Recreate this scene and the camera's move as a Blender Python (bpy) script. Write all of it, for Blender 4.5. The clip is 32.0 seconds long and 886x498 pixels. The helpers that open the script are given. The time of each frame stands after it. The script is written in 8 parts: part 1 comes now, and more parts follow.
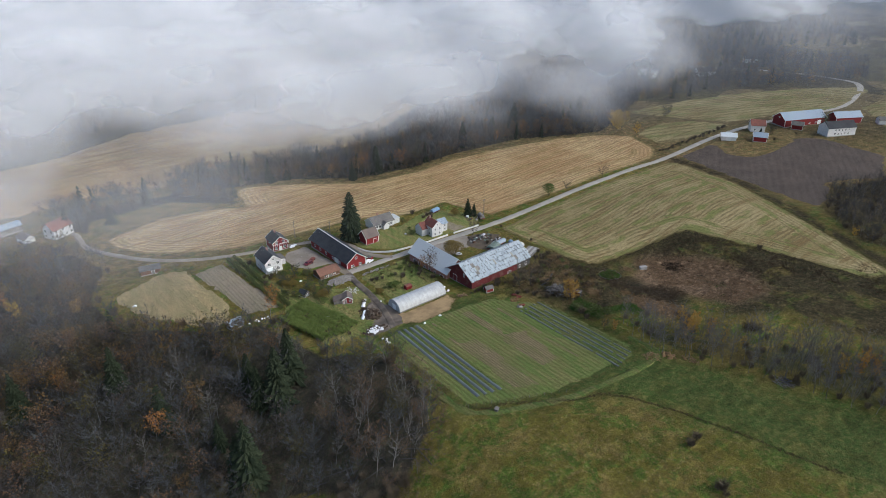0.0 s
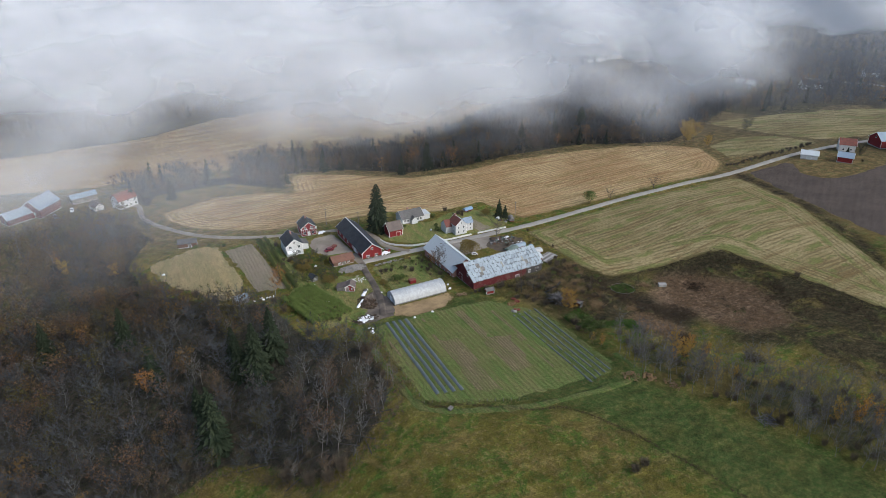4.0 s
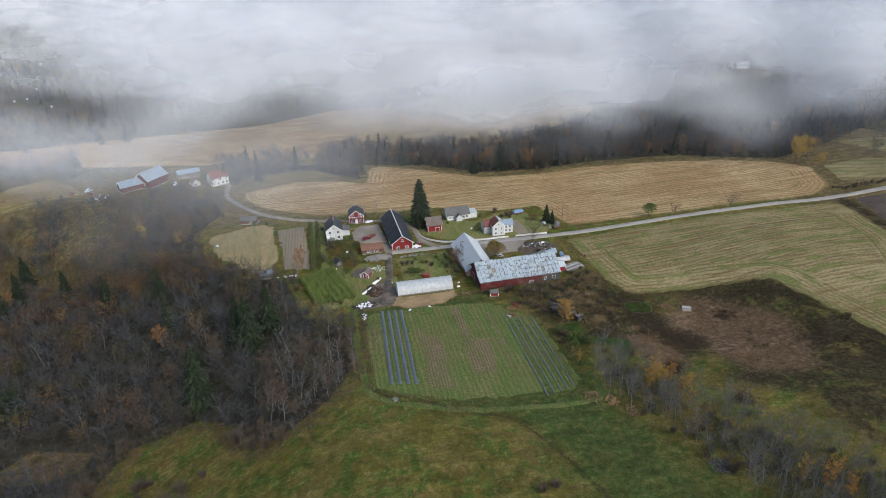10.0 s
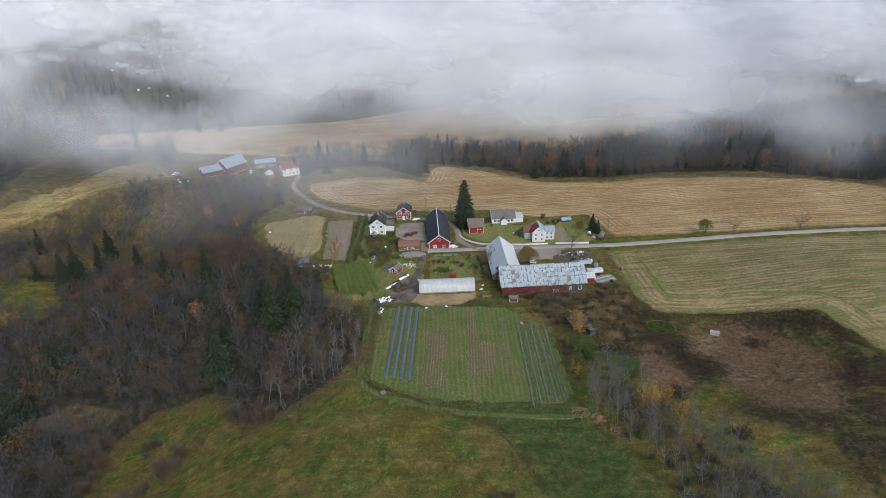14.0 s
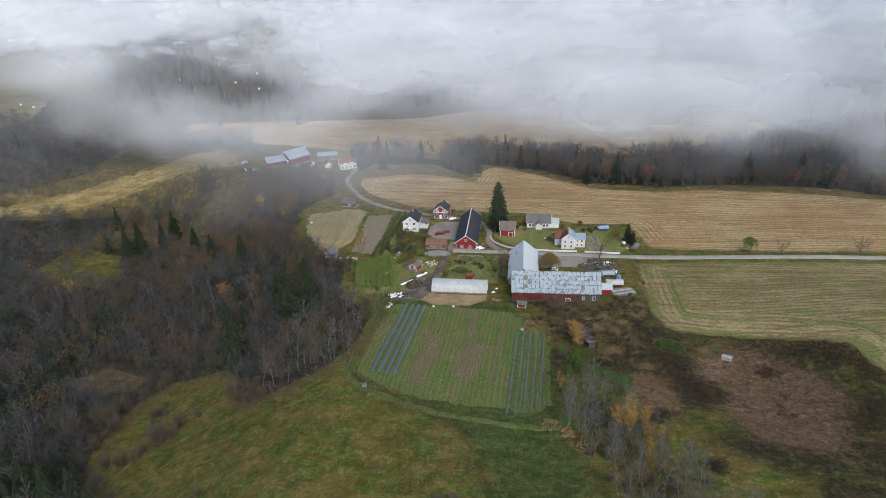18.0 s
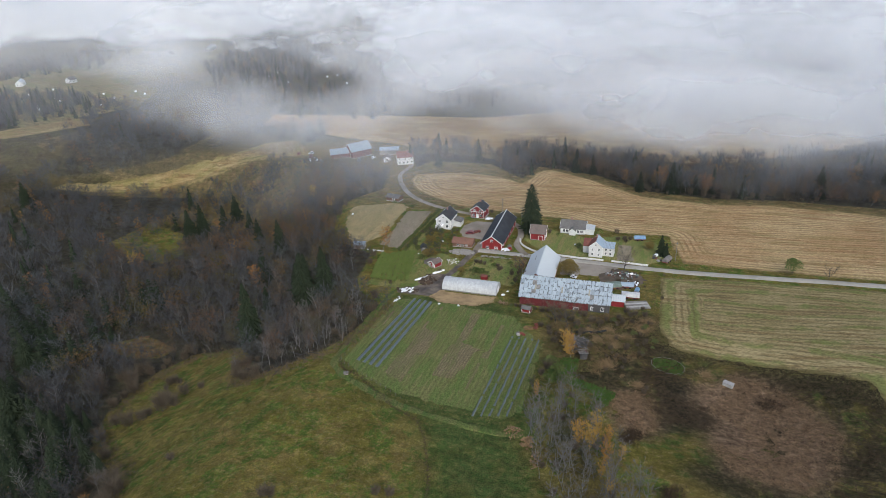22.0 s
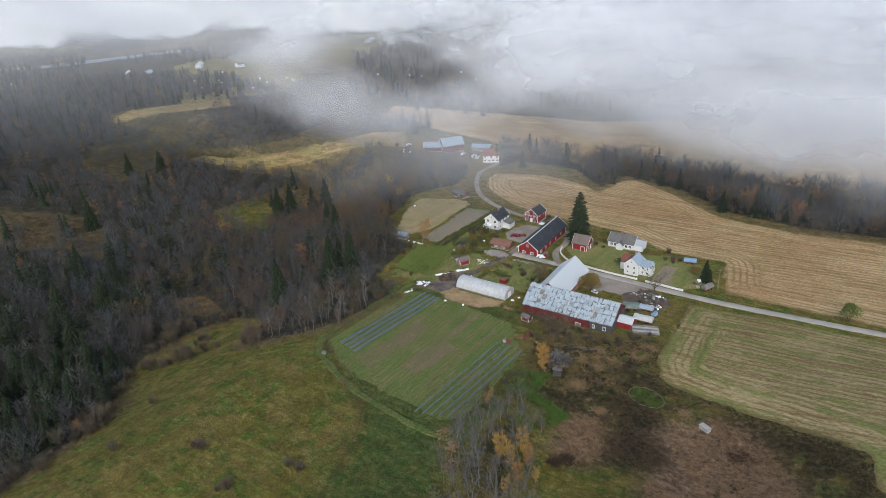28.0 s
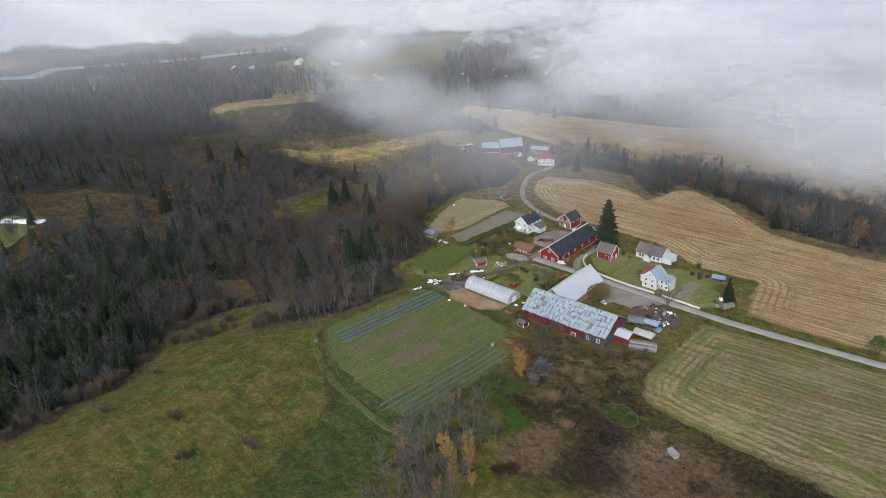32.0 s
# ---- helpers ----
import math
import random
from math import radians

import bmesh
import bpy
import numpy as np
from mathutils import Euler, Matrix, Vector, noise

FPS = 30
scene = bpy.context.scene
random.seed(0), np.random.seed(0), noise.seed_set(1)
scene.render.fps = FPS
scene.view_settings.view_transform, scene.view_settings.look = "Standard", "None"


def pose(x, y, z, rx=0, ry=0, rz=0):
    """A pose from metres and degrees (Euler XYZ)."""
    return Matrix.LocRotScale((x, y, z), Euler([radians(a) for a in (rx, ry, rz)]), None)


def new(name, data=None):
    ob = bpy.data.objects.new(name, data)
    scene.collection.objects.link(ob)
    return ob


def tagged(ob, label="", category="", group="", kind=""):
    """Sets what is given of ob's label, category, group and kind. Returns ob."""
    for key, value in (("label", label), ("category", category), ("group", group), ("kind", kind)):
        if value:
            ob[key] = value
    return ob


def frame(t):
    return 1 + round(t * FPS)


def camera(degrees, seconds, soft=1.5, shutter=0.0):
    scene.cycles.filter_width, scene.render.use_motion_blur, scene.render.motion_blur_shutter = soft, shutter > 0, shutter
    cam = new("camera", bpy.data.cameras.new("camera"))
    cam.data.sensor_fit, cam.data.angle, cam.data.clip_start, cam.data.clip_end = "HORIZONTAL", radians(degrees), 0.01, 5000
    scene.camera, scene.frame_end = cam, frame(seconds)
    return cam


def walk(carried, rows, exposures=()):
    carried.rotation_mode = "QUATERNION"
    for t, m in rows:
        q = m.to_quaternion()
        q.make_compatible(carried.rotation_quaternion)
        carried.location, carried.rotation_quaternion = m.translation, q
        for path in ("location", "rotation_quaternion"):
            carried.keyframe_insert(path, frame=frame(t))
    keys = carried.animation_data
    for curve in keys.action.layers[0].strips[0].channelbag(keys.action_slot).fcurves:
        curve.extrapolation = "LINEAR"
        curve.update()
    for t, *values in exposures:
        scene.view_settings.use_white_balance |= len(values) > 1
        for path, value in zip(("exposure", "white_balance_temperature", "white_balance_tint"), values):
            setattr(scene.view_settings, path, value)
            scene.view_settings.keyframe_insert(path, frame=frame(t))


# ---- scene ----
cam = camera(68.7, 32.0, 0.6)
EXPOSE = 0.62
METRES, EYE, TILT, LEAN, TURN = 281.6, 131.25, 0.0, 0.0, -39.2
ROWS = [
    (0.0, 0.0, 0.0, 0.0, -0.05, -26.99, 0.1),
    (0.5, 0.0189, -0.0006, -0.0005, 1.28, -26.96, 0.19),
    (1.0, 0.038, -0.0005, -0.0009, 2.61, -26.94, 0.28),
    (1.5, 0.0566, 0.0001, -0.0012, 3.93, -26.93, 0.35),
    (2.0, 0.0754, 0.001, -0.0018, 5.25, -26.9, 0.43),
    (2.5, 0.0938, 0.0024, -0.0021, 6.94, -26.91, -0.13),
    (3.0, 0.1127, 0.0041, -0.0027, 8.37, -26.85, -0.33),
    (3.5, 0.1309, 0.0064, -0.003, 9.64, -26.87, -0.12),
    (5.5, 0.2038, 0.0193, -0.005, 14.86, -26.82, 0.61),
    (6.0, 0.2215, 0.0233, -0.0053, 16.19, -26.8, 0.77),
    (6.5, 0.2387, 0.0278, -0.0062, 17.58, -26.75, 0.89),
    (7.0, 0.2558, 0.0327, -0.0069, 18.83, -26.71, 0.97),
    (7.5, 0.2725, 0.0381, -0.0074, 20.08, -26.68, 1.1),
    (8.0, 0.289, 0.0436, -0.0084, 21.33, -26.63, 1.19),
    (8.5, 0.3047, 0.0496, -0.0088, 22.54, -26.62, 1.27),
    (9.0, 0.3206, 0.0556, -0.0097, 23.76, -26.55, 1.34),
    (9.5, 0.3358, 0.0621, -0.0102, 24.95, -26.53, 1.4),
    (10.0, 0.3508, 0.0689, -0.0107, 26.16, -26.49, 1.45),
    (10.5, 0.3657, 0.0757, -0.0114, 27.39, -26.44, 1.51),
    (11.0, 0.3798, 0.0831, -0.0117, 28.63, -26.41, 1.56),
    (11.5, 0.3933, 0.0901, -0.0121, 29.96, -26.34, 1.59),
    (12.0, 0.4064, 0.0972, -0.0127, 31.29, -26.26, 1.64),
    (12.5, 0.4189, 0.1044, -0.0132, 32.59, -26.19, 1.67),
    (13.0, 0.4313, 0.1118, -0.0135, 33.92, -26.12, 1.73),
    (13.5, 0.4432, 0.1193, -0.0136, 35.33, -26.07, 1.82),
    (14.0, 0.4544, 0.1268, -0.0137, 36.76, -26.03, 1.81),
    (14.5, 0.4665, 0.135, -0.0138, 38.21, -25.97, 1.89),
    (16.5, 0.5126, 0.1735, -0.014, 42.85, -25.91, 2.09),
    (17.0, 0.5244, 0.1838, -0.015, 44.0, -25.83, 2.13),
    (17.5, 0.536, 0.1948, -0.0155, 45.23, -25.78, 2.2),
    (18.0, 0.5472, 0.206, -0.0161, 46.5, -25.74, 2.24),
    (18.5, 0.5585, 0.2176, -0.0166, 47.75, -25.7, 2.3),
    (19.0, 0.5694, 0.2291, -0.0174, 48.99, -25.64, 2.32),
    (19.5, 0.5801, 0.2415, -0.018, 50.25, -25.6, 2.37),
    (20.0, 0.5907, 0.2539, -0.0185, 51.52, -25.56, 2.39),
    (20.5, 0.6003, 0.2657, -0.0195, 52.7, -25.5, 2.45),
    (21.0, 0.6104, 0.2786, -0.02, 53.98, -25.47, 2.49),
    (21.5, 0.6202, 0.2918, -0.0206, 55.31, -25.44, 2.53),
    (22.0, 0.6296, 0.3052, -0.0214, 56.6, -25.41, 2.56),
    (22.5, 0.6391, 0.3189, -0.0222, 57.9, -25.35, 2.6),
    (23.0, 0.6479, 0.3328, -0.0229, 59.19, -25.32, 2.64),
    (23.5, 0.6566, 0.3469, -0.0237, 60.49, -25.28, 2.65),
    (24.0, 0.6647, 0.3615, -0.0242, 61.76, -25.26, 2.69),
    (24.5, 0.6729, 0.3761, -0.0252, 63.03, -25.2, 2.75),
    (25.0, 0.6805, 0.391, -0.0259, 64.3, -25.15, 2.77),
    (25.5, 0.6879, 0.406, -0.0266, 65.61, -25.1, 2.81),
    (27.5, 0.7145, 0.4682, -0.0286, 70.93, -24.92, 2.56),
    (28.0, 0.7205, 0.484, -0.0292, 72.16, -24.89, 2.66),
    (28.5, 0.7259, 0.5, -0.0296, 73.41, -24.87, 2.75),
    (29.0, 0.7309, 0.5161, -0.0301, 74.66, -24.83, 2.84),
    (29.5, 0.7356, 0.5322, -0.0308, 75.92, -24.77, 2.94),
    (30.0, 0.74, 0.5485, -0.0315, 77.18, -24.71, 3.01),
    (31.0, 0.7479, 0.5811, -0.033, 79.65, -24.55, 3.15),
    (32.0, 0.7546, 0.6137, -0.0345, 82.08, -24.4, 3.3),
]
walk(cam, [(t, pose(0, 0, EYE, TILT, LEAN, TURN) @ pose(METRES * x, METRES * y, METRES * z, 90 + pitch, roll, yaw)) for t, x, y, z, yaw, pitch, roll in ROWS], [(0.0, EXPOSE, 5900, 6.3), (32.0, EXPOSE, 5900, 6.3)])

# ---- light: an overcast autumn day ----
world = bpy.data.worlds.new("overcast_sky")
scene.world = world
world.use_nodes = True
_n, _l = world.node_tree.nodes, world.node_tree.links
_sky = _n.new("ShaderNodeTexSky")
_sky.sky_type, _sky.sun_disc = "NISHITA", False
_sky.sun_elevation, _sky.sun_rotation = radians(38), radians(150)
_sky.air_density, _sky.dust_density, _sky.ozone_density = 1.0, 4.0, 1.0
_n["Background"].inputs[1].default_value = 0.12
_l.new(_sky.outputs[0], _n["Background"].inputs[0])
_sun = bpy.data.lights.new("sun", "SUN")
_sun.energy, _sun.angle, _sun.color = 1.1, radians(45), (1.0, 0.985, 0.96)
new("sun", _sun).matrix_world = pose(0, 0, 300, 52, 0, 30)


# ---- materials ----
class Nodes:
    """A short way to write a node material."""

    def __init__(self, name, rough=0.9, spec=0.2, metal=0.0):
        self.mat = bpy.data.materials.new(name)
        self.mat.use_nodes = True
        self.tree = self.mat.node_tree
        self.bsdf = self.tree.nodes["Principled BSDF"]
        self.bsdf.inputs["Roughness"].default_value = rough
        self.bsdf.inputs["Specular IOR Level"].default_value = spec
        self.bsdf.inputs["Metallic"].default_value = metal

    def node(self, kind, operation="", data_type="", blend_type="", interpolation_type="", attribute_name="", bands_direction=""):
        n = self.tree.nodes.new("ShaderNode" + kind)
        if operation:
            n.operation = operation
        if data_type:
            n.data_type = data_type
        if blend_type:
            n.blend_type = blend_type
        if interpolation_type:
            n.interpolation_type = interpolation_type
        if attribute_name:
            n.attribute_name = attribute_name
        if bands_direction:
            n.bands_direction = bands_direction
        return n

    def link(self, a, b):
        self.tree.links.new(a, b)

    def put(self, n, key, v):
        if isinstance(v, bpy.types.NodeSocket):
            self.link(v, n.inputs[key])
        else:
            n.inputs[key].default_value = v

    def position(self):
        return self.node("NewGeometry").outputs["Position"]

    def local(self):
        return self.node("TexCoord").outputs["Object"]

    def mapped(self, vec, rot=0.0, scale=(1, 1, 1)):
        m = self.node("Mapping")
        self.link(vec, m.inputs["Vector"])
        m.inputs["Rotation"].default_value = (0, 0, radians(rot))
        m.inputs["Scale"].default_value = scale
        return m.outputs[0]

    def noise(self, vec, scale, detail=3.0, rough=0.6, warp=0.0):
        n = self.node("TexNoise")
        self.link(vec, n.inputs["Vector"])
        n.inputs["Scale"].default_value, n.inputs["Detail"].default_value = scale, detail
        n.inputs["Roughness"].default_value, n.inputs["Distortion"].default_value = rough, warp
        return n.outputs[0]

    def wave(self, vec, scale, warp=0.0, wscale=1.0, axis="X"):
        n = self.node("TexWave", bands_direction=axis)
        self.link(vec, n.inputs["Vector"])
        n.inputs["Scale"].default_value, n.inputs["Distortion"].default_value = scale, warp
        n.inputs["Detail Scale"].default_value, n.inputs["Detail"].default_value = wscale, 2.0
        return n.outputs["Fac"]

    def ramp(self, fac, a, b, lo=0.0, hi=1.0):
        n = self.node("MapRange", interpolation_type="SMOOTHSTEP")
        self.put(n, "Value", fac)
        n.inputs["From Min"].default_value, n.inputs["From Max"].default_value = a, b
        n.inputs["To Min"].default_value, n.inputs["To Max"].default_value = lo, hi
        return n.outputs[0]

    def math(self, op, a, b=0.0):
        n = self.node("Math", operation=op)
        self.put(n, 0, a)
        self.put(n, 1, b)
        return n.outputs[0]

    def mix(self, fac, a, b, blend="MIX"):
        n = self.node("Mix", data_type="RGBA", blend_type=blend)
        self.put(n, 0, fac)
        for k, v in ((6, a), (7, b)):
            self.put(n, k, v if isinstance(v, bpy.types.NodeSocket) else (*v, 1.0))
        return n.outputs[2]

    def scale(self, colour, by):
        n = self.node("VectorMath", operation="SCALE")
        self.put(n, 0, colour)
        self.put(n, "Scale", by)
        return n.outputs[0]

    def rand(self):
        return self.node("ObjectInfo").outputs["Random"]

    def island(self):
        return self.node("NewGeometry").outputs["Random Per Island"]

    def attr(self, name):
        return self.node("Attribute", attribute_name=name).outputs["Fac"]

    def attr_rgb(self, name):
        a = self.node("Attribute", attribute_name=name)
        s = self.node("SeparateColor")
        self.link(a.outputs["Color"], s.inputs[0])
        return s.outputs[0], s.outputs[1], s.outputs[2]

    def bump(self, fac, strength=0.5, dist=0.1):
        b = self.node("Bump")
        b.inputs["Strength"].default_value, b.inputs["Distance"].default_value = strength, dist
        self.link(fac, b.inputs["Height"])
        self.link(b.outputs[0], self.bsdf.inputs["Normal"])

    def done(self, colour):
        self.put(self.bsdf, "Base Color", colour if isinstance(colour, bpy.types.NodeSocket) else (*colour, 1.0))
        return self.mat


def mottled(name, a, b, scale=0.6, rough=0.9, spec=0.2, metal=0.0, fine=8.0, dirt=None, vary=0.0, bump=0.3):
    """Two tones in large blotches, fine grain over them, dirt in patches, each object a little lighter or darker."""
    m = Nodes(name, rough, spec, metal)
    p = m.position()
    c = m.mix(m.ramp(m.noise(p, scale, 4), 0.35, 0.65), a, b)
    g = m.noise(p, fine, 2)
    c = m.mix(m.ramp(g, 0.3, 0.75, 0.0, 0.35), c, tuple(v * 0.55 for v in a))
    if dirt:
        c = m.mix(m.ramp(m.noise(p, scale * 2.7, 5, 0.7), 0.56, 0.7), c, dirt)
    if vary:
        c = m.mix(m.math("MULTIPLY", m.rand(), vary), c, tuple(v * 0.35 for v in a))
    m.bump(g, bump, 0.05)
    return m.done(c)


def boards(name, a, b, step=0.18, rough=0.8, upright=True, fade=None):
    """Painted cladding: board lines, weathering streaks."""
    m = Nodes(name, rough, 0.25)
    q = m.local()
    s = m.node("SeparateXYZ")
    m.link(q, s.inputs[0])
    if upright:
        u = m.math("ADD", s.outputs[0], s.outputs[1])
    else:
        u = m.math("ADD", s.outputs[2], 0.0)
    line = m.math("PINGPONG", u, step)
    streak = m.noise(m.mapped(q, 0, (1.5, 1.5, 0.25) if upright else (0.4, 0.4, 2.0)), 1.6, 5, 0.7)
    c = m.mix(m.ramp(streak, 0.3, 0.72), a, b)
    if fade:
        c = m.mix(m.ramp(m.noise(q, 0.35, 5, 0.75), 0.5, 0.66), c, fade)
    c = m.mix(m.ramp(line, step * 0.12, 0.0, 0.0, 0.55), c, tuple(v * 0.3 for v in a))
    m.bump(line, 0.4, 0.02)
    return m.done(c)


def foliage(name, a, b, c2=None, rough=0.8, trans=0.0):
    m = Nodes(name, rough, 0.12)
    col = m.mix(m.island(), a, b)
    if c2:
        col = m.mix(m.ramp(m.rand(), 0.2, 0.9), col, c2)
    else:
        col = m.mix(m.math("MULTIPLY", m.rand(), 0.5), col, tuple(v * 0.45 for v in a))
    return m.done(col)


def make_ground():
    m = Nodes("meadow_ground", 0.95, 0.1)
    p = m.position()
    wood, reed, dark = m.attr_rgb("zone")
    lush, straw, far = m.attr_rgb("turf")
    big, mid = m.noise(p, 0.035, 5, 0.65, 0.6), m.noise(p, 0.16, 5, 0.7, 0.4)
    tuft, fine = m.noise(p, 0.75, 4, 0.7), m.noise(p, 3.2, 3, 0.7)
    c = m.mix(m.ramp(big, 0.36, 0.62), (0.118, 0.104, 0.02), (0.172, 0.132, 0.036))
    c = m.mix(m.ramp(mid, 0.46, 0.6, 0, 0.9), c, (0.07, 0.112, 0.018))
    c = m.mix(m.ramp(m.noise(p, 0.07, 5, 0.75, 1.2), 0.54, 0.66, 0, 0.7), c, (0.2, 0.14, 0.05))
    c = m.mix(m.ramp(tuft, 0.5, 0.68, 0, 0.7), c, (0.23, 0.17, 0.07))
    green = m.math("MULTIPLY", lush, m.ramp(mid, 0.25, 0.55, 0.55, 1.0))
    c = m.mix(green, c, m.mix(m.ramp(tuft, 0.35, 0.7), (0.04, 0.072, 0.018), (0.092, 0.103, 0.031)))
    c = m.mix(m.math("MULTIPLY", straw, 0.75), c, m.mix(m.ramp(mid, 0.35, 0.65), (0.085, 0.068, 0.036), (0.13, 0.1, 0.05)))
    c = m.mix(m.math("MULTIPLY", straw, m.ramp(m.noise(p, 0.3, 5, 0.7), 0.4, 0.6)), c, (0.2, 0.135, 0.062))
    dk = m.math("MULTIPLY", dark, m.ramp(m.noise(p, 0.055, 6, 0.7, 0.7), 0.38, 0.5, 0.45, 1.0))
    c = m.mix(dk, c, m.mix(m.ramp(tuft, 0.4, 0.65), (0.022, 0.018, 0.012), (0.066, 0.05, 0.028)))
    rd = m.math("MULTIPLY", reed, m.ramp(m.noise(p, 0.06, 6, 0.7, 0.9), 0.37, 0.43))
    c = m.mix(rd, c, m.mix(m.ramp(tuft, 0.35, 0.65), (0.11, 0.07, 0.042), (0.225, 0.152, 0.094)))
    wd = m.ramp(m.math("ADD", wood, m.math("MULTIPLY", m.math("SUBTRACT", mid, 0.5), 0.7)), 0.35, 0.65)
    c = m.mix(wd, c, m.mix(m.ramp(mid, 0.35, 0.65), (0.042, 0.039, 0.032), m.mix(m.ramp(tuft, 0.4, 0.6), (0.077, 0.058, 0.041), (0.056, 0.057, 0.034))))
    cell = m.node("TexVoronoi")
    m.link(p, cell.inputs["Vector"])
    cell.inputs["Scale"].default_value = 0.0085
    sep = m.node("SeparateColor")
    m.link(cell.outputs["Color"], sep.inputs[0])
    away = m.mix(m.ramp(sep.outputs[0], 0.3, 0.4), (0.075, 0.062, 0.036), m.mix(m.ramp(sep.outputs[0], 0.66, 0.7), (0.08, 0.069, 0.034), (0.15, 0.116, 0.06)))
    away = m.mix(m.ramp(m.noise(p, 0.03, 5, 0.7), 0.45, 0.62, 0.0, 0.8), away, (0.055, 0.045, 0.03))
    c = m.mix(far, c, away)
    lean = m.noise(m.mapped(p, 38, (0.16, 0.75, 1)), 0.55, 5, 0.7, 0.5)
    c = m.scale(c, m.ramp(lean, 0.36, 0.66, 0.84, 1.14))
    c = m.scale(c, m.ramp(m.noise(p, 0.22, 5, 0.7, 0.8), 0.34, 0.66, 0.76, 1.22))
    c = m.scale(c, m.ramp(fine, 0.3, 0.7, 0.66, 1.34))
    c = m.scale(c, m.ramp(m.noise(p, 7.0, 2, 0.7), 0.3, 0.7, 0.8, 1.2))
    c = m.mix(m.ramp(m.noise(p, 1.6, 3, 0.7), 0.5, 0.66, 0.0, 0.4), c, (0.05, 0.05, 0.014))
    m.bump(m.math("ADD", tuft, m.math("MULTIPLY", fine, 0.6)), 1.0, 0.9)
    return m.done(c)


def make_field(name, pale, warm, green, angle, pitch=3.2, greenness=0.5, edged=True):
    """Stubble: drilled rows, wheel tracks that follow the edge, green regrowth in streaks."""
    m = Nodes(name, 0.95, 0.08)
    p = m.position()
    q = m.mapped(p, angle)
    s = m.node("SeparateXYZ")
    m.link(m.mapped(p, angle), s.inputs[0])
    bent = m.math("ADD", s.outputs[1], m.math("MULTIPLY", m.noise(p, 0.009, 1), 14.0))
    if edged:
        e = m.attr("edge")
        pick = m.ramp(m.math("ADD", e, m.math("MULTIPLY", m.noise(p, 0.03, 2), 10.0)), 20.3, 20.7)
        mixer = m.node("Mix", data_type="FLOAT")
        m.put(mixer, 0, pick), m.put(mixer, 2, e), m.put(mixer, 3, bent)
        run = m.math("ADD", mixer.outputs[0], m.math("MULTIPLY", m.noise(p, 0.14, 3, 0.6), 2.2))
    else:
        run = bent
    rows = m.math("SINE", m.math("MULTIPLY", run, 6.283 / pitch))
    broad = m.math("SINE", m.math("ADD", m.math("MULTIPLY", run, 6.283 / (pitch * 3.7)), m.math("MULTIPLY", m.noise(p, 0.02, 2), 9.0)))
    along = m.noise(m.mapped(p, angle, (0.03, 0.45, 0.2)), 1.0, 6, 0.75)
    blot = m.noise(p, 0.025, 4, 0.6)
    c = m.mix(m.ramp(blot, 0.35, 0.65), pale, warm)
    c = m.mix(m.math("MULTIPLY", m.ramp(rows, -0.1, 0.9, 0.0, 0.6), m.ramp(m.noise(p, 0.06, 3, 0.7), 0.3, 0.6, 0.15, 1.0)), c, tuple(v * 0.45 for v in warm))
    c = m.mix(m.ramp(along, 0.46, 0.64, 0.0, 0.8), c, (warm[0] * 0.66, warm[1] * 0.55, warm[2] * 0.5))
    gfac = m.math("MULTIPLY", m.ramp(m.math("ADD", m.math("MULTIPLY", broad, 0.12), m.noise(p, 0.045, 5, 0.7, 0.8)), 0.5, 0.68), greenness)
    c = m.mix(gfac, c, green)
    track = m.math("PINGPONG", run, pitch * 3.0)
    c = m.mix(m.math("MULTIPLY", m.ramp(track, 0.5, 0.15), m.ramp(m.noise(p, 0.05, 2), 0.4, 0.6, 0.1, 0.5)), c, tuple(v * 0.45 for v in warm))
    g = m.noise(p, 2.2, 3, 0.7)
    c = m.scale(c, m.ramp(m.noise(m.mapped(p, angle, (0.5, 1.6, 1)), 1.6, 4, 0.75), 0.3, 0.7, 0.62, 1.38))
    if edged:
        rank = m.math("ADD", e, m.math("MULTIPLY", m.math("SUBTRACT", m.noise(p, 0.22, 5, 0.7), 0.5), 7.0))
        c = m.mix(m.ramp(rank, 3.2, 0.6, 0.0, 0.85), c, m.mix(m.ramp(g, 0.35, 0.65), (0.08, 0.075, 0.026), (0.14, 0.112, 0.045)))
    m.bump(m.math("ADD", g, m.math("MULTIPLY", rows, 0.25)), 0.7, 0.2)
    return m.done(c)


def make_soil(name, a, b, angle, pitch, weeds=None, weedy=0.0, strength=0.4):
    m = Nodes(name, 0.95, 0.1)
    p = m.position()
    s = m.node("SeparateXYZ")
    m.link(m.mapped(p, angle), s.inputs[0])
    run = m.math("ADD", s.outputs[0], m.math("MULTIPLY", m.noise(p, 0.2, 2), 0.5))
    rows = m.math("SINE", m.math("MULTIPLY", run, 6.283 / pitch))
    c = m.mix(m.ramp(m.noise(p, 0.07, 4, 0.7), 0.35, 0.65), a, b)
    c = m.mix(m.ramp(rows, 0.0, 0.8, 0.0, strength), c, tuple(v * 0.5 for v in a))
    if weeds:
        c = m.mix(m.math("MULTIPLY", m.ramp(m.noise(m.mapped(p, angle, (0.5, 0.08, 1)), 0.6, 5, 0.75), 0.42, 0.62), weedy), c, weeds)
    g = m.noise(p, 2.5, 4, 0.75)
    c = m.scale(c, m.ramp(g, 0.3, 0.7, 0.5, 1.55))
    m.bump(m.math("ADD", g, m.math("MULTIPLY", rows, 0.3)), 0.8, 0.2)
    return m.done(c)


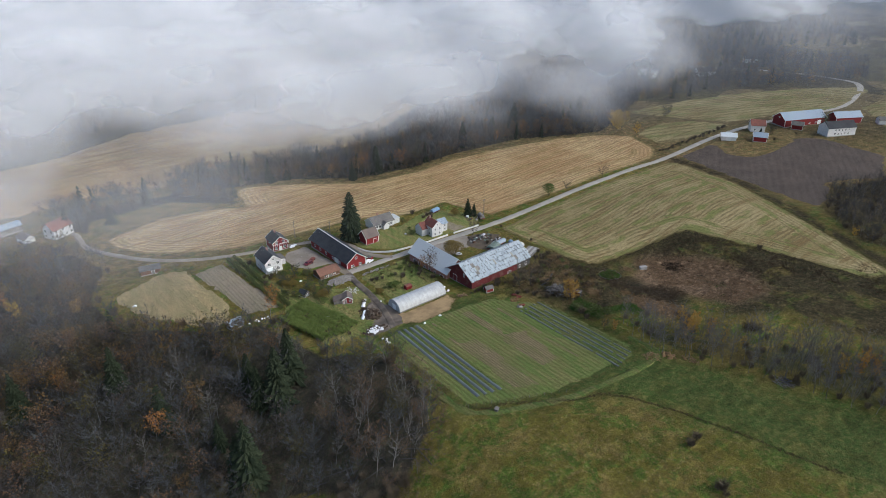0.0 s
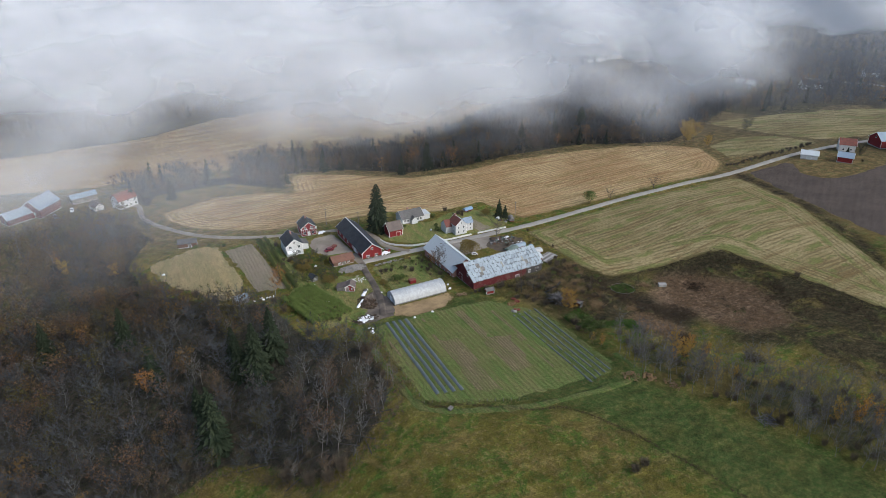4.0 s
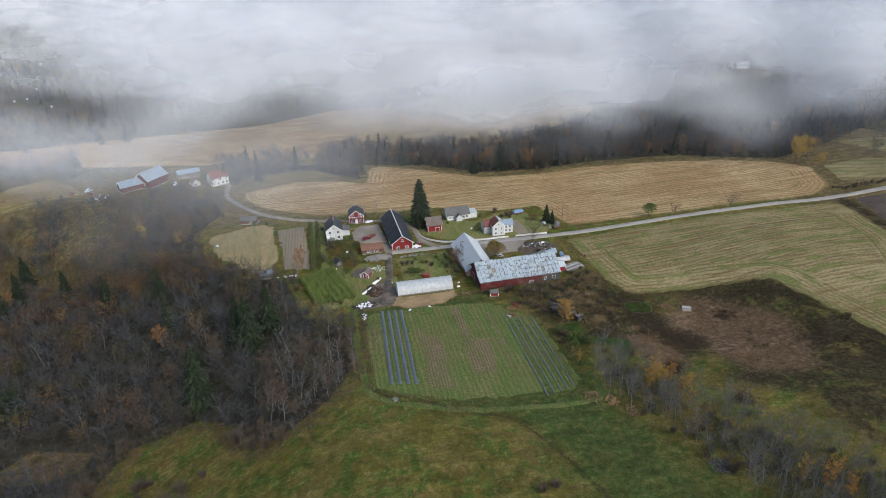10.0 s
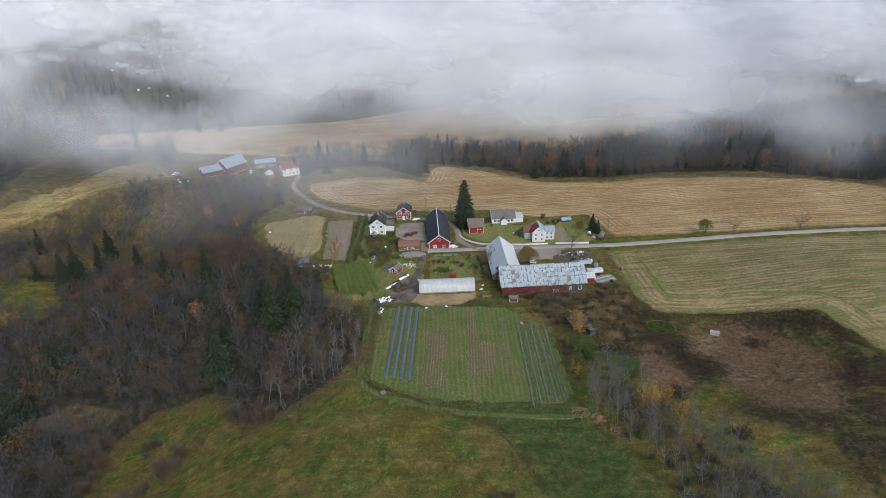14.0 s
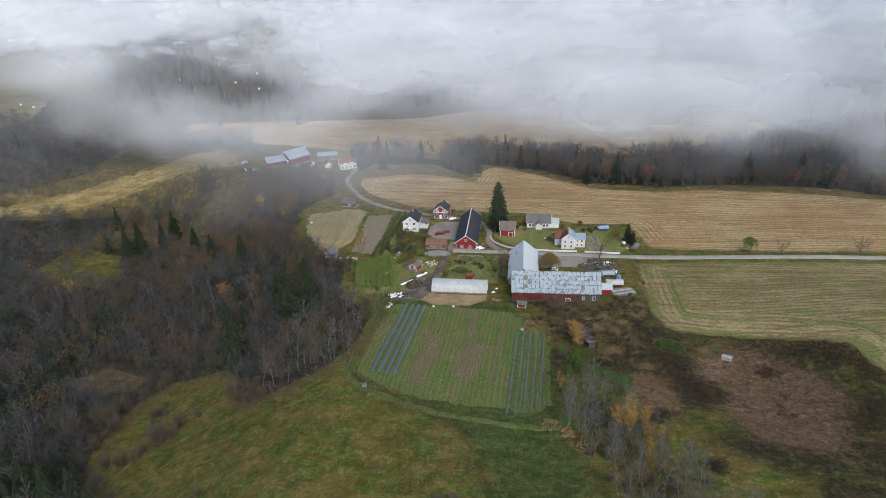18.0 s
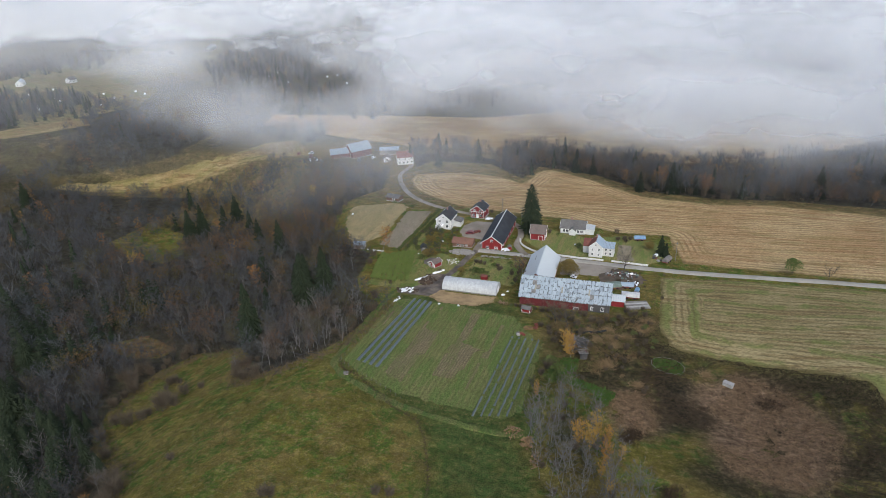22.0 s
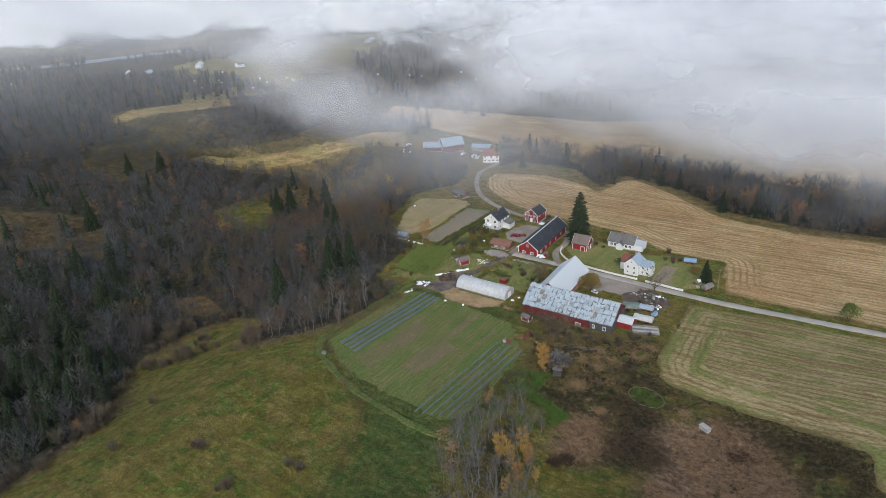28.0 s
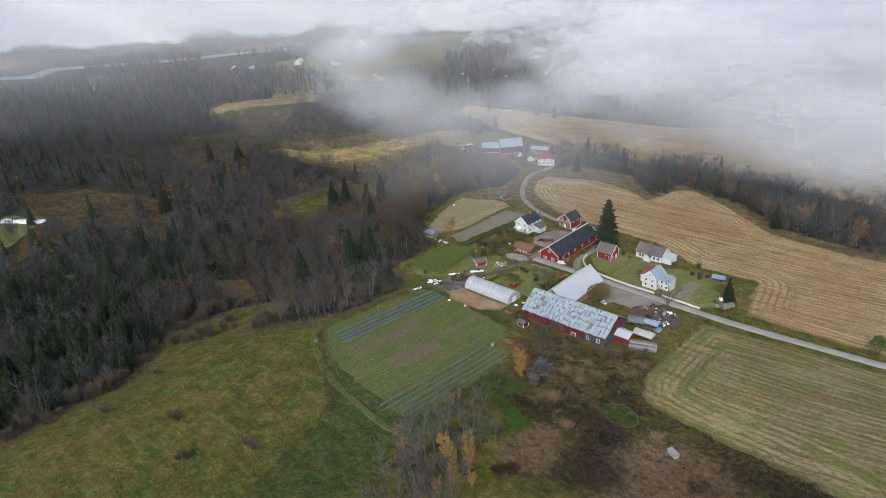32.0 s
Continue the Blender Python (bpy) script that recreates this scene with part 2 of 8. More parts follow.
def make_sheet(name, a, b, rust, amount, vary=0.35, laps=False):
    """Weathered roofing sheet: pale metal, dark lichen and rust at the joints."""
    m = Nodes(name, 0.5, 0.3, 0.0)
    p = m.position()
    c = m.mix(m.rand(), a, b)
    st = m.noise(m.mapped(m.local(), 0, (0.6, 2.2, 1)), 1.1, 5, 0.7)
    if laps:
        s = m.node("SeparateXYZ")
        m.link(m.local(), s.inputs[0])
        lap = m.math("MULTIPLY", m.math("MULTIPLY", m.ramp(m.math("ABSOLUTE", s.outputs[0]), 0.3, 0.95), m.noise(p, 0.9, 4, 0.7)), 0.16)
        st = m.math("ADD", st, lap)
    c = m.mix(m.ramp(st, 0.62 - amount, 0.72 - amount), c, rust)
    c = m.mix(m.ramp(m.noise(p, 6.0, 3), 0.45, 0.75, 0, 0.3), c, tuple(v * 0.5 for v in a))
    c = m.mix(m.ramp(m.rand(), 0.84, 1.0, 0.0, vary), c, rust)
    if laps:
        side = m.math("MAXIMUM", m.ramp(m.math("ABSOLUTE", s.outputs[0]), 0.55, 1.0), m.ramp(m.math("ABSOLUTE", s.outputs[1]), 0.4, 0.78))
        worn = m.math("ADD", m.noise(m.mapped(p, 0, (1.6, 0.7, 0.7)), 1.0, 5, 0.7), m.math("MULTIPLY", side, 0.125))
        c = m.mix(m.ramp(worn, 0.585, 0.66, 0.0, 0.85), c, rust)
        c = m.mix(m.ramp(m.noise(m.mapped(p, 12, (2.4, 0.5, 0.5)), 0.8, 4, 0.7), 0.42, 0.68, 0.0, 0.45), c, tuple(v * 0.55 for v in a))
    m.bump(m.noise(p, 5.0, 2), 0.25, 0.03)
    return m.done(c)


M_GROUND = make_ground()
M_STUBBLE_WARM = make_field("stubble_warm", (0.39, 0.285, 0.15), (0.315, 0.208, 0.102), (0.15, 0.14, 0.045), -7, 2.6, 0.25)
M_STUBBLE_GREEN = make_field("stubble_greening", (0.262, 0.212, 0.108), (0.196, 0.157, 0.073), (0.115, 0.13, 0.036), -3, 2.3, 0.8)
M_STUBBLE_WEST = make_field("stubble_west", (0.31, 0.235, 0.115), (0.23, 0.165, 0.075), (0.13, 0.13, 0.04), -38, 3.0, 0.5)
M_HAY = make_field("hay_field", (0.24, 0.2, 0.1), (0.175, 0.145, 0.066), (0.115, 0.125, 0.042), 25, 6.0, 0.6, False)
M_PLOUGH = make_soil("ploughed_soil", (0.068, 0.054, 0.045), (0.085, 0.068, 0.056), 60, 4.0, None, 0.0, 0.05)
M_PLOT = make_soil("plot_soil", (0.105, 0.116, 0.037), (0.14, 0.13, 0.052), 2, 1.6, (0.078, 0.116, 0.028), 0.8, 0.25)
M_CROPBED = make_soil("crop_bed_soil", (0.14, 0.112, 0.064), (0.165, 0.128, 0.074), 4, 0.95, (0.095, 0.105, 0.035), 0.7, 0.3)
M_PADDOCK = make_soil("paddock_sand", (0.3, 0.23, 0.12), (0.235, 0.185, 0.1), 20, 6, (0.16, 0.15, 0.075), 0.55, 0.04)
M_GREYSOIL = make_soil("harrowed_soil", (0.205, 0.17, 0.125), (0.23, 0.19, 0.138), 2, 1.4, (0.16, 0.145, 0.085), 0.6, 0.08)
M_LAWN = make_soil("lawn_grass", (0.098, 0.135, 0.034), (0.155, 0.158, 0.05), 30, 3, (0.2, 0.162, 0.07), 0.75, 0.04)
M_TRACK = make_soil("track_grass", (0.058, 0.092, 0.022), (0.085, 0.106, 0.03), 0, 1.5, (0.13, 0.105, 0.045), 0.6, 0.1)
M_GRAVEL = mottled("gravel", (0.275, 0.238, 0.195), (0.2, 0.168, 0.132), 0.12, fine=3.0)
M_MUD = mottled("wet_mud", (0.07, 0.056, 0.045), (0.165, 0.13, 0.098), 0.25, 0.75, 0.35, fine=2.0)
M_CLOD = mottled("dug_earth", (0.06, 0.043, 0.03), (0.1, 0.068, 0.045), 0.8, 0.9, fine=4.0, vary=0.5)
M_STRAW = mottled("trampled_straw", (0.34, 0.24, 0.125), (0.19, 0.13, 0.07), 0.16, fine=3.0)
M_ROAD = mottled("road_surface", (0.345, 0.315, 0.275), (0.285, 0.26, 0.225), 0.2, 0.85, fine=3.0)
M_RED = boards("red_boards", (0.2, 0.022, 0.022), (0.155, 0.018, 0.02))
M_RED_OLD = boards("faded_red_boards", (0.12, 0.02, 0.022), (0.08, 0.018, 0.018), 0.22, fade=(0.13, 0.06, 0.052))
M_BRICK = boards("weathered_red_brick", (0.36, 0.17, 0.13), (0.27, 0.14, 0.115), 0.2, 0.9, False, (0.42, 0.34, 0.3))
M_WHITE = boards("white_boards", (0.56, 0.56, 0.55), (0.48, 0.48, 0.47), 0.14, 0.6, False)
M_DARKWOOD = boards("dark_weathered_boards", (0.075, 0.072, 0.072), (0.05, 0.048, 0.048), 0.22, fade=(0.1, 0.095, 0.09))
M_GREYWOOD = boards("grey_boards", (0.185, 0.172, 0.158), (0.12, 0.11, 0.1), 0.22, fade=(0.25, 0.23, 0.21))
M_BROWNWOOD = boards("brown_boards", (0.16, 0.085, 0.055), (0.1, 0.06, 0.04), 0.2)
M_GREYWALL = boards("pale_grey_boards", (0.6, 0.61, 0.6), (0.5, 0.51, 0.5), 0.15, 0.65, False)
M_TRIM = mottled("white_trim", (0.8, 0.8, 0.78), (0.72, 0.72, 0.7), 0.8, 0.6)
M_BLACKROOF = mottled("black_roof", (0.03, 0.033, 0.038), (0.043, 0.046, 0.051), 0.3, 0.75, 0.2, fine=4.0)
M_SLATE = mottled("grey_slate", (0.105, 0.1, 0.096), (0.145, 0.137, 0.13), 0.5, 0.75, fine=3.0, dirt=(0.1, 0.1, 0.06))
M_TILE = mottled("red_roof_tile", (0.21, 0.075, 0.055), (0.15, 0.062, 0.05), 0.5, 0.8, fine=4.0, dirt=(0.1, 0.08, 0.06))
M_TILE_BROWN = mottled("weathered_roof_tile", (0.15, 0.12, 0.105), (0.12, 0.098, 0.088), 0.5, 0.85, fine=4.0, dirt=(0.1, 0.09, 0.07))
M_TILE_ORANGE = mottled("orange_roof_tile", (0.19, 0.1, 0.07), (0.15, 0.08, 0.058), 0.5, 0.85, fine=4.0, dirt=(0.12, 0.09, 0.06))
M_METAL = make_sheet("pale_roof_metal", (0.47, 0.5, 0.515), (0.435, 0.465, 0.48), (0.36, 0.38, 0.39), 0.0, 0.1)
M_METAL_OLD = make_sheet("worn_roof_sheet", (0.35, 0.395, 0.425), (0.27, 0.315, 0.345), (0.05, 0.05, 0.052), -0.04, 0.3, True)
M_METAL_BLUE = make_sheet("blue_grey_roof_metal", (0.26, 0.32, 0.38), (0.24, 0.29, 0.35), (0.2, 0.22, 0.25), -0.05, 0.1)
M_RIB = mottled("roof_seam", (0.3, 0.37, 0.44), (0.25, 0.31, 0.38), 0.8, 0.5)
M_SEAM = mottled("dark_roof_seam", (0.09, 0.115, 0.15), (0.07, 0.09, 0.12), 0.8, 0.5)
M_TARP_GREEN = mottled("faded_green_tarp", (0.16, 0.2, 0.17), (0.11, 0.14, 0.12), 0.8, 0.7)
M_EARTH = mottled("bare_brown_earth", (0.12, 0.092, 0.068), (0.085, 0.065, 0.048), 0.35, 0.95, fine=3.0, dirt=(0.09, 0.1, 0.04))
M_PLASTIC = mottled("tunnel_plastic", (0.45, 0.455, 0.455), (0.36, 0.365, 0.365), 0.7, 0.6, 0.35, fine=2.0, dirt=(0.3, 0.31, 0.28))
M_WRAP = mottled("white_plastic", (0.84, 0.85, 0.86), (0.74, 0.75, 0.77), 1.0, 0.4, 0.5, fine=3.0)
M_MULCH = mottled("mulch_film", (0.07, 0.086, 0.1), (0.095, 0.11, 0.122), 0.5, 0.45, 0.5, fine=3.0, dirt=(0.09, 0.11, 0.04))
M_STONE = mottled("field_stone", (0.3, 0.28, 0.26), (0.22, 0.2, 0.185), 1.2, 0.9, fine=5.0, vary=0.4)
M_CONCRETE = mottled("concrete", (0.36, 0.35, 0.33), (0.28, 0.27, 0.255), 0.6, 0.9, fine=4.0, dirt=(0.2, 0.19, 0.16))
M_WALLSTONE = mottled("whitewashed_wall", (0.66, 0.65, 0.62), (0.55, 0.54, 0.51), 0.6, 0.85, fine=4.0, dirt=(0.4, 0.38, 0.34))
M_GLASS = mottled("window_glass", (0.03, 0.035, 0.042), (0.05, 0.055, 0.062), 0.7, 0.12, 0.6, fine=1.0, bump=0.0)
M_BARK = mottled("grey_bark", (0.082, 0.077, 0.072), (0.056, 0.053, 0.05), 1.0, 0.9, vary=0.5)
M_BIRCHBARK = mottled("birch_bark", (0.23, 0.222, 0.212), (0.15, 0.145, 0.138), 1.5, 0.8, fine=3.0, dirt=(0.1, 0.09, 0.08))
M_PALEBARK = mottled("aspen_bark", (0.19, 0.182, 0.17), (0.12, 0.115, 0.107), 1.5, 0.85, fine=3.0, vary=0.5)
M_DARKBARK = mottled("dark_bark", (0.06, 0.048, 0.04), (0.045, 0.036, 0.03), 1.0, 0.9)
# Grey and brown twigs have the valley haze mixed in as a bluer tone.
M_TWIG_GREY = foliage("hazed_grey_twigs", (0.083, 0.087, 0.095), (0.053, 0.056, 0.062), (0.067, 0.069, 0.074))
M_TWIG_PALE = foliage("pale_twigs", (0.132, 0.125, 0.118), (0.09, 0.085, 0.08), (0.108, 0.1, 0.094))
M_TWIG_BROWN = foliage("hazed_brown_twigs", (0.07, 0.07, 0.074), (0.049, 0.049, 0.052), (0.069, 0.065, 0.065))
M_LEAF_RUST = foliage("rust_leaves", (0.13, 0.077, 0.042), (0.09, 0.057, 0.034), (0.108, 0.073, 0.042))
M_LEAF_ORANGE = foliage("orange_leaves", (0.33, 0.155, 0.042), (0.22, 0.105, 0.034), (0.27, 0.15, 0.048))
M_LEAF_GOLD = foliage("golden_leaves", (0.36, 0.19, 0.04), (0.26, 0.135, 0.034), (0.32, 0.2, 0.045))
M_LEAF_YELLOW = foliage("yellow_leaves", (0.42, 0.27, 0.035), (0.28, 0.18, 0.03), (0.32, 0.2, 0.035))
M_TWIG_SCRUB = foliage("scrub_twigs", (0.125, 0.1, 0.07), (0.075, 0.061, 0.045), (0.095, 0.076, 0.054))
M_LEAF_MUSTARD = foliage("mustard_leaves", (0.2, 0.145, 0.04), (0.13, 0.1, 0.034), (0.15, 0.11, 0.035))
M_LEAF_OCHRE = foliage("ochre_leaves", (0.13, 0.088, 0.03), (0.09, 0.064, 0.026), (0.11, 0.07, 0.028))
M_LEAF_OLIVE = foliage("olive_leaves", (0.075, 0.07, 0.024), (0.055, 0.055, 0.02), (0.08, 0.066, 0.022))
M_NEEDLE = foliage("spruce_needles", (0.016, 0.024, 0.013), (0.028, 0.036, 0.019), (0.021, 0.028, 0.015))
M_LEAF_FAR = foliage("faded_orange_leaves", (0.2, 0.11, 0.035), (0.14, 0.075, 0.028), (0.17, 0.1, 0.035))
M_BUSH = foliage("green_bush_leaves", (0.06, 0.095, 0.024), (0.105, 0.125, 0.035), (0.085, 0.1, 0.034))
M_MULCH_TORN = mottled("torn_mulch_film", (0.098, 0.114, 0.115), (0.082, 0.098, 0.094), 0.5, 0.6, 0.4, fine=3.0, dirt=(0.085, 0.11, 0.035))
M_CROP = foliage("crop_leaves", (0.085, 0.11, 0.03), (0.16, 0.15, 0.05))
M_REED = foliage("dry_reeds", (0.29, 0.195, 0.112), (0.13, 0.084, 0.048))
M_REED_RUST = foliage("dead_bracken", (0.15, 0.08, 0.042), (0.085, 0.05, 0.03))
M_STRAWGRASS = foliage("straw_grass", (0.22, 0.155, 0.08), (0.12, 0.08, 0.042))
M_MEADOWRIM = foliage("rank_grass", (0.1, 0.092, 0.036), (0.19, 0.15, 0.07))
M_STRAWHEAP = foliage("fallen_reed_grass", (0.32, 0.225, 0.125), (0.19, 0.125, 0.066))
M_GRASS = foliage("grass_blades", (0.09, 0.1, 0.03), (0.19, 0.15, 0.065))
M_SCRUB = foliage("dark_scrub", (0.055, 0.042, 0.028), (0.09, 0.06, 0.036))
M_BRAMBLE = foliage("bramble_leaves", (0.05, 0.104, 0.02), (0.078, 0.118, 0.028))
M_ORCHARD = foliage("fruit_bush_leaves", (0.1, 0.15, 0.035), (0.15, 0.17, 0.05), (0.115, 0.15, 0.04))
M_ROOFLIGHT = mottled("roof_light", (0.3, 0.28, 0.22), (0.24, 0.23, 0.19), 0.8, 0.6, 0.3)
M_CHIPS = mottled("wood_chips", (0.29, 0.185, 0.09), (0.16, 0.098, 0.05), 0.8, 0.9, fine=5.0, vary=0.6)
M_RUSTY = mottled("rusty_machine", (0.2, 0.05, 0.035), (0.14, 0.05, 0.035), 2.0, 0.7, 0.3, dirt=(0.12, 0.07, 0.04))
M_BLUE = mottled("blue_tarpaulin", (0.13, 0.24, 0.4), (0.22, 0.32, 0.44), 1.0, 0.5, 0.4)
M_RUBBER = mottled("black_rubber", (0.025, 0.025, 0.026), (0.04, 0.04, 0.042), 1.0, 0.8)
M_LOG = mottled("cut_wood", (0.3, 0.2, 0.12), (0.2, 0.135, 0.085), 1.2, 0.9, vary=0.5)
M_BALE = mottled("bale_wrap", (0.8, 0.81, 0.8), (0.72, 0.73, 0.72), 1.0, 0.4, 0.5)
M_RIVER = mottled("river_water", (0.1, 0.12, 0.14), (0.12, 0.14, 0.16), 0.02, 0.35, 0.4, bump=0.02)


# ---- mesh helpers ----
class Geo:
    """Vertices and faces of one mesh."""

    def __init__(self):
        self.v, self.f = [], []

    def poly(self, pts, faces):
        n = len(self.v)
        self.v.extend(pts)
        self.f.extend(tuple(n + i for i in f) for f in faces)

    def box(self, x0, y0, z0, x1, y1, z1):
        self.poly([(x0, y0, z0), (x1, y0, z0), (x1, y1, z0), (x0, y1, z0), (x0, y0, z1), (x1, y0, z1), (x1, y1, z1), (x0, y1, z1)],
                  [(3, 2, 1, 0), (4, 5, 6, 7), (0, 1, 5, 4), (1, 2, 6, 5), (2, 3, 7, 6), (3, 0, 4, 7)])

    def slab(self, a, b, c, d, thick):
        """A plate with upper corners a, b, c, d, thick metres deep along its normal."""
        a, b, c, d = (Vector(p) for p in (a, b, c, d))
        n = (b - a).cross(d - a).normalized() * -thick
        self.poly([tuple(p) for p in (a + n, b + n, c + n, d + n, a, b, c, d)],
                  [(3, 2, 1, 0), (4, 5, 6, 7), (0, 1, 5, 4), (1, 2, 6, 5), (2, 3, 7, 6), (3, 0, 4, 7)])

    def rod(self, a, b, ra, rb, sides=4):
        a, b = Vector(a), Vector(b)
        w = (b - a)
        if w.length < 1e-5:
            return
        w.normalize()
        u = w.orthogonal().normalized()
        s = w.cross(u)
        pts = []
        for p, r in ((a, ra), (b, rb)):
            for k in range(sides):
                t = 2 * math.pi * k / sides
                pts.append(tuple(p + (u * math.cos(t) + s * math.sin(t)) * r))
        self.poly(pts, [(k, (k + 1) % sides, sides + (k + 1) % sides, sides + k) for k in range(sides)] + [tuple(range(2 * sides - 1, sides - 1, -1))])

    def sliver(self, a, b, width, rng):
        a, b = Vector(a), Vector(b)
        side = (b - a).cross(Vector((rng.uniform(-1, 1), rng.uniform(-1, 1), rng.uniform(-1, 1))))
        if side.length < 1e-6:
            return
        side = side.normalized() * width * 0.5
        self.poly([tuple(a - side), tuple(a + side), tuple(b)], [(0, 1, 2)])

    def leaf(self, c, size, rng):
        c = Vector(c)
        u = Vector((rng.uniform(-1, 1), rng.uniform(-1, 1), rng.uniform(-0.6, 0.6))).normalized() * size
        w = u.cross(Vector((rng.uniform(-1, 1), rng.uniform(-1, 1), rng.uniform(-1, 1)))).normalized() * size * 0.7
        self.poly([tuple(c - u), tuple(c - w), tuple(c + u), tuple(c + w)], [(0, 1, 2, 3)])

    def lump(self, c, rx, ry, rz, rng, rough=0.25, rings=4, sides=7):
        """An uneven stone or heap, flat below."""
        n = len(self.v)
        for i in range(rings):
            a = i / rings * math.pi / 2
            for k in range(sides):
                t = 2 * math.pi * (k + 0.5 * (i % 2)) / sides
                q = 1 + rng.uniform(-rough, rough)
                self.v.append((c[0] + rx * math.cos(a) * math.cos(t) * q, c[1] + ry * math.cos(a) * math.sin(t) * q, c[2] + rz * math.sin(a) * q))
        self.v.append((c[0], c[1], c[2] + rz))
        for i in range(rings - 1):
            for k in range(sides):
                self.f.append((n + i * sides + k, n + i * sides + (k + 1) % sides, n + (i + 1) * sides + (k + 1) % sides, n + (i + 1) * sides + k))
        for k in range(sides):
            self.f.append((n + (rings - 1) * sides + k, n + (rings - 1) * sides + (k + 1) % sides, n + rings * sides))

    def mesh(self, name, material, smooth=False):
        me = bpy.data.meshes.new(name)
        me.from_pydata(self.v, [], self.f)
        me.materials.append(material)
        if smooth:
            me.polygons.foreach_set("use_smooth", [True] * len(me.polygons))
        me.update()
        return me


def part(name, geo, material, parent=None, label="", smooth=False):
    """Links a Geo, or a ready mesh, as one mesh object under a thing or a part."""
    ob = new(name, geo.mesh(name, material, smooth) if isinstance(geo, Geo) else geo)
    ob.parent = parent
    return tagged(ob, label)


def thing(name, x, y, z, turn, label, category, group="", kind=""):
    ob = new(name)
    ob.empty_display_size = 0.5
    ob.matrix_basis = pose(x, y, z, 0, 0, turn)
    return tagged(ob, label, category, group, kind)


# ---- the lie of the land ----
def ss(a, b, x):
    u = np.clip((x - a) / (b - a), 0, 1)
    return u * u * (3 - 2 * u)


def height(x, y):
    x, y = np.asarray(x, float), np.asarray(y, float)
    south = 2.3 + 2.6 * (1 - np.exp((np.minimum(y, 100) - 100) / 60))
    north = 2.3 - 0.047 * (y - 100) * (1 - 0.35 * ss(300, 600, y))
    z = np.maximum(np.where(y < 100, south, north), -22)
    z = z - 5.5 * np.exp(-(((x - 225) / 30) ** 2 + ((y - 126) / 30) ** 2))
    z = z + 3.5 * np.exp(-(((x - 275) / 45) ** 2 + ((y - 150) / 40) ** 2))
    z = z + 3.0 * ss(330, 420, x) * ss(60, 200, y)
    d = 104 - 48 * ss(135, 205, y) - 75 * ss(230, 340, y) - x
    z = z - (26 * ss(0, 95, d) - 16 * ss(140, 420, d)) * (1 - ss(315, 350, y))
    z = z + 0.12 * np.sin(x * 0.19 + 1.3 * np.sin(y * 0.07)) * np.sin(y * 0.16 + 0.8)
    return z


def lie(x, y):
    return float(height(x, y))


def inside(poly, x, y):
    hit = np.zeros(np.shape(x), bool)
    for (ax, ay), (bx, by) in zip(poly, poly[1:] + poly[:1]):
        if ay != by:
            hit ^= ((ay > y) != (by > y)) & (x < (bx - ax) * (y - ay) / (by - ay) + ax)
    return hit


def edge_distance(poly, x, y, closed=True):
    best = np.full(np.shape(x), 1e9)
    for (ax, ay), (bx, by) in zip(poly, poly[1:] + (poly[:1] if closed else [])):
        dx, dy = bx - ax, by - ay
        t = np.clip(((x - ax) * dx + (y - ay) * dy) / max(dx * dx + dy * dy, 1e-9), 0, 1)
        best = np.minimum(best, np.hypot(x - ax - t * dx, y - ay - t * dy))
    return best


def soft(poly, x, y, width, inset=0.0):
    d = edge_distance(poly, x, y)
    return ss(-width, width, np.where(inside(poly, x, y), d, -d) - inset)


# plan outlines, in metres
WOOD_WEST = [(104, 152), (100, 134), (97, 123), (89, 111), (76, 104), (66, 103), (58, 112), (54, 121), (42, 133), (23, 132), (17, 121), (16, 108), (17, 95), (24, 81), (35, 73),
             (58, 59), (61, 46), (66, 31), (69, 15), (60, -40), (-260, -40), (-260, 200), (-150, 262), (-60, 285), (-20, 318), (20, 330), (38, 318), (46, 290), (34, 262), (38, 235), (60, 208), (78, 199), (84, 166)]
WOOD_EAST = [(165, 97), (171, 80), (180, 61), (184, 43), (188, 26), (235, 10), (222, 44), (206, 66), (194, 80), (188, 94), (185, 108), (176, 113), (168, 105)]
WOOD_NORTH = [(48, 330), (54, 352), (92, 352), (121, 322), (127, 352), (160, 341), (193, 314), (228, 308), (262, 312), (322, 308), (372, 276), (420, 290), (520, 340),
              (560, 470), (420, 450), (330, 412), (270, 384), (228, 366), (207, 363), (167, 372), (144, 378), (126, 386), (112, 388), (95, 369), (60, 380), (30, 372), (40, 345)]
REEDS = [(211, 123), (213, 134), (225, 142), (239, 134), (249, 116), (244, 98), (236, 88), (219, 92), (214, 104), (217, 119)]
REEDS_WEST = [(188, 120), (198, 123), (202, 107), (197, 99), (188, 102)]
THICKET = [(196, 140), (211, 134), (218, 117), (216, 111), (201, 108), (196, 120)]
BRAMBLE = [(167, 131), (176, 133), (176, 122), (189, 118), (187, 111), (180, 118), (169, 119)]
GLADE = [(-112, 228), (-112, 264), (-72, 252), (-56, 226), (-58, 212), (-84, 214)]
BRACKEN = [(-25, 131), (-12, 144), (9, 138), (7, 129), (-3, 126)]
BOG_GRASS = [(194, 97), (214, 108), (214, 95), (199, 86), (188, 92)]
DARK = [(166, 150), (196, 170), (202, 151), (216, 149), (258, 142), (268, 108), (285, 70), (282, 20), (240, 20), (224, 60), (222, 76), (196, 96), (190, 112), (172, 118)]
STRAWY = [(165, 160), (186, 166), (198, 168), (200, 148), (188, 132), (168, 128), (164, 145)]
LUSH = [(98, 112), (104, 165), (150, 165), (167, 120), (166, 97), (176, 66), (196, 20), (160, 0), (148, 58), (143, 78), (134, 90), (124, 96)]

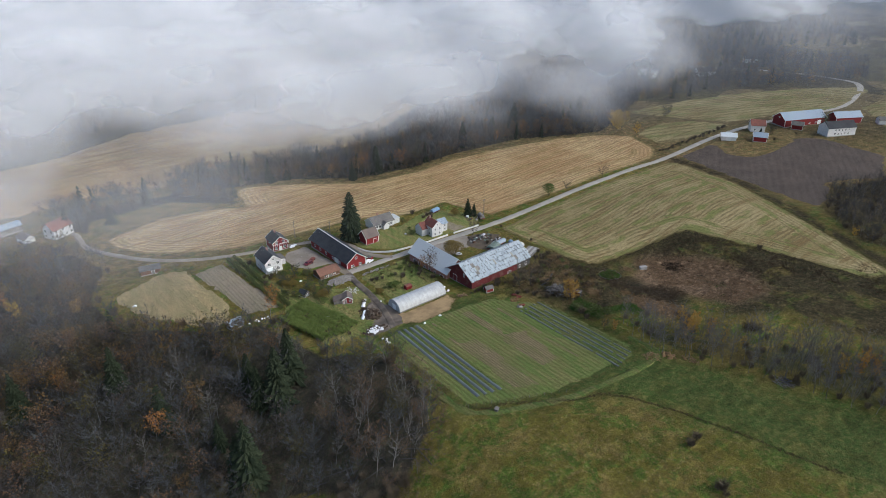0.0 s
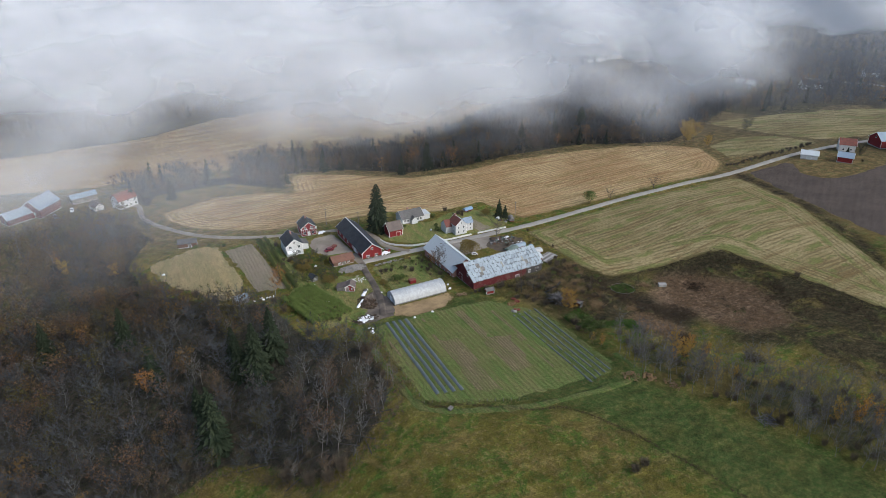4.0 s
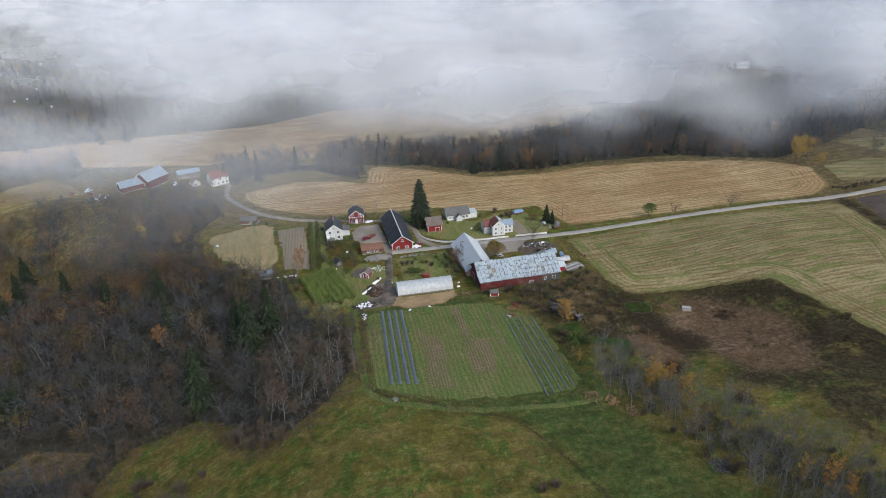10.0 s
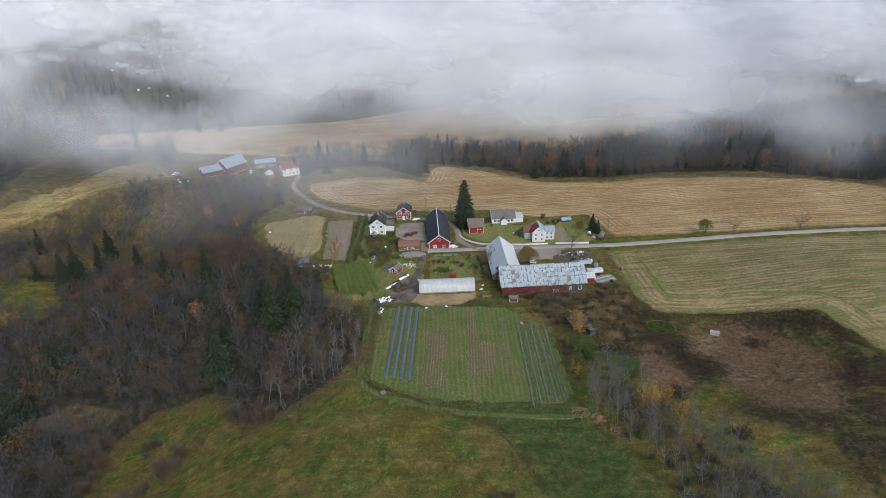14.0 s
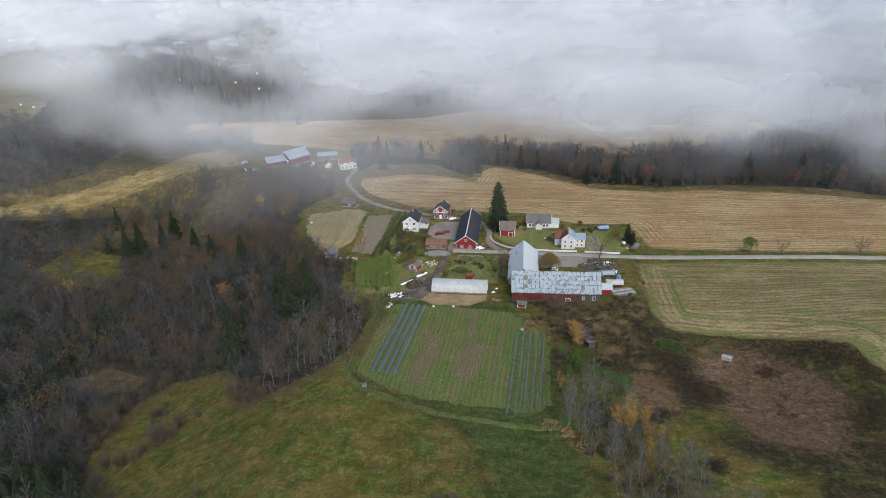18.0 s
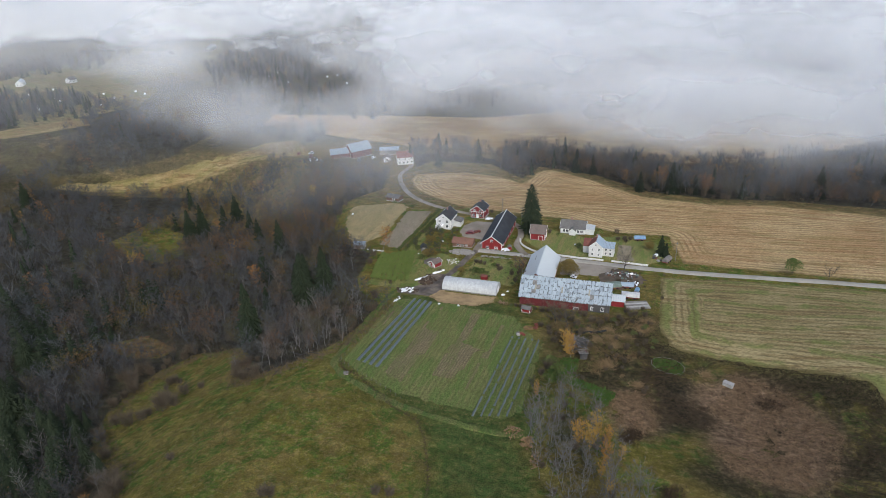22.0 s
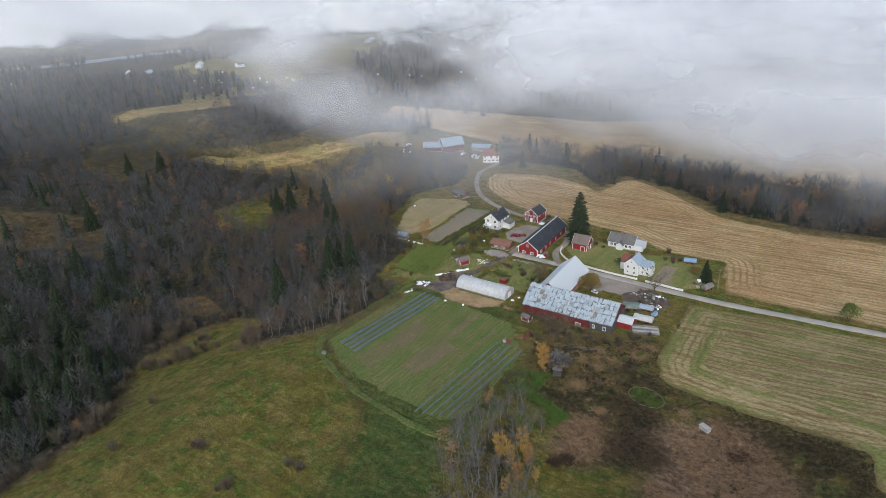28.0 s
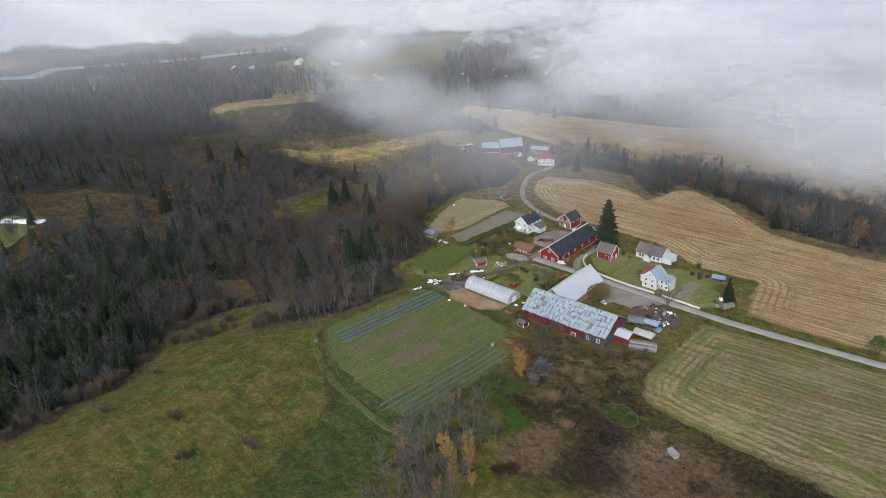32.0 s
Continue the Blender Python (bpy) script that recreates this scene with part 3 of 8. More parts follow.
WEST_FAR = [(-90, -40), (-90, 230), (-40, 285), (-45, 332), (-85, 331), (-125, 318), (-240, 296), (-240, 320), (-185, 330), (-139, 341), (-150, 400), (-200, 425), (-280, 470), (-360, 500), (-437, 520), (-520, 500), (-600, 440), (-700, 430), (-900, 520), (-900, -40)]
CLEARCUT = [(-225, 105), (-217, 136), (-176, 165), (-150, 176), (-91, 140), (-127, 136), (-150, 111), (-132, 83), (-116, 60), (-173, 95)]
SLOPE = [(-276, 234), (-304, 277), (-315, 328), (-370, 325), (-284, 394), (-262, 377), (-262, 310), (-214, 252), (-203, 219), (-236, 223)]
BAND_WEST = [(-375, 324), (-328, 347), (-290, 408), (-325, 433), (-359, 383), (-385, 332)]
gx = np.concatenate([-np.geomspace(6000, 130, 44), np.arange(-126, 480, 2.5), np.geomspace(480, 6000, 44)])
gy = np.concatenate([-np.geomspace(3000, 30, 20), np.arange(-26, 420, 2.5), np.geomspace(420, 7000, 48)])
X, Y = np.meshgrid(gx, gy)
Z = height(X, Y)
far_away = ss(500, 2200, np.hypot(X - 120, Y - 150))
Z = Z + far_away * 10 * np.sin(X * 0.004 + 1) * np.sin(Y * 0.003)
nx, ny = len(gx), len(gy)
idx = np.arange(nx * ny).reshape(ny, nx)
quads = np.stack([idx[:-1, :-1], idx[:-1, 1:], idx[1:, 1:], idx[1:, :-1]], -1).reshape(-1, 4)
me = bpy.data.meshes.new("ground")
me.vertices.add(nx * ny)
me.vertices.foreach_set("co", np.stack([X, Y, Z], -1).astype(np.float32).ravel())
me.loops.add(quads.size)
me.loops.foreach_set("vertex_index", quads.astype(np.int32).ravel())
me.polygons.add(len(quads))
me.polygons.foreach_set("loop_start", np.arange(0, quads.size, 4, dtype=np.int32))
me.update(calc_edges=True)
me.polygons.foreach_set("use_smooth", [True] * len(quads))
west = soft(WEST_FAR, X, Y, 8, 3) * (1 - soft(CLEARCUT, X, Y, 6)) * (1 - soft(SLOPE, X, Y, 8)) * (1 - soft(BAND_WEST, X, Y, 5))
bare = 1 - 0.9 * soft([(-112, 264), (-15, 262), (10, 300), (-5, 336), (-112, 328)], X, Y, 9)
wood = np.maximum.reduce([soft(WOOD_WEST, X, Y, 4, 3) * (1 - 0.9 * soft(BRACKEN, X, Y, 3)) * (1 - 0.9 * soft(GLADE, X, Y, 6)) * (1 - soft(CLEARCUT, X, Y, 6)) * bare, west * bare * (1 - 0.9 * soft(GLADE, X, Y, 6)), 0.5 * soft(WOOD_EAST, X, Y, 4, 3), soft(WOOD_NORTH, X, Y, 4, 3)])
verge = np.exp(-(edge_distance([(199, 160), (204, 149), (216, 147), (240, 144), (259, 139), (268, 100), (272, 66)], X, Y, False) / 8.0) ** 2)
zone = np.stack([wood, np.maximum(soft(REEDS, X, Y, 5), soft(REEDS_WEST, X, Y, 4)), np.maximum.reduce([verge, soft(THICKET, X, Y, 2.5), 0.92 * soft(DARK, X, Y, 5) * (1 - 0.8 * soft(BOG_GRASS, X, Y, 4)) * (1 - 0.8 * soft(BRAMBLE, X, Y, 3)), 0.3 * soft(STRAWY, X, Y, 5), 0.95 * soft([(331, 108), (371, 122), (404, 105), (420, 60), (304, 50), (306, 84)], X, Y, 5), np.exp(-(edge_distance([(354, 206), (344, 160), (324, 122), (312, 104), (290, 62)], X, Y, False) / 5.0) ** 2), 0.7 * soft(CLEARCUT, X, Y, 9), 0.5 * soft(SLOPE, X, Y, 9)]), np.ones_like(X)], -1)
turf = np.stack([np.maximum(0.95 * soft(LUSH, X, Y, 9), 0.8 * soft(BRAMBLE, X, Y, 3)), np.maximum.reduce([0.85 * ss(318, 350, X), soft(STRAWY, X, Y, 6), 0.75 * ss(252, 285, Y), soft(CLEARCUT, X, Y, 9), soft(SLOPE, X, Y, 9), 0.9 * soft(BRACKEN, X, Y, 3)]), ss(330, 420, np.hypot(X - 120, Y - 60)) * (1 - wood), np.ones_like(X)], -1)
for key, values in (("zone", zone), ("turf", turf)):
    layer = me.attributes.new(key, "FLOAT_COLOR", "POINT")
    layer.data.foreach_set("color", values.astype(np.float32).ravel())
me.materials.append(M_GROUND)
tagged(new("ground", me), "uneven autumn meadow and woodland ground, olive and brown", "ground", kind="structure")


def patch(name, outline, material, label, category, lift=0.08, step=3.0, ragged=0.6, seed=1):
    """A field or yard laid over the land, with an uneven rim."""
    from mathutils.geometry import delaunay_2d_cdt
    rng = random.Random(seed)
    rim = []
    for (ax, ay), (bx, by) in zip(outline, outline[1:] + outline[:1]):
        n = max(1, int(math.hypot(bx - ax, by - ay) / (step * 0.6)))
        for k in range(n):
            u = k / n
            rim.append((ax + (bx - ax) * u + ragged * rng.uniform(-1, 1), ay + (by - ay) * u + ragged * rng.uniform(-1, 1)))
    xs, ys = [p[0] for p in outline], [p[1] for p in outline]
    PX, PY = np.meshgrid(np.arange(min(xs), max(xs), step), np.arange(min(ys), max(ys), step))
    PX, PY = PX.ravel(), PY.ravel()
    keep = inside(rim, PX, PY) & (edge_distance(rim, PX, PY) > step * 0.45)
    pts = [Vector(p) for p in rim] + [Vector((a, b)) for a, b in zip(PX[keep], PY[keep])]
    out = delaunay_2d_cdt(pts, [(i, (i + 1) % len(rim)) for i in range(len(rim))], [], 1, 1e-4)
    vx, vy = np.array([p[0] for p in out[0]]), np.array([p[1] for p in out[0]])
    d = edge_distance(rim, vx, vy)
    vz = height(vx, vy) + np.where(d < 0.02, -0.06, lift)
    me = bpy.data.meshes.new(name)
    me.from_pydata(list(zip(vx.tolist(), vy.tolist(), vz.tolist())), [], out[2])
    me.materials.append(material)
    me.polygons.foreach_set("use_smooth", [True] * len(me.polygons))
    layer = me.attributes.new("edge", "FLOAT", "POINT")
    layer.data.foreach_set("value", edge_distance(outline, vx, vy).astype(np.float32))
    me.update()
    return tagged(new(name, me), label, category, kind="structure")


def smooth_line(pts, step=2.0):
    """A rounded line through the points."""
    out = []
    p = [pts[0]] + list(pts) + [pts[-1]]
    for i in range(1, len(p) - 2):
        a, b, c, d = (np.array(q, float) for q in p[i - 1:i + 3])
        n = max(2, int(np.linalg.norm(c - b) / step))
        for k in range(n):
            t = k / n
            out.append(0.5 * (2 * b + (c - a) * t + (2 * a - 5 * b + 4 * c - d) * t * t + (3 * b - a - 3 * c + d) * t ** 3))
    out.append(np.array(pts[-1], float))
    return out


def ribbon(name, pts, width, material, label, category, lift=0.14, seed=1, ragged=0.2, kind="structure", crown=0.06):
    rng = random.Random(seed)
    line = smooth_line(pts)
    g = Geo()
    for i, p in enumerate(line):
        t = line[min(i + 1, len(line) - 1)] - line[max(i - 1, 0)]
        nrm = np.array([-t[1], t[0]]) / max(np.linalg.norm(t), 1e-6)
        for u, up in ((-1.15, -0.25), (-1, 0), (-0.45, crown), (0.45, crown), (1, 0), (1.15, -0.25)):
            q = p + nrm * (u * width / 2 + rng.uniform(-ragged, ragged) * (abs(u) > 0.9))
            g.v.append((q[0], q[1], lie(q[0], q[1]) + lift + up))
    for i in range(len(line) - 1):
        for k in range(5):
            g.f.append((i * 6 + k + 1, i * 6 + k, i * 6 + 6 + k, i * 6 + 7 + k))
    return tagged(new(name, g.mesh(name, material, True)), label, category, kind=kind)


FIELD_NORTH = [(50, 325), (51, 312), (60, 294), (76, 280), (96, 269), (116, 265), (140, 263), (154, 261.5), (170.5, 252), (181, 247), (203, 248), (206, 231), (210, 217.5), (260, 217), (300, 219),
               (350, 217), (366, 228), (379, 258), (366, 276), (342, 292), (300, 303), (253, 307), (225, 302), (190, 309), (160, 335), (144, 346), (131, 352), (125, 342), (121, 320), (105, 330), (81, 335)]
FIELD_SOUTH = [(200, 203), (230, 207), (290, 209), (345, 208), (351, 203), (341, 160), (310, 105), (285, 60), (272, 66), (268, 100), (259, 139), (240, 144), (216, 147), (204.5, 149), (200, 160)]
FIELD_BACK = [(-140, 470), (-60, 478), (55, 484), (120, 515), (230, 520), (330, 500), (335, 440), (270, 400), (228, 375), (167, 382), (144, 388), (117, 396), (94, 378), (64, 388), (20, 388), (-60, 410), (-130, 432)]
FIELD_WEST = [(-233, 299), (-197, 307), (-148, 320), (-97, 334), (-62, 343), (-37, 350), (-52, 372), (-70, 392), (-92, 380), (-99, 350), (-135, 337), (-185, 327), (-235, 317)]
patch("stubble_field", FIELD_NORTH, M_STUBBLE_WARM, "tan stubble field with brown drill rows, beside the road", "field", 0.1, 3.5, 0.5, 3)
patch("stubble_field", FIELD_SOUTH, M_STUBBLE_GREEN, "straw-coloured stubble field with green regrowth in curved rows", "field", 0.1, 3.0, 0.35, 4)
patch("stubble_field", FIELD_BACK, M_STUBBLE_WARM, "far tan stubble field half hidden in mist", "field", 0.25, 6.0, 1.0, 5)
patch("stubble_field", FIELD_WEST, M_STUBBLE_WEST, "striped stubble field on the ridge above the ravine", "field", 0.25, 4.0, 0.8, 6)
patch("hay_field", [(373, 230), (412, 219), (448, 221), (437, 248), (417, 259), (384, 257)], M_HAY, "mown pale green hay field by the road", "field", 0.2, 5.0, 0.6, 7)
patch("stubble_field", BAND_WEST, M_STUBBLE_WEST, "narrow pale field curving along the western slope", "field", 0.3, 6.0, 1.0, 40)
patch("hay_field", [(-346, 385), (-325, 437), (-301, 478), (-340, 560), (-465, 625), (-508, 573), (-486, 497), (-400, 420)], M_HAY, "far hay field with wrapped bales above the western slope", "field", 0.4, 9.0, 1.5, 41)
patch("hay_field", [(595, 178), (560, 179), (515, 146), (535, 120), (600, 140)], M_HAY, "mown field behind the eastern farm", "field", 0.2, 6.0, 0.6, 42)
patch("hay_field", [(426, 300), (489, 289), (544, 273), (598, 246), (642, 208), (624, 197), (561, 188), (530, 192), (489, 214), (455, 222), (440, 252)], M_HAY, "mown pale green hay field beyond the farm", "field", 0.3, 6.0, 0.6, 8)
patch("ploughed_field", [(360, 209), (399, 206), (383, 186), (389, 175), (408, 171), (445, 175), (457, 163), (451, 143), (448, 122), (404, 107), (382, 121), (373, 125), (360, 116), (335, 112), (337, 125), (346, 160)], M_PLOUGH, "bare dark ploughed soil", "field", 0.15, 5.0, 0.7, 9)
patch("vegetable_plot", [(103, 160), (101, 143), (101, 113), (112, 104), (126, 99), (160, 95), (164, 101), (164, 138), (151, 156), (130, 160)], M_PLOT,
      "vegetable plot of green and brown crop rows", "vegetable plot", 0.06, 2.0, 0.5, 10)
patch("crop_bed", [(120.5, 157), (123.5, 157.5), (123, 140), (129, 139), (125.5, 104), (116.5, 108)], M_CROPBED, "brown crop bed with thin rows of leftover vegetables", "crop bed", 0.11, 2.0, 0.3, 30)
patch("crop_bed", [(133, 156), (140, 154.5), (138.5, 134), (145, 131), (141.5, 110), (131.5, 111), (133, 133)], M_CROPBED, "brown crop bed with thin rows of leftover vegetables", "crop bed", 0.11, 2.0, 0.3, 31)
patch("crop_bed", [(103.5, 146), (108.5, 159), (105, 116), (103.5, 117)], M_CROPBED, "narrow brown bed along the plot's rim", "crop bed", 0.11, 2.0, 0.3, 32)
patch("crop_bed", [(145.5, 150), (150.5, 149), (149, 132), (146, 100), (143.5, 101)], M_CROPBED, "narrow brown bed beside the torn mulch film", "crop bed", 0.11, 2.0, 0.3, 33)
patch("garden_bed", [(181.5, 233.5), (189, 235), (190.8, 214.8), (182.2, 214.6)], M_GREYSOIL, "dug brown garden bed beside the white house", "garden bed", 0.24, 2.0, 0.4, 43)
patch("paddock", [(38, 258), (50, 264), (60, 268), (70, 264), (73, 222), (68, 207), (60, 207), (42, 236)], M_PADDOCK, "worn sandy paddock with dry grass", "paddock", 0.1, 2.5, 0.8, 11)
patch("harrowed_bed", [(70.5, 258), (85, 259), (88, 205), (74, 208)], M_GREYSOIL, "harrowed grey-brown garden bed", "garden bed", 0.1, 2.5, 0.5, 12)
patch("grass_strip", [(85, 262), (94, 263), (95, 203), (88, 204)], M_LAWN, "green grass strip beside the harrowed bed", "grass", 0.1, 2.5, 0.5, 13)
patch("lawn", [(138, 243), (152, 246), (168, 240), (186, 246), (200, 240), (206, 222), (196, 213), (167, 215), (148, 219), (139, 229)], M_LAWN, "mown garden lawn between the houses", "lawn", 0.1, 2.5, 0.4, 14)
patch("lawn", [(96, 212), (118, 201), (121, 188), (118, 170), (100, 166), (85, 167), (84, 200)], M_LAWN, "rough orchard grass among the sheds", "lawn", 0.06, 2.5, 0.6, 15)
patch("lawn", [(122, 206), (147, 208), (149, 186), (143, 179), (121, 180)], M_LAWN, "rough green garden grass behind the plastic tunnel", "lawn", 0.06, 2.5, 0.6, 16)
patch("farmyard", [(106, 243), (110, 249), (121, 251), (122.5, 232), (124, 212), (120, 206), (118.5, 214), (119, 225), (110, 227), (106, 234)], M_GRAVEL, "grey gravel farmyard between the barns", "yard", 0.12, 2.0, 0.4, 17)
patch("farmyard", [(158, 211), (186, 210), (184, 203), (176, 197), (161, 195)], M_GRAVEL, "grey gravel yard behind the barn", "yard", 0.11, 2.0, 0.5, 18)
patch("bare_earth", [(174, 203), (182, 208.5), (192, 205.5), (196, 198), (193, 190), (186, 186), (180, 188), (177, 195)], M_EARTH, "bare brown earth under the scrap", "earth", 0.1, 1.5, 0.8, 44)
patch("mud_patch", [(118, 190), (119, 172), (115, 163), (100, 163), (100, 167), (107, 172), (113, 184)], M_MUD, "churned wet dark mud with tyre ruts", "mud", 0.13, 1.5, 0.6, 19)
patch("straw_pad", [(116, 170), (140, 169.5), (141, 164), (134, 160), (120, 159), (114, 163)], M_STRAW, "trampled straw in front of the plastic tunnel", "straw", 0.12, 1.5, 0.5, 20)
ROAD_MAIN = [(620, 202), (553, 190), (478, 206), (426, 212), (354, 212), (323, 214), (273, 213), (240, 211), (206, 209.5), (170, 211), (143, 212), (122, 212.5)]
ROAD_WEST = [(36, 356), (42, 342), (43, 319), (55, 294), (70, 276), (90, 264), (110, 257.5), (126, 252), (134, 246), (137, 235), (137.5, 223), (144, 212)]
ribbon("road", ROAD_MAIN, 3.5, M_ROAD, "narrow pale gravel country road", "road", 0.2, 21)
ribbon("road", [(620, 202), (656, 220), (668, 262), (666, 299), (661, 326), (648, 348), (645, 375), (660, 405)], 4.5, M_ROAD, "far country road winding up through the woods", "road", 0.3, 24)
ribbon("road", ROAD_WEST, 2.6, M_GRAVEL, "narrow gravel lane winding to the far farm", "road", 0.24, 22)
ribbon("farm_track", [(121, 212), (119.5, 205), (117.5, 190), (114.5, 176), (111, 166)], 2.5, M_MUD, "muddy farm track with wet ruts", "track", 0.2, 23)
ribbon("farm_track", [(99.5, 164), (98.6, 140), (98.8, 114), (104, 106), (112, 101.5), (126, 95.5), (146, 91.5), (166, 91), (168, 104)], 2.4, M_TRACK, "grassy green tractor track round the vegetable plot", "track", 0.05, 24, 0.5, crown=0.03)


# ---- buildings ----
def window(parent, face, u, z, w, h, half_w, half_d, panes=2):
    """A framed window on a wall: face n, s, e or w of the local box, u metres along it."""
    turn = {"s": 0, "e": 90, "n": 180, "w": 270}[face]
    reach = half_d if face in "ns" else half_w
    f = Geo()
    t = 0.12
    f.box(-w / 2 - t, -0.06, z - t, w / 2 + t, -0.01, z)
    f.box(-w / 2 - t, -0.06, z + h, w / 2 + t, -0.01, z + h + t)
    f.box(-w / 2 - t, -0.06, z, -w / 2, -0.01, z + h)
    f.box(w / 2, -0.06, z, w / 2 + t, -0.01, z + h)
    for k in range(1, panes):
        c = -w / 2 + w * k / panes
        f.box(c - 0.035, -0.055, z, c + 0.035, -0.01, z + h)
    ob = part("window", f, M_TRIM, parent, "white window frame")
    ob.matrix_basis = pose(0, 0, 0, 0, 0, turn) @ pose(u, -reach, 0)
    p = Geo()
    for k in range(panes):
        a, b = -w / 2 + w * k / panes, -w / 2 + w * (k + 1) / panes
        p.box(a + 0.02, -0.03, z + 0.01, b - 0.02, -0.005, z + h - 0.01)
    part("pane", p, M_GLASS, ob, "dark window glass")
    return ob


def door(parent, face, u, z, w, h, half_w, half_d, material, double=False):
    turn = {"s": 0, "e": 90, "n": 180, "w": 270}[face]
    reach = half_d if face in "ns" else half_w
    f = Geo()
    f.box(-w / 2, -0.07, z, w / 2, -0.005, z + h)
    if double:
        f.box(-0.04, -0.1, z, 0.04, -0.07, z + h)
    f.box(-w / 2, -0.1, z + h * 0.48, w / 2, -0.07, z + h * 0.52)
    ob = part("door", f, material, parent)
    ob.matrix_basis = pose(0, 0, 0, 0, 0, turn) @ pose(u, -reach, 0)
    t = Geo()
    t.box(-w / 2 - 0.12, -0.08, z, -w / 2, -0.01, z + h + 0.12)
    t.box(w / 2, -0.08, z, w / 2 + 0.12, -0.01, z + h + 0.12)
    t.box(-w / 2, -0.08, z + h, w / 2, -0.01, z + h + 0.12)
    part("door_frame", t, M_TRIM, ob, "white door casing")
    return ob


def body(parent, w, d, eave, ridge, wall, foot=None, trim=None, drop=2.0):
    """Gabled walls, ridge along local y. drop: how far the foundation goes into the slope."""
    g = Geo()
    hw, hd = w / 2, d / 2
    g.poly([(-hw, -hd, 0), (hw, -hd, 0), (hw, hd, 0), (-hw, hd, 0), (-hw, -hd, eave), (hw, -hd, eave), (hw, hd, eave), (-hw, hd, eave), (0, -hd, ridge), (0, hd, ridge)],
           [(0, 1, 5, 8, 4), (1, 2, 6, 5), (2, 3, 7, 9, 6), (3, 0, 4, 7)])
    part("wall", g, wall, parent)
    if foot:
        f = Geo()
        f.box(-hw - 0.05, -hd - 0.05, -drop, hw + 0.05, hd + 0.05, 0.35)
        part("foundation", f, foot, parent, "grey stone foundation")
    if trim:
        for sx in (-1, 1):
            for sy in (-1, 1):
                c = Geo()
                x0, y0 = sx * (hw + 0.03), sy * (hd + 0.03)
                c.box(min(x0, x0 - sx * 0.2), min(y0, y0 - sy * 0.2), 0.36, max(x0, x0 - sx * 0.2), max(y0, y0 - sy * 0.2), eave - 0.02)
                part("corner_board", c, trim, parent, "white corner board")


def gable_roof(parent, w, d, eave, ridge, mats, over=0.5, thick=0.16, barge=None, ribs=None, cap=None):
    """Two roof slopes with overhang. mats: one material, or (west, east)."""
    hw, hd = w / 2, d / 2
    slope = (ridge - eave) / hw
    xo, yo = hw + over, hd + over
    ze = ridge - slope * xo
    mats = mats if isinstance(mats, tuple) else (mats, mats)
    up = thick * 1.15
    for s, m in zip((-1, 1), mats):
        g = Geo()
        if s > 0:
            g.slab((0.005, -yo, ridge + up), (xo, -yo, ze + up), (xo, yo, ze + up), (0.005, yo, ridge + up), thick)
        else:
            g.slab((-0.005, yo, ridge + up), (-xo, yo, ze + up), (-xo, -yo, ze + up), (-0.005, -yo, ridge + up), thick)
        r = part("roof", g, m, parent)
        if ribs:
            step, rm = ribs
            n = int(2 * yo / step)
            for k in range(n + 1):
                b = Geo()
                y = -yo + 0.02 + k * (2 * yo - 0.1) / n
                b.slab((s * 0.03, y, ridge + up + 0.07), (s * xo, y, ze + up + 0.07), (s * xo, y + 0.07, ze + up + 0.07), (s * 0.03, y + 0.07, ridge + up + 0.07), 0.068) if s > 0 else \
                    b.slab((s * 0.03, y + 0.07, ridge + up + 0.07), (s * xo, y + 0.07, ze + up + 0.07), (s * xo, y, ze + up + 0.07), (s * 0.03, y, ridge + up + 0.07), 0.068)
                part("roof_seam", b, rm, r)
    if barge:
        for sy in (-1, 1):
            for s in (-1, 1):
                g = Geo()
                y0 = sy * (yo + 0.02)
                y1 = y0 + sy * 0.06
                a, b = (0, ridge + up + 0.03), (s * (xo + 0.02), ze + up + 0.03)
                g.poly([(a[0], y0, a[1]), (b[0], y0, b[1]), (b[0], y0, b[1] - 0.3), (a[0], y0, a[1] - 0.3),
                        (a[0], y1, a[1]), (b[0], y1, b[1]), (b[0], y1, b[1] - 0.3), (a[0], y1, a[1] - 0.3)],
                       [(0, 1, 2, 3), (7, 6, 5, 4), (0, 4, 5, 1), (1, 5, 6, 2), (2, 6, 7, 3), (3, 7, 4, 0)])
                part("barge_board", g, barge, parent, "white barge board")
    if cap:
        c = Geo()
        c.box(-0.16, -yo, ridge + up - 0.02, 0.16, yo, ridge + up + 0.08)
        part("ridge_cap", c, cap, parent)


def chimney(parent, x, y, z0, z1, s=0.6, material=None):
    g = Geo()
    g.box(x - s / 2, y - s / 2, z0, x + s / 2, y + s / 2, z1)
    g.box(x - s / 2 - 0.08, y - s / 2 - 0.08, z1, x + s / 2 + 0.08, y + s / 2 + 0.08, z1 + 0.15)
    return part("chimney", g, material or M_BRICK, parent, "brick chimney")


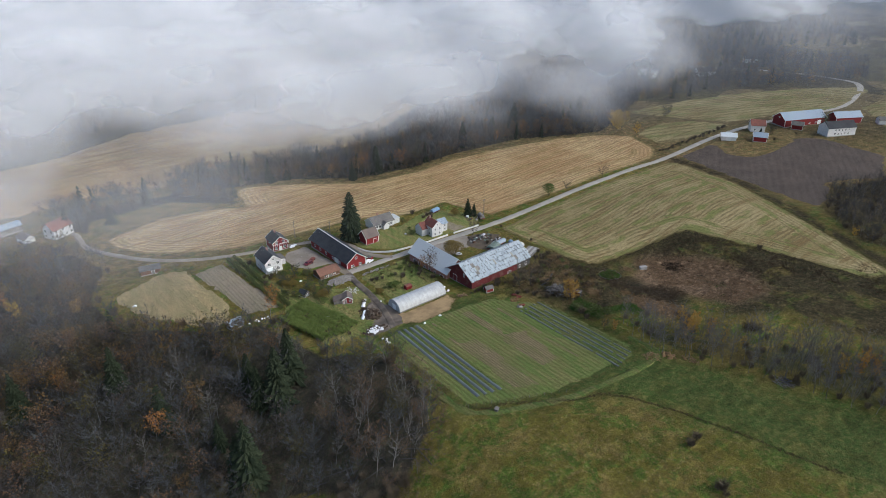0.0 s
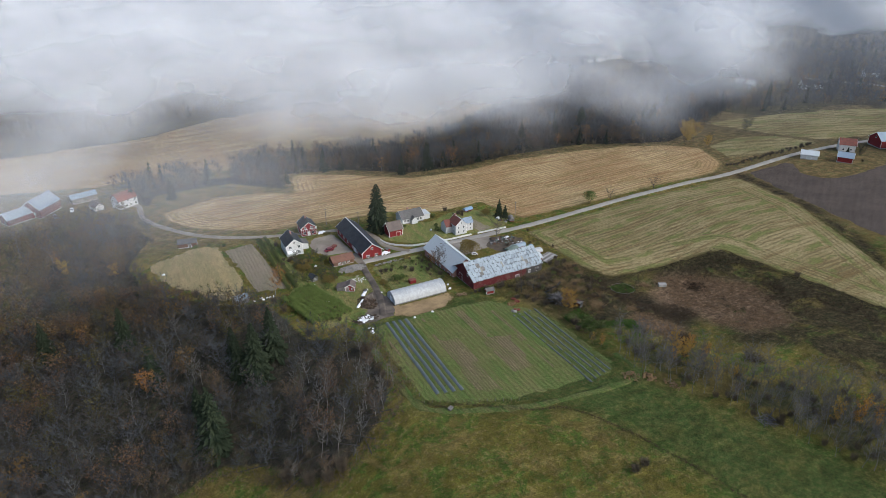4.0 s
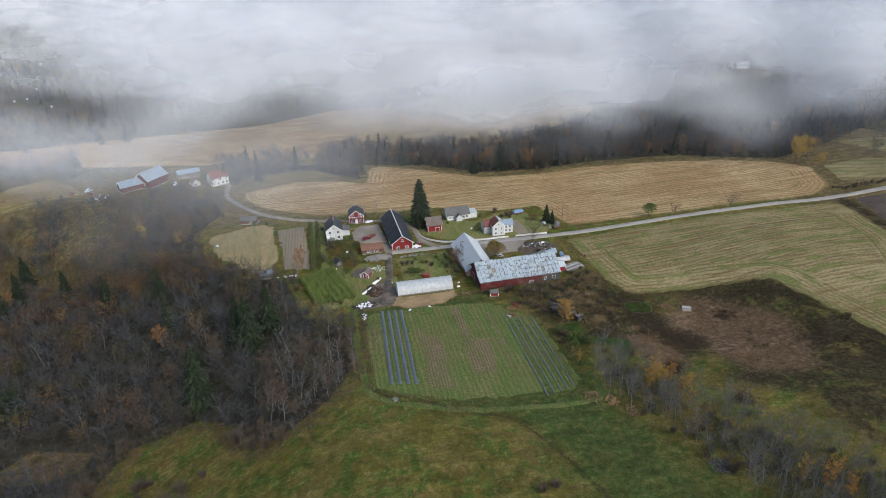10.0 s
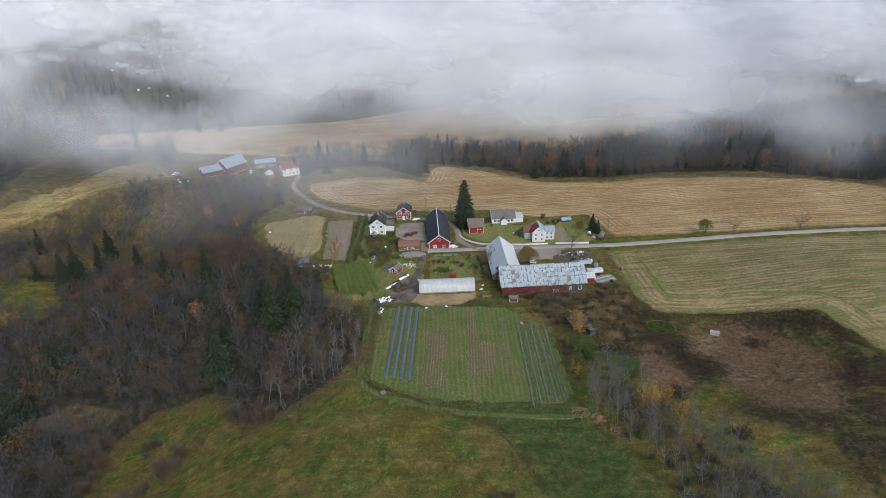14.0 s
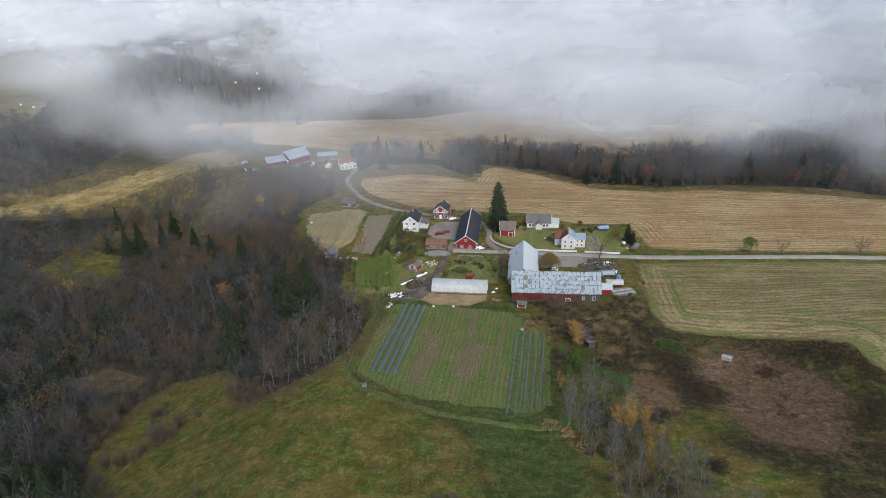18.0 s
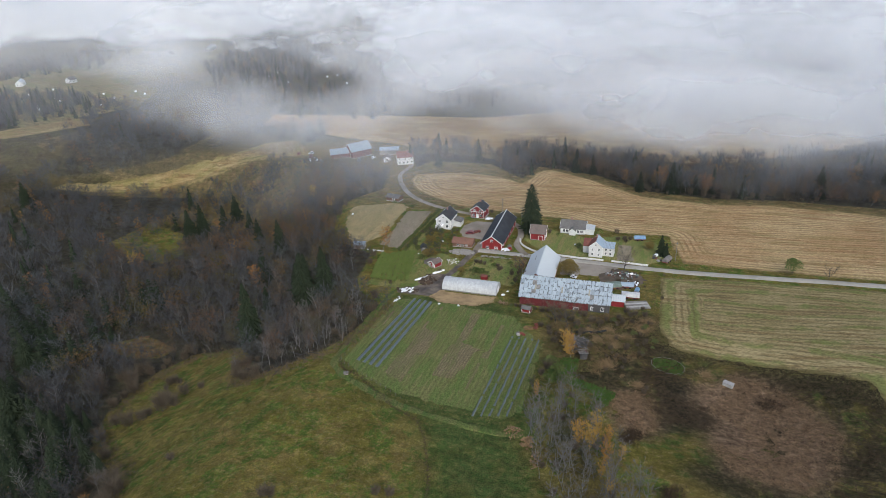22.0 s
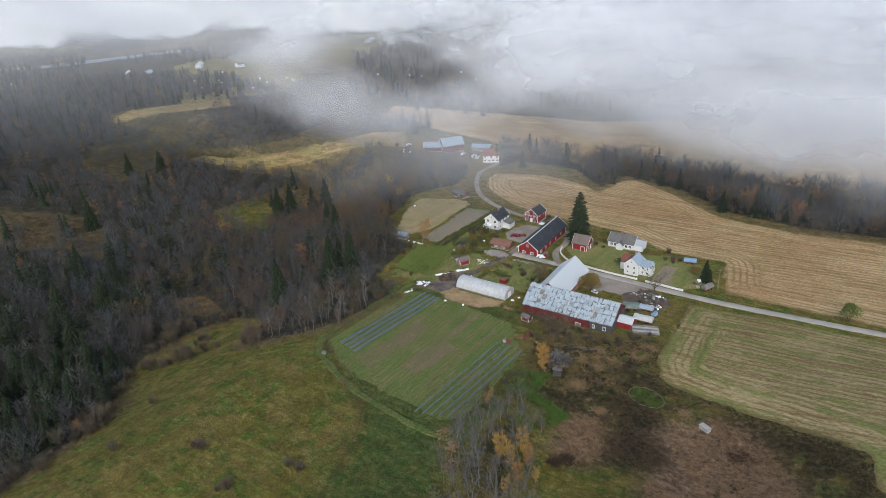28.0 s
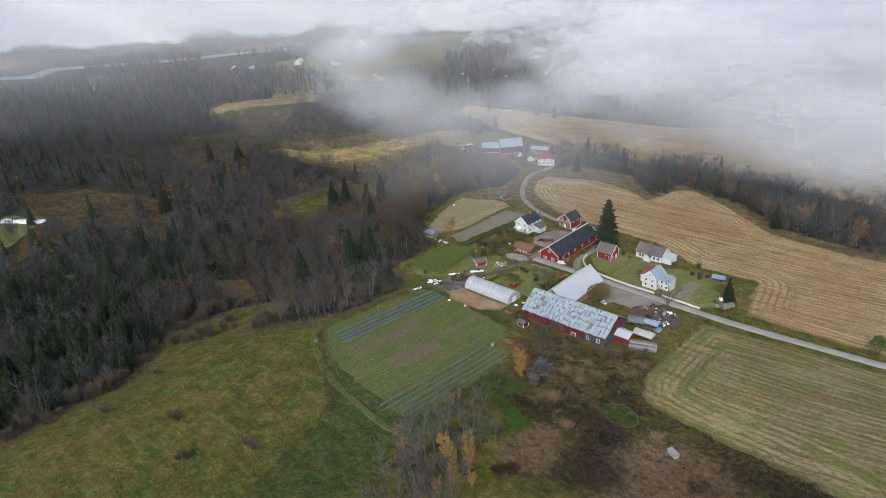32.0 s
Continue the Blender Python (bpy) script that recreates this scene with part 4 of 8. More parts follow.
def sheet_cover(parent, w, d, eave, ridge, over, rows, cols, seed, skip=0.0):
    """Loose overlapping roofing sheets, one object each, over both slopes."""
    rng = random.Random(seed)
    hw, hd = w / 2, d / 2
    slope = (ridge - eave) / hw
    xo, yo = hw + over, hd + over
    run = math.hypot(xo, slope * xo)
    sw, sl = 2 * yo / cols, run / rows
    shapes = []
    for k in range(4):
        g = Geo()
        n = 6
        pts, faces = [], []
        cut = rng.uniform(-0.12, 0.12)
        for j in range(2):
            for i in range(n + 1):
                pts.append(((j - 0.5) * (sl + 0.16) + (cut * (i / n - 0.5) if j else 0), (i / n - 0.5) * (sw + 0.1), 0.025 * (i % 2) + 0.05 * rng.random() * (i in (0, n))))
        m = len(pts)
        pts += [(a, b, c - 0.03) for a, b, c in pts]
        for i in range(n):
            faces.append((i, n + 1 + i, n + 2 + i, i + 1))
            faces.append((m + i + 1, m + n + 2 + i, m + n + 1 + i, m + i))
        faces += [(0, m, m + n + 1, n + 1), (n, 2 * n + 1, m + 2 * n + 1, m + n)]
        for i in range(n):
            faces.append((i, i + 1, m + i + 1, m + i))
            faces.append((n + 2 + i, n + 1 + i, m + n + 1 + i, m + n + 2 + i))
        g.poly(pts, faces)
        shapes.append(g.mesh("roof_sheet", M_METAL_OLD))
    ang = math.degrees(math.atan(slope))
    for s in (-1, 1):
        for j in range(rows):
            for i in range(cols):
                if rng.random() < skip:
                    continue
                ob = part("roof_sheet", shapes[rng.randrange(4)], None, parent)
                r = (j + 0.5) * sl
                y = -yo + (i + 0.5) * sw + rng.uniform(-0.12, 0.12)
                r = min(run - sl * 0.45, max(sl * 0.4, r + rng.uniform(-0.22, 0.22)))
                x, z = s * r * math.cos(radians(ang)), ridge + 0.25 - r * math.sin(radians(ang)) + 0.02 * ((rows - j) % 2)
                ob.matrix_basis = pose(x, y, z, 0, s * ang, 0) @ pose(0, 0, 0, rng.uniform(-0.5, 0.5), rng.uniform(-0.8, 0.8), rng.uniform(-0.9, 0.9))


def ground_under(x, y, w, d, turn=0):
    c, s = math.cos(radians(turn)), math.sin(radians(turn))
    zs = [lie(x + c * a - s * b, y + s * a + c * b) for a in (-w / 2, w / 2) for b in (-d / 2, d / 2)]
    return sum(zs) / 4


def simple_house(name, x, y, w, d, eave, ridge, turn, wall, roof, label, category="house", trim=None, barge=None, wins=(), doors=(), foot=M_CONCRETE, over=0.45, ribs=None, lift=0.15, group=""):
    z = ground_under(x, y, w, d, turn) + lift
    t = thing(name, x, y, z, turn, label, category, group)
    body(t, w, d, eave, ridge, wall, foot, trim)
    gable_roof(t, w, d, eave, ridge, roof, over, barge=barge, ribs=ribs)
    for f, u, zz, ww, hh in wins:
        window(t, f, u, zz, ww, hh, w / 2, d / 2)
    for f, u, zz, ww, hh, m in doors:
        door(t, f, u, zz, ww, hh, w / 2, d / 2, m, ww > 1.6)
    return t


# the old barn with patched roof sheets: ridge east to west
ob_z = -1.2
old_barn = thing("old_barn", 166.6, 173.8, ob_z, 90.4, "long old red barn with patched pale metal roof", "barn")
body(old_barn, 15.4, 33.0, 4.0, 8.8, M_RED_OLD, M_STONE, None, 2.5)
gable_roof(old_barn, 15.4, 33.0, 4.0, 8.8, M_GREYWOOD, 0.5, 0.14)
sheet_cover(old_barn, 15.4, 33.0, 4.0, 8.8, 0.55, 5, 22, 5, 0.03)
for u in (11.0, 1.0, -9.0):
    g = Geo()
    g.slab((-5.5, u - 0.3, 5.74), (-3.4, u - 0.3, 7.06), (-3.4, u + 0.3, 7.06), (-5.5, u + 0.3, 5.74), 0.1)
    part("roof_light", g, M_ROOFLIGHT, old_barn, "dull yellowed roof light").matrix_basis = pose(0, 0, 0.08)
g = Geo()
g.box(-7.86, -16.62, -2.6, -7.72, -9.0, 3.9)
g.box(-7.86, -16.66, -2.6, 7.0, -16.52, 3.9)
part("plank_cladding", g, M_DARKWOOD, old_barn, "weathered grey plank wall at the barn's end")
window(old_barn, "w", 14.2, 1.3, 1.0, 1.3, 7.86, 16.5)
window(old_barn, "w", 10.4, 1.3, 0.7, 1.2, 7.86, 16.5)
window(old_barn, "n", 3.0, 4.2, 0.9, 1.2, 7.7, 16.5)
window(old_barn, "s", 2.0, 0.8, 0.9, 1.1, 7.7, 16.7)
door(old_barn, "w", 4.6, -0.6, 1.8, 2.2, 7.72, 16.5, M_GREYWOOD, True)
door(old_barn, "n", -2.5, 0.3, 2.2, 2.6, 7.7, 16.5, M_RED_OLD, True)

# red lean-to at its east end
annex = simple_house("red_outbuilding", 185.6, 175.0, 5.0, 5.2, 2.9, 4.0, 90, M_RED, M_METAL, "small red outbuilding with pale metal roof beside the old barn", "outbuilding", None, M_TRIM, over=0.35, lift=-0.4, ribs=(0.8, M_RIB))

# the white-roofed barn: ridge north to south
white_barn = thing("white_roofed_barn", 153.9, 192.2, -3.4, 0.5, "faded brick and red board barn with broad pale metal roof", "barn")
body(white_barn, 11.6, 25.0, 4.6, 9.4, M_BRICK, M_STONE, None, 2.0)
gable_roof(white_barn, 11.6, 25.6, 4.6, 9.4, M_METAL, 0.5, 0.15, None, (1.0, M_METAL), M_METAL)
for u in (-9, -5.5, -2, 1.5, 5):
    window(white_barn, "w", u, 1.4, 1.0, 1.2, 5.8, 12.5)
door(white_barn, "w", 9.5, 0.1, 2.4, 2.6, 5.8, 12.5, M_RED_OLD, True)
g = Geo()
g.slab((-3.2, 3.5, 6.9), (-2.9, 3.5, 7.15), (-2.9, 7.0, 7.15), (-3.2, 7.0, 6.9), 0.05)
part("roof_gap", g, M_GREYWOOD, white_barn, "dark slot in the roof").matrix_basis = pose(0, 0, 0.1)

# the red barn with black roof
red_barn = thing("red_barn", 127.3, 231.3, -4.1, 0.3, "red boarded barn with black roof and white trim", "barn")
body(red_barn, 9.4, 31.5, 4.1, 7.5, M_RED, M_STONE, M_TRIM, 2.0)
gable_roof(red_barn, 9.4, 31.5, 4.1, 7.5, M_BLACKROOF, 0.7, 0.16, M_TRIM, None, M_TRIM)
for u in (-2.0, 2.0):
    window(red_barn, "s", u, 1.2, 1.3, 1.0, 4.7, 15.75, 3)
window(red_barn, "s", 0.0, 4.6, 0.9, 0.9, 4.7, 15.75)
for u in (-12, -7, -2, 4, 10):
    window(red_barn, "e", u, 1.4, 1.1, 1.0, 4.7, 15.75)
    window(red_barn, "w", u, 1.4, 1.1, 1.0, 4.7, 15.75)
door(red_barn, "w", 7.0, 0.1, 3.2, 3.0, 4.7, 15.75, M_TRIM, True)
door(red_barn, "e", -9.5, 0.1, 3.0, 2.9, 4.7, 15.75, M_RED, True)

# the white farmhouse
wh = simple_house("white_farmhouse", 98.3, 240.2, 7.4, 10.6, 5.3, 8.2, -2, M_WHITE, M_BLACKROOF, "white wooden farmhouse with dark slate roof and porch", "house", M_TRIM, M_TRIM,
                  [("s", -1.9, 1.1, 1.1, 1.4), ("s", 1.9, 1.1, 1.1, 1.4), ("s", -1.9, 3.7, 1.1, 1.3), ("s", 1.9, 3.7, 1.1, 1.3), ("s", 0, 6.0, 0.7, 0.8),
                   ("e", -3.2, 3.6, 1.0, 1.3), ("e", 0, 3.6, 1.0, 1.3), ("e", 3.2, 3.6, 1.0, 1.3), ("e", -3.4, 1.0, 1.0, 1.3),
                   ("w", -3, 1.0, 1.0, 1.3), ("w", 2, 1.0, 1.0, 1.3), ("w", -3, 3.6, 1.0, 1.3), ("w", 2, 3.6, 1.0, 1.3)], [("w", 0, 0.2, 1.0, 2.1, M_BROWNWOOD)])
chimney(wh, 0.2, 1.0, 7.0, 9.3)
g = Geo()
g.box(3.7, -0.5, 0, 7.4, 4.6, 2.6)
part("annex_wall", g, M_WHITE, wh)
g = Geo()
g.slab((3.72, -0.8, 3.7), (7.8, -0.8, 2.6), (7.8, 4.9, 2.6), (3.72, 4.9, 3.7), 0.14)
part("annex_roof", g, M_SLATE, wh, "grey lean-to roof")
g = Geo()
g.slab((-3.6, -5.35, 2.9), (-3.6, -7.6, 2.45), (0.2, -7.6, 2.45), (0.2, -5.35, 2.9), 0.12)
part("porch_roof", g, M_TRIM, wh, "white porch roof")
for px in (-3.4, -1.7, 0.0):
    g = Geo()
    g.box(px - 0.07, -7.5, 0, px + 0.07, -7.36, 2.45)
    part("porch_post", g, M_TRIM, wh)

# the red two-storey storehouse
rs = simple_house("red_storehouse", 110.8, 258.0, 7.0, 8.2, 4.4, 7.0, -4, M_RED, M_BLACKROOF, "red two-storey storehouse with black roof and white trim", "house", M_TRIM, M_TRIM,
                  [("s", -2.0, 1.0, 1.1, 1.2), ("s", 2.0, 1.0, 1.1, 1.2), ("s", -1.6, 3.6, 1.0, 1.2), ("s", 1.6, 3.6, 1.0, 1.2), ("e", -2, 3.2, 1.0, 1.1), ("e", 2, 3.2, 1.0, 1.1), ("w", 0, 3.2, 1.0, 1.1)],
                  [("s", 0, 0.1, 1.2, 2.1, M_TRIM)])
chimney(rs, 0, 1.5, 6.0, 7.9)
g = Geo()
g.box(-3.7, -5.4, 2.9, 3.7, -4.14, 3.1)
part("balcony_floor", g, M_RED, rs)
for k in range(9):
    g = Geo()
    g.box(-3.65 + k * 0.9, -5.38, 3.1, -3.55 + k * 0.9, -5.28, 4.0)
    part("balcony_post", g, M_TRIM, rs)
g = Geo()
g.box(-3.7, -5.4, 4.0, 3.7, -5.26, 4.12)
part("balcony_rail", g, M_TRIM, rs)

# low brown shed with orange tiles
simple_house("low_shed", 113.6, 217.4, 6.0, 9.2, 2.0, 3.6, 90, M_BROWNWOOD, M_TILE_ORANGE, "low brown shed with weathered orange roof tiles", "shed", None, None,
             [("w", 2.0, 0.9, 0.9, 0.8), ("w", -2.0, 0.9, 0.9, 0.8)], [("w", 0, 0.1, 1.6, 1.8, M_GREYWOOD)], M_STONE)

# small red hen house with a lean-to
hh = simple_house("hen_house", 108.0, 191.6, 3.6, 4.4, 2.0, 3.1, -28, M_RED, M_TILE_BROWN, "little red hen house with grey lean-to", "shed", M_TRIM, M_TRIM, [("s", 0.9, 0.9, 0.6, 0.7)], [("s", -0.8, 0.1, 0.8, 1.7, M_GREYWOOD)], M_STONE, 0.3)
g = Geo()
g.slab((-1.9, 2.3, 2.35), (-5.6, 2.3, 1.25), (-5.6, -1.9, 1.25), (-1.9, -1.9, 2.35), 0.1)
part("lean_to_roof", g, M_TILE_BROWN, hh, "grey lean-to roof")
g = Geo()
g.box(-5.3, -1.6, -0.4, -1.85, 2.0, 1.2)
part("lean_to_wall", g, M_GREYWOOD, hh)

# red shed with old tiles by the lawn
simple_house("red_shed", 145.8, 233.8, 6.2, 6.8, 3.6, 6.6, 90, M_RED, M_TILE_BROWN, "red shed with weathered tile roof at the lawn's edge", "shed", M_TRIM, M_TRIM,
             [("s", 0, 4.0, 0.7, 0.8), ("s", -1.5, 1.1, 0.8, 0.9)], [("w", 1.4, 0.1, 1.8, 2.1, M_RED), ("s", 1.2, 0.1, 1.0, 2.0, M_TRIM)], M_STONE)

# grey-roofed cottage
gc = simple_house("cottage", 160.6, 246.6, 8.0, 11.4, 2.9, 5.6, 90, M_GREYWALL, M_SLATE, "pale cottage with grey slate roof and front porch", "house", M_TRIM, M_TRIM,
                  [("w", 4.2, 0.9, 1.1, 1.3), ("w", 2.6, 0.9, 1.1, 1.3), ("w", -2.6, 0.9, 1.1, 1.3), ("w", -4.2, 0.9, 1.1, 1.3), ("s", -2, 0.9, 1.1, 1.3), ("s", 2, 0.9, 1.1, 1.3), ("s", 0, 3.3, 0.9, 1.0)])
chimney(gc, 0.3, 1.0, 5.0, 6.6)
g = Geo()
g.poly([(-6.0, -1.5, 0), (-3.95, -1.5, 0), (-3.95, 1.5, 0), (-6.0, 1.5, 0), (-6.0, -1.5, 2.4), (-3.95, -1.5, 2.4), (-3.95, 1.5, 2.4), (-6.0, 1.5, 2.4), (-6.0, 0, 3.7), (-3.5, 0, 3.7)],
       [(0, 4, 8, 7, 3), (0, 1, 5, 4), (2, 3, 7, 6)])
part("porch", g, M_GREYWALL, gc)
g = Geo()
g.slab((-6.3, 0, 3.95), (-2.6, 0, 3.95), (-2.6, -1.8, 2.35), (-6.3, -1.8, 2.35), -0.12)
g.slab((-2.6, 0, 3.95), (-6.3, 0, 3.95), (-6.3, 1.8, 2.35), (-2.6, 1.8, 2.35), -0.12)
part("porch_roof", g, M_SLATE, gc)
g = Geo()
g.box(-3.2, -9.8, 0, 2.4, -5.75, 2.5)
part("annex_wall", g, M_GREYWALL, gc)
g = Geo()
g.slab((-3.5, -5.72, 3.0), (-3.5, -10.1, 2.55), (2.7, -10.1, 2.55), (2.7, -5.72, 3.0), -0.13)
part("annex_roof", g, M_METAL, gc, "pale flat annex roof")

# the big white house: tiled and metal roofs
bh = simple_house("big_white_house", 173.6, 222.6, 7.2, 9.0, 6.6, 9.9, -3, M_WHITE, (M_TILE, M_METAL_BLUE), "tall white house with red tiles and blue-grey metal roof", "house", M_TRIM, M_TRIM,
                  [("s", -1.7, 1.3, 0.9, 1.4), ("s", 1.7, 1.3, 0.9, 1.4), ("s", -1.7, 4.2, 0.9, 1.4), ("s", 1.7, 4.2, 0.9, 1.4), ("s", 0, 7.3, 0.8, 0.9), ("e", -2.8, 4.1, 0.9, 1.3), ("e", -2.8, 1.2, 0.9, 1.3),
                   ("w", -2.0, 1.2, 0.9, 1.3), ("w", 1.2, 1.2, 0.9, 1.3), ("w", 1.2, 4.1, 0.9, 1.3)], (), M_CONCRETE, 0.4)
chimney(bh, -0.4, 2.5, 8.8, 11.0, 0.7)
bh.matrix_basis = pose(173.8, 220.6, lie(173.8, 220.6) + 0.1, 0, 0, -3) @ Matrix.Diagonal((0.8, 0.8, 0.78, 1))


def wing_block(parent, x0, y0, x1, y1, eave, ridge, wall, roof, ribs=False):
    """A lower wing with its ridge along x."""
    ym = (y0 + y1) / 2
    w = Geo()
    w.poly([(x0, y0, -1), (x1, y0, -1), (x1, y1, -1), (x0, y1, -1), (x0, y0, eave), (x1, y0, eave), (x1, y1, eave), (x0, y1, eave), (x0, ym, ridge), (x1, ym, ridge)],
           [(0, 1, 5, 4), (1, 2, 6, 9, 5), (2, 3, 7, 6), (3, 0, 4, 8, 7)])
    part("wing_wall", w, wall, parent)
    k = (ridge - eave) / (y1 - ym)
    o = 0.4
    for s in (-1, 1):
        r = Geo()
        ye, ze = ym + s * (y1 - ym + o), ridge - k * (y1 - ym + o)
        a, b, c, d = (x0, ym, ridge + 0.18), (x1 + o, ym, ridge + 0.18), (x1 + o, ye, ze + 0.18), (x0, ye, ze + 0.18)
        r.slab(*((d, c, b, a) if s < 0 else (a, b, c, d)), 0.15 if s < 0 else -0.15)
        ro = part("wing_roof", r, roof, parent)
        if ribs:
            n = int((x1 + o - x0) / 0.7)
            for i in range(n + 1):
                q = Geo()
                x = x0 + 0.03 + i * (x1 + o - x0 - 0.12) / n
                q.slab((x, ye, ze + 0.25), (x + 0.08, ye, ze + 0.25), (x + 0.08, ym, ridge + 0.25), (x, ym, ridge + 0.25), 0.066 if s < 0 else -0.066)
                part("roof_seam", q, M_SEAM, ro)


wing_block(bh, 3.62, -1.6, 9.4, 4.2, 5.4, 7.7, M_WHITE, M_METAL_BLUE, True)
wing_block(bh, -7.6, 0.6, -3.62, 7.6, 4.4, 7.4, M_WHITE, M_TILE)
for u in (5.2, 7.6):
    for z in (1.2, 3.6):
        w = window(bh, "s", u, z, 0.9, 1.3, 3.6, 1.6)
g = Geo()
g.box(-3.6, 4.52, 0, 3.6, 8.5, 3.2)
part("back_wall", g, M_WHITE, bh)
g = Geo()
g.slab((-3.9, 4.55, 5.6), (3.9, 4.55, 5.6), (3.9, 8.9, 3.2), (-3.9, 8.9, 3.2), -0.15)
part("back_roof", g, M_TILE, bh, "red tiled lean-to roof")

# small huts
simple_house("hut", 57.5, 272.0, 5.0, 8.0, 2.3, 3.4, 78, M_BROWNWOOD, M_SLATE, "small brown hut with grey metal roof beside the paddock", "hut", over=0.4, doors=[("w", 1.0, 0.1, 1.2, 1.9, M_GREYWOOD)])
simple_house("hut", 67.0, 203.4, 4.0, 5.0, 1.9, 2.8, 100, M_GREYWOOD, M_METAL_BLUE, "small grey hut with metal roof at the wood's edge", "hut", over=0.3, doors=[("s", 0.4, 0.1, 0.9, 1.7, M_BROWNWOOD)])
simple_house("playhouse", 97.4, 207.0, 2.6, 3.0, 1.7, 2.6, 20, M_GREYWOOD, M_BLACKROOF, "tiny dark playhouse among the bushes", "shed", over=0.3, wins=[("s", 0, 0.7, 0.6, 0.6)])
simple_house("garden_box", 131.8, 184.0, 1.8, 2.6, 1.4, 1.7, 90, M_RED, M_TILE, "small red tool shed in the garden grass", "shed", over=0.15, foot=None, lift=0.05)
simple_house("dog_house", 154.0, 160.4, 2.4, 3.2, 1.5, 2.3, 80, M_RED, M_SLATE, "small red animal house with grey roof on the plot's edge", "shed", M_TRIM, over=0.25, foot=M_STONE)
simple_house("garden_box", 135.4, 217.0, 1.6, 2.0, 1.5, 2.0, 15, M_RED, M_GREYWOOD, "little red well house beside the red barn", "shed", over=0.2, foot=None, lift=0.05)


# ---- trees ----
def bare_tree(seed, h, spread, twigs, leaves, leaf_size, low=0.28):
    """Trunk with rising limbs, and an upright crown of fine twigs with what leaves are left."""
    rng = random.Random(seed)
    trunk, crown, foliage_mesh = Geo(), Geo(), Geo()
    lean = (rng.uniform(-0.15, 0.15), rng.uniform(-0.15, 0.15))
    pts = [Vector((0, 0, -0.4))]
    for k in range(1, 6):
        pts.append(Vector((lean[0] * h * k / 5 + rng.uniform(-0.3, 0.3), lean[1] * h * k / 5 + rng.uniform(-0.3, 0.3), h * 0.84 * k / 5)))
    r0 = h * (0.02 if spread > 4 else 0.008)
    for k in range(5):
        trunk.rod(pts[k], pts[k + 1], r0 * (1 - k / 5.2), r0 * (1 - (k + 1) / 5.2), 5)
    limbs = []
    for k in range(17):
        u = low + (0.95 - low) * (k + rng.random()) / 17
        i = min(4, int(u * 5))
        a = pts[i].lerp(pts[i + 1], u * 5 - i)
        t = k * 2.4 + rng.uniform(-0.5, 0.5)
        v = (u - low) / (1 - low)
        ln = spread * (0.75 + 0.6 * math.sin(math.pi * (0.15 + 0.7 * v))) * rng.uniform(0.75, 1.15)
        d = Vector((math.cos(t), math.sin(t), rng.uniform(0.35, 1.1))).normalized()
        m = a + d * ln * 0.55
        b = m + (d + Vector((rng.uniform(-0.25, 0.25), rng.uniform(-0.25, 0.25), 0.55))).normalized() * ln * 0.55
        rr = r0 * (1.05 - u) * 0.5 + 0.015
        trunk.rod(a, m, rr, rr * 0.6, 3)
        trunk.rod(m, b, rr * 0.6, 0.012, 3)
        limbs += [(a, m), (m, b), (m, b)]
    limbs.append((pts[3], pts[5]))
    wide = 0.038 if twigs > 700 else 0.05 if twigs > 500 else 0.085
    for k in range(twigs):
        a, b = limbs[rng.randrange(len(limbs))]
        p = a.lerp(b, rng.uniform(0.05, 1.0))
        d = (b - a).normalized() * 0.6 + Vector((rng.gauss(0, 0.6), rng.gauss(0, 0.6), rng.uniform(-0.2, 0.8)))
        q = p + d.normalized() * rng.uniform(0.5, 1.5) * spread * 0.32
        crown.sliver(p, q, wide * rng.uniform(0.7, 1.5), rng)
    for k in range(leaves):
        a, b = limbs[rng.randrange(len(limbs))]
        p = a.lerp(b, rng.uniform(0.2, 1.15)) + Vector((rng.gauss(0, 1), rng.gauss(0, 1), rng.gauss(0, 0.8))) * spread * 0.17
        foliage_mesh.leaf(p, leaf_size * rng.uniform(0.6, 1.3), rng)
    return trunk, crown, foliage_mesh


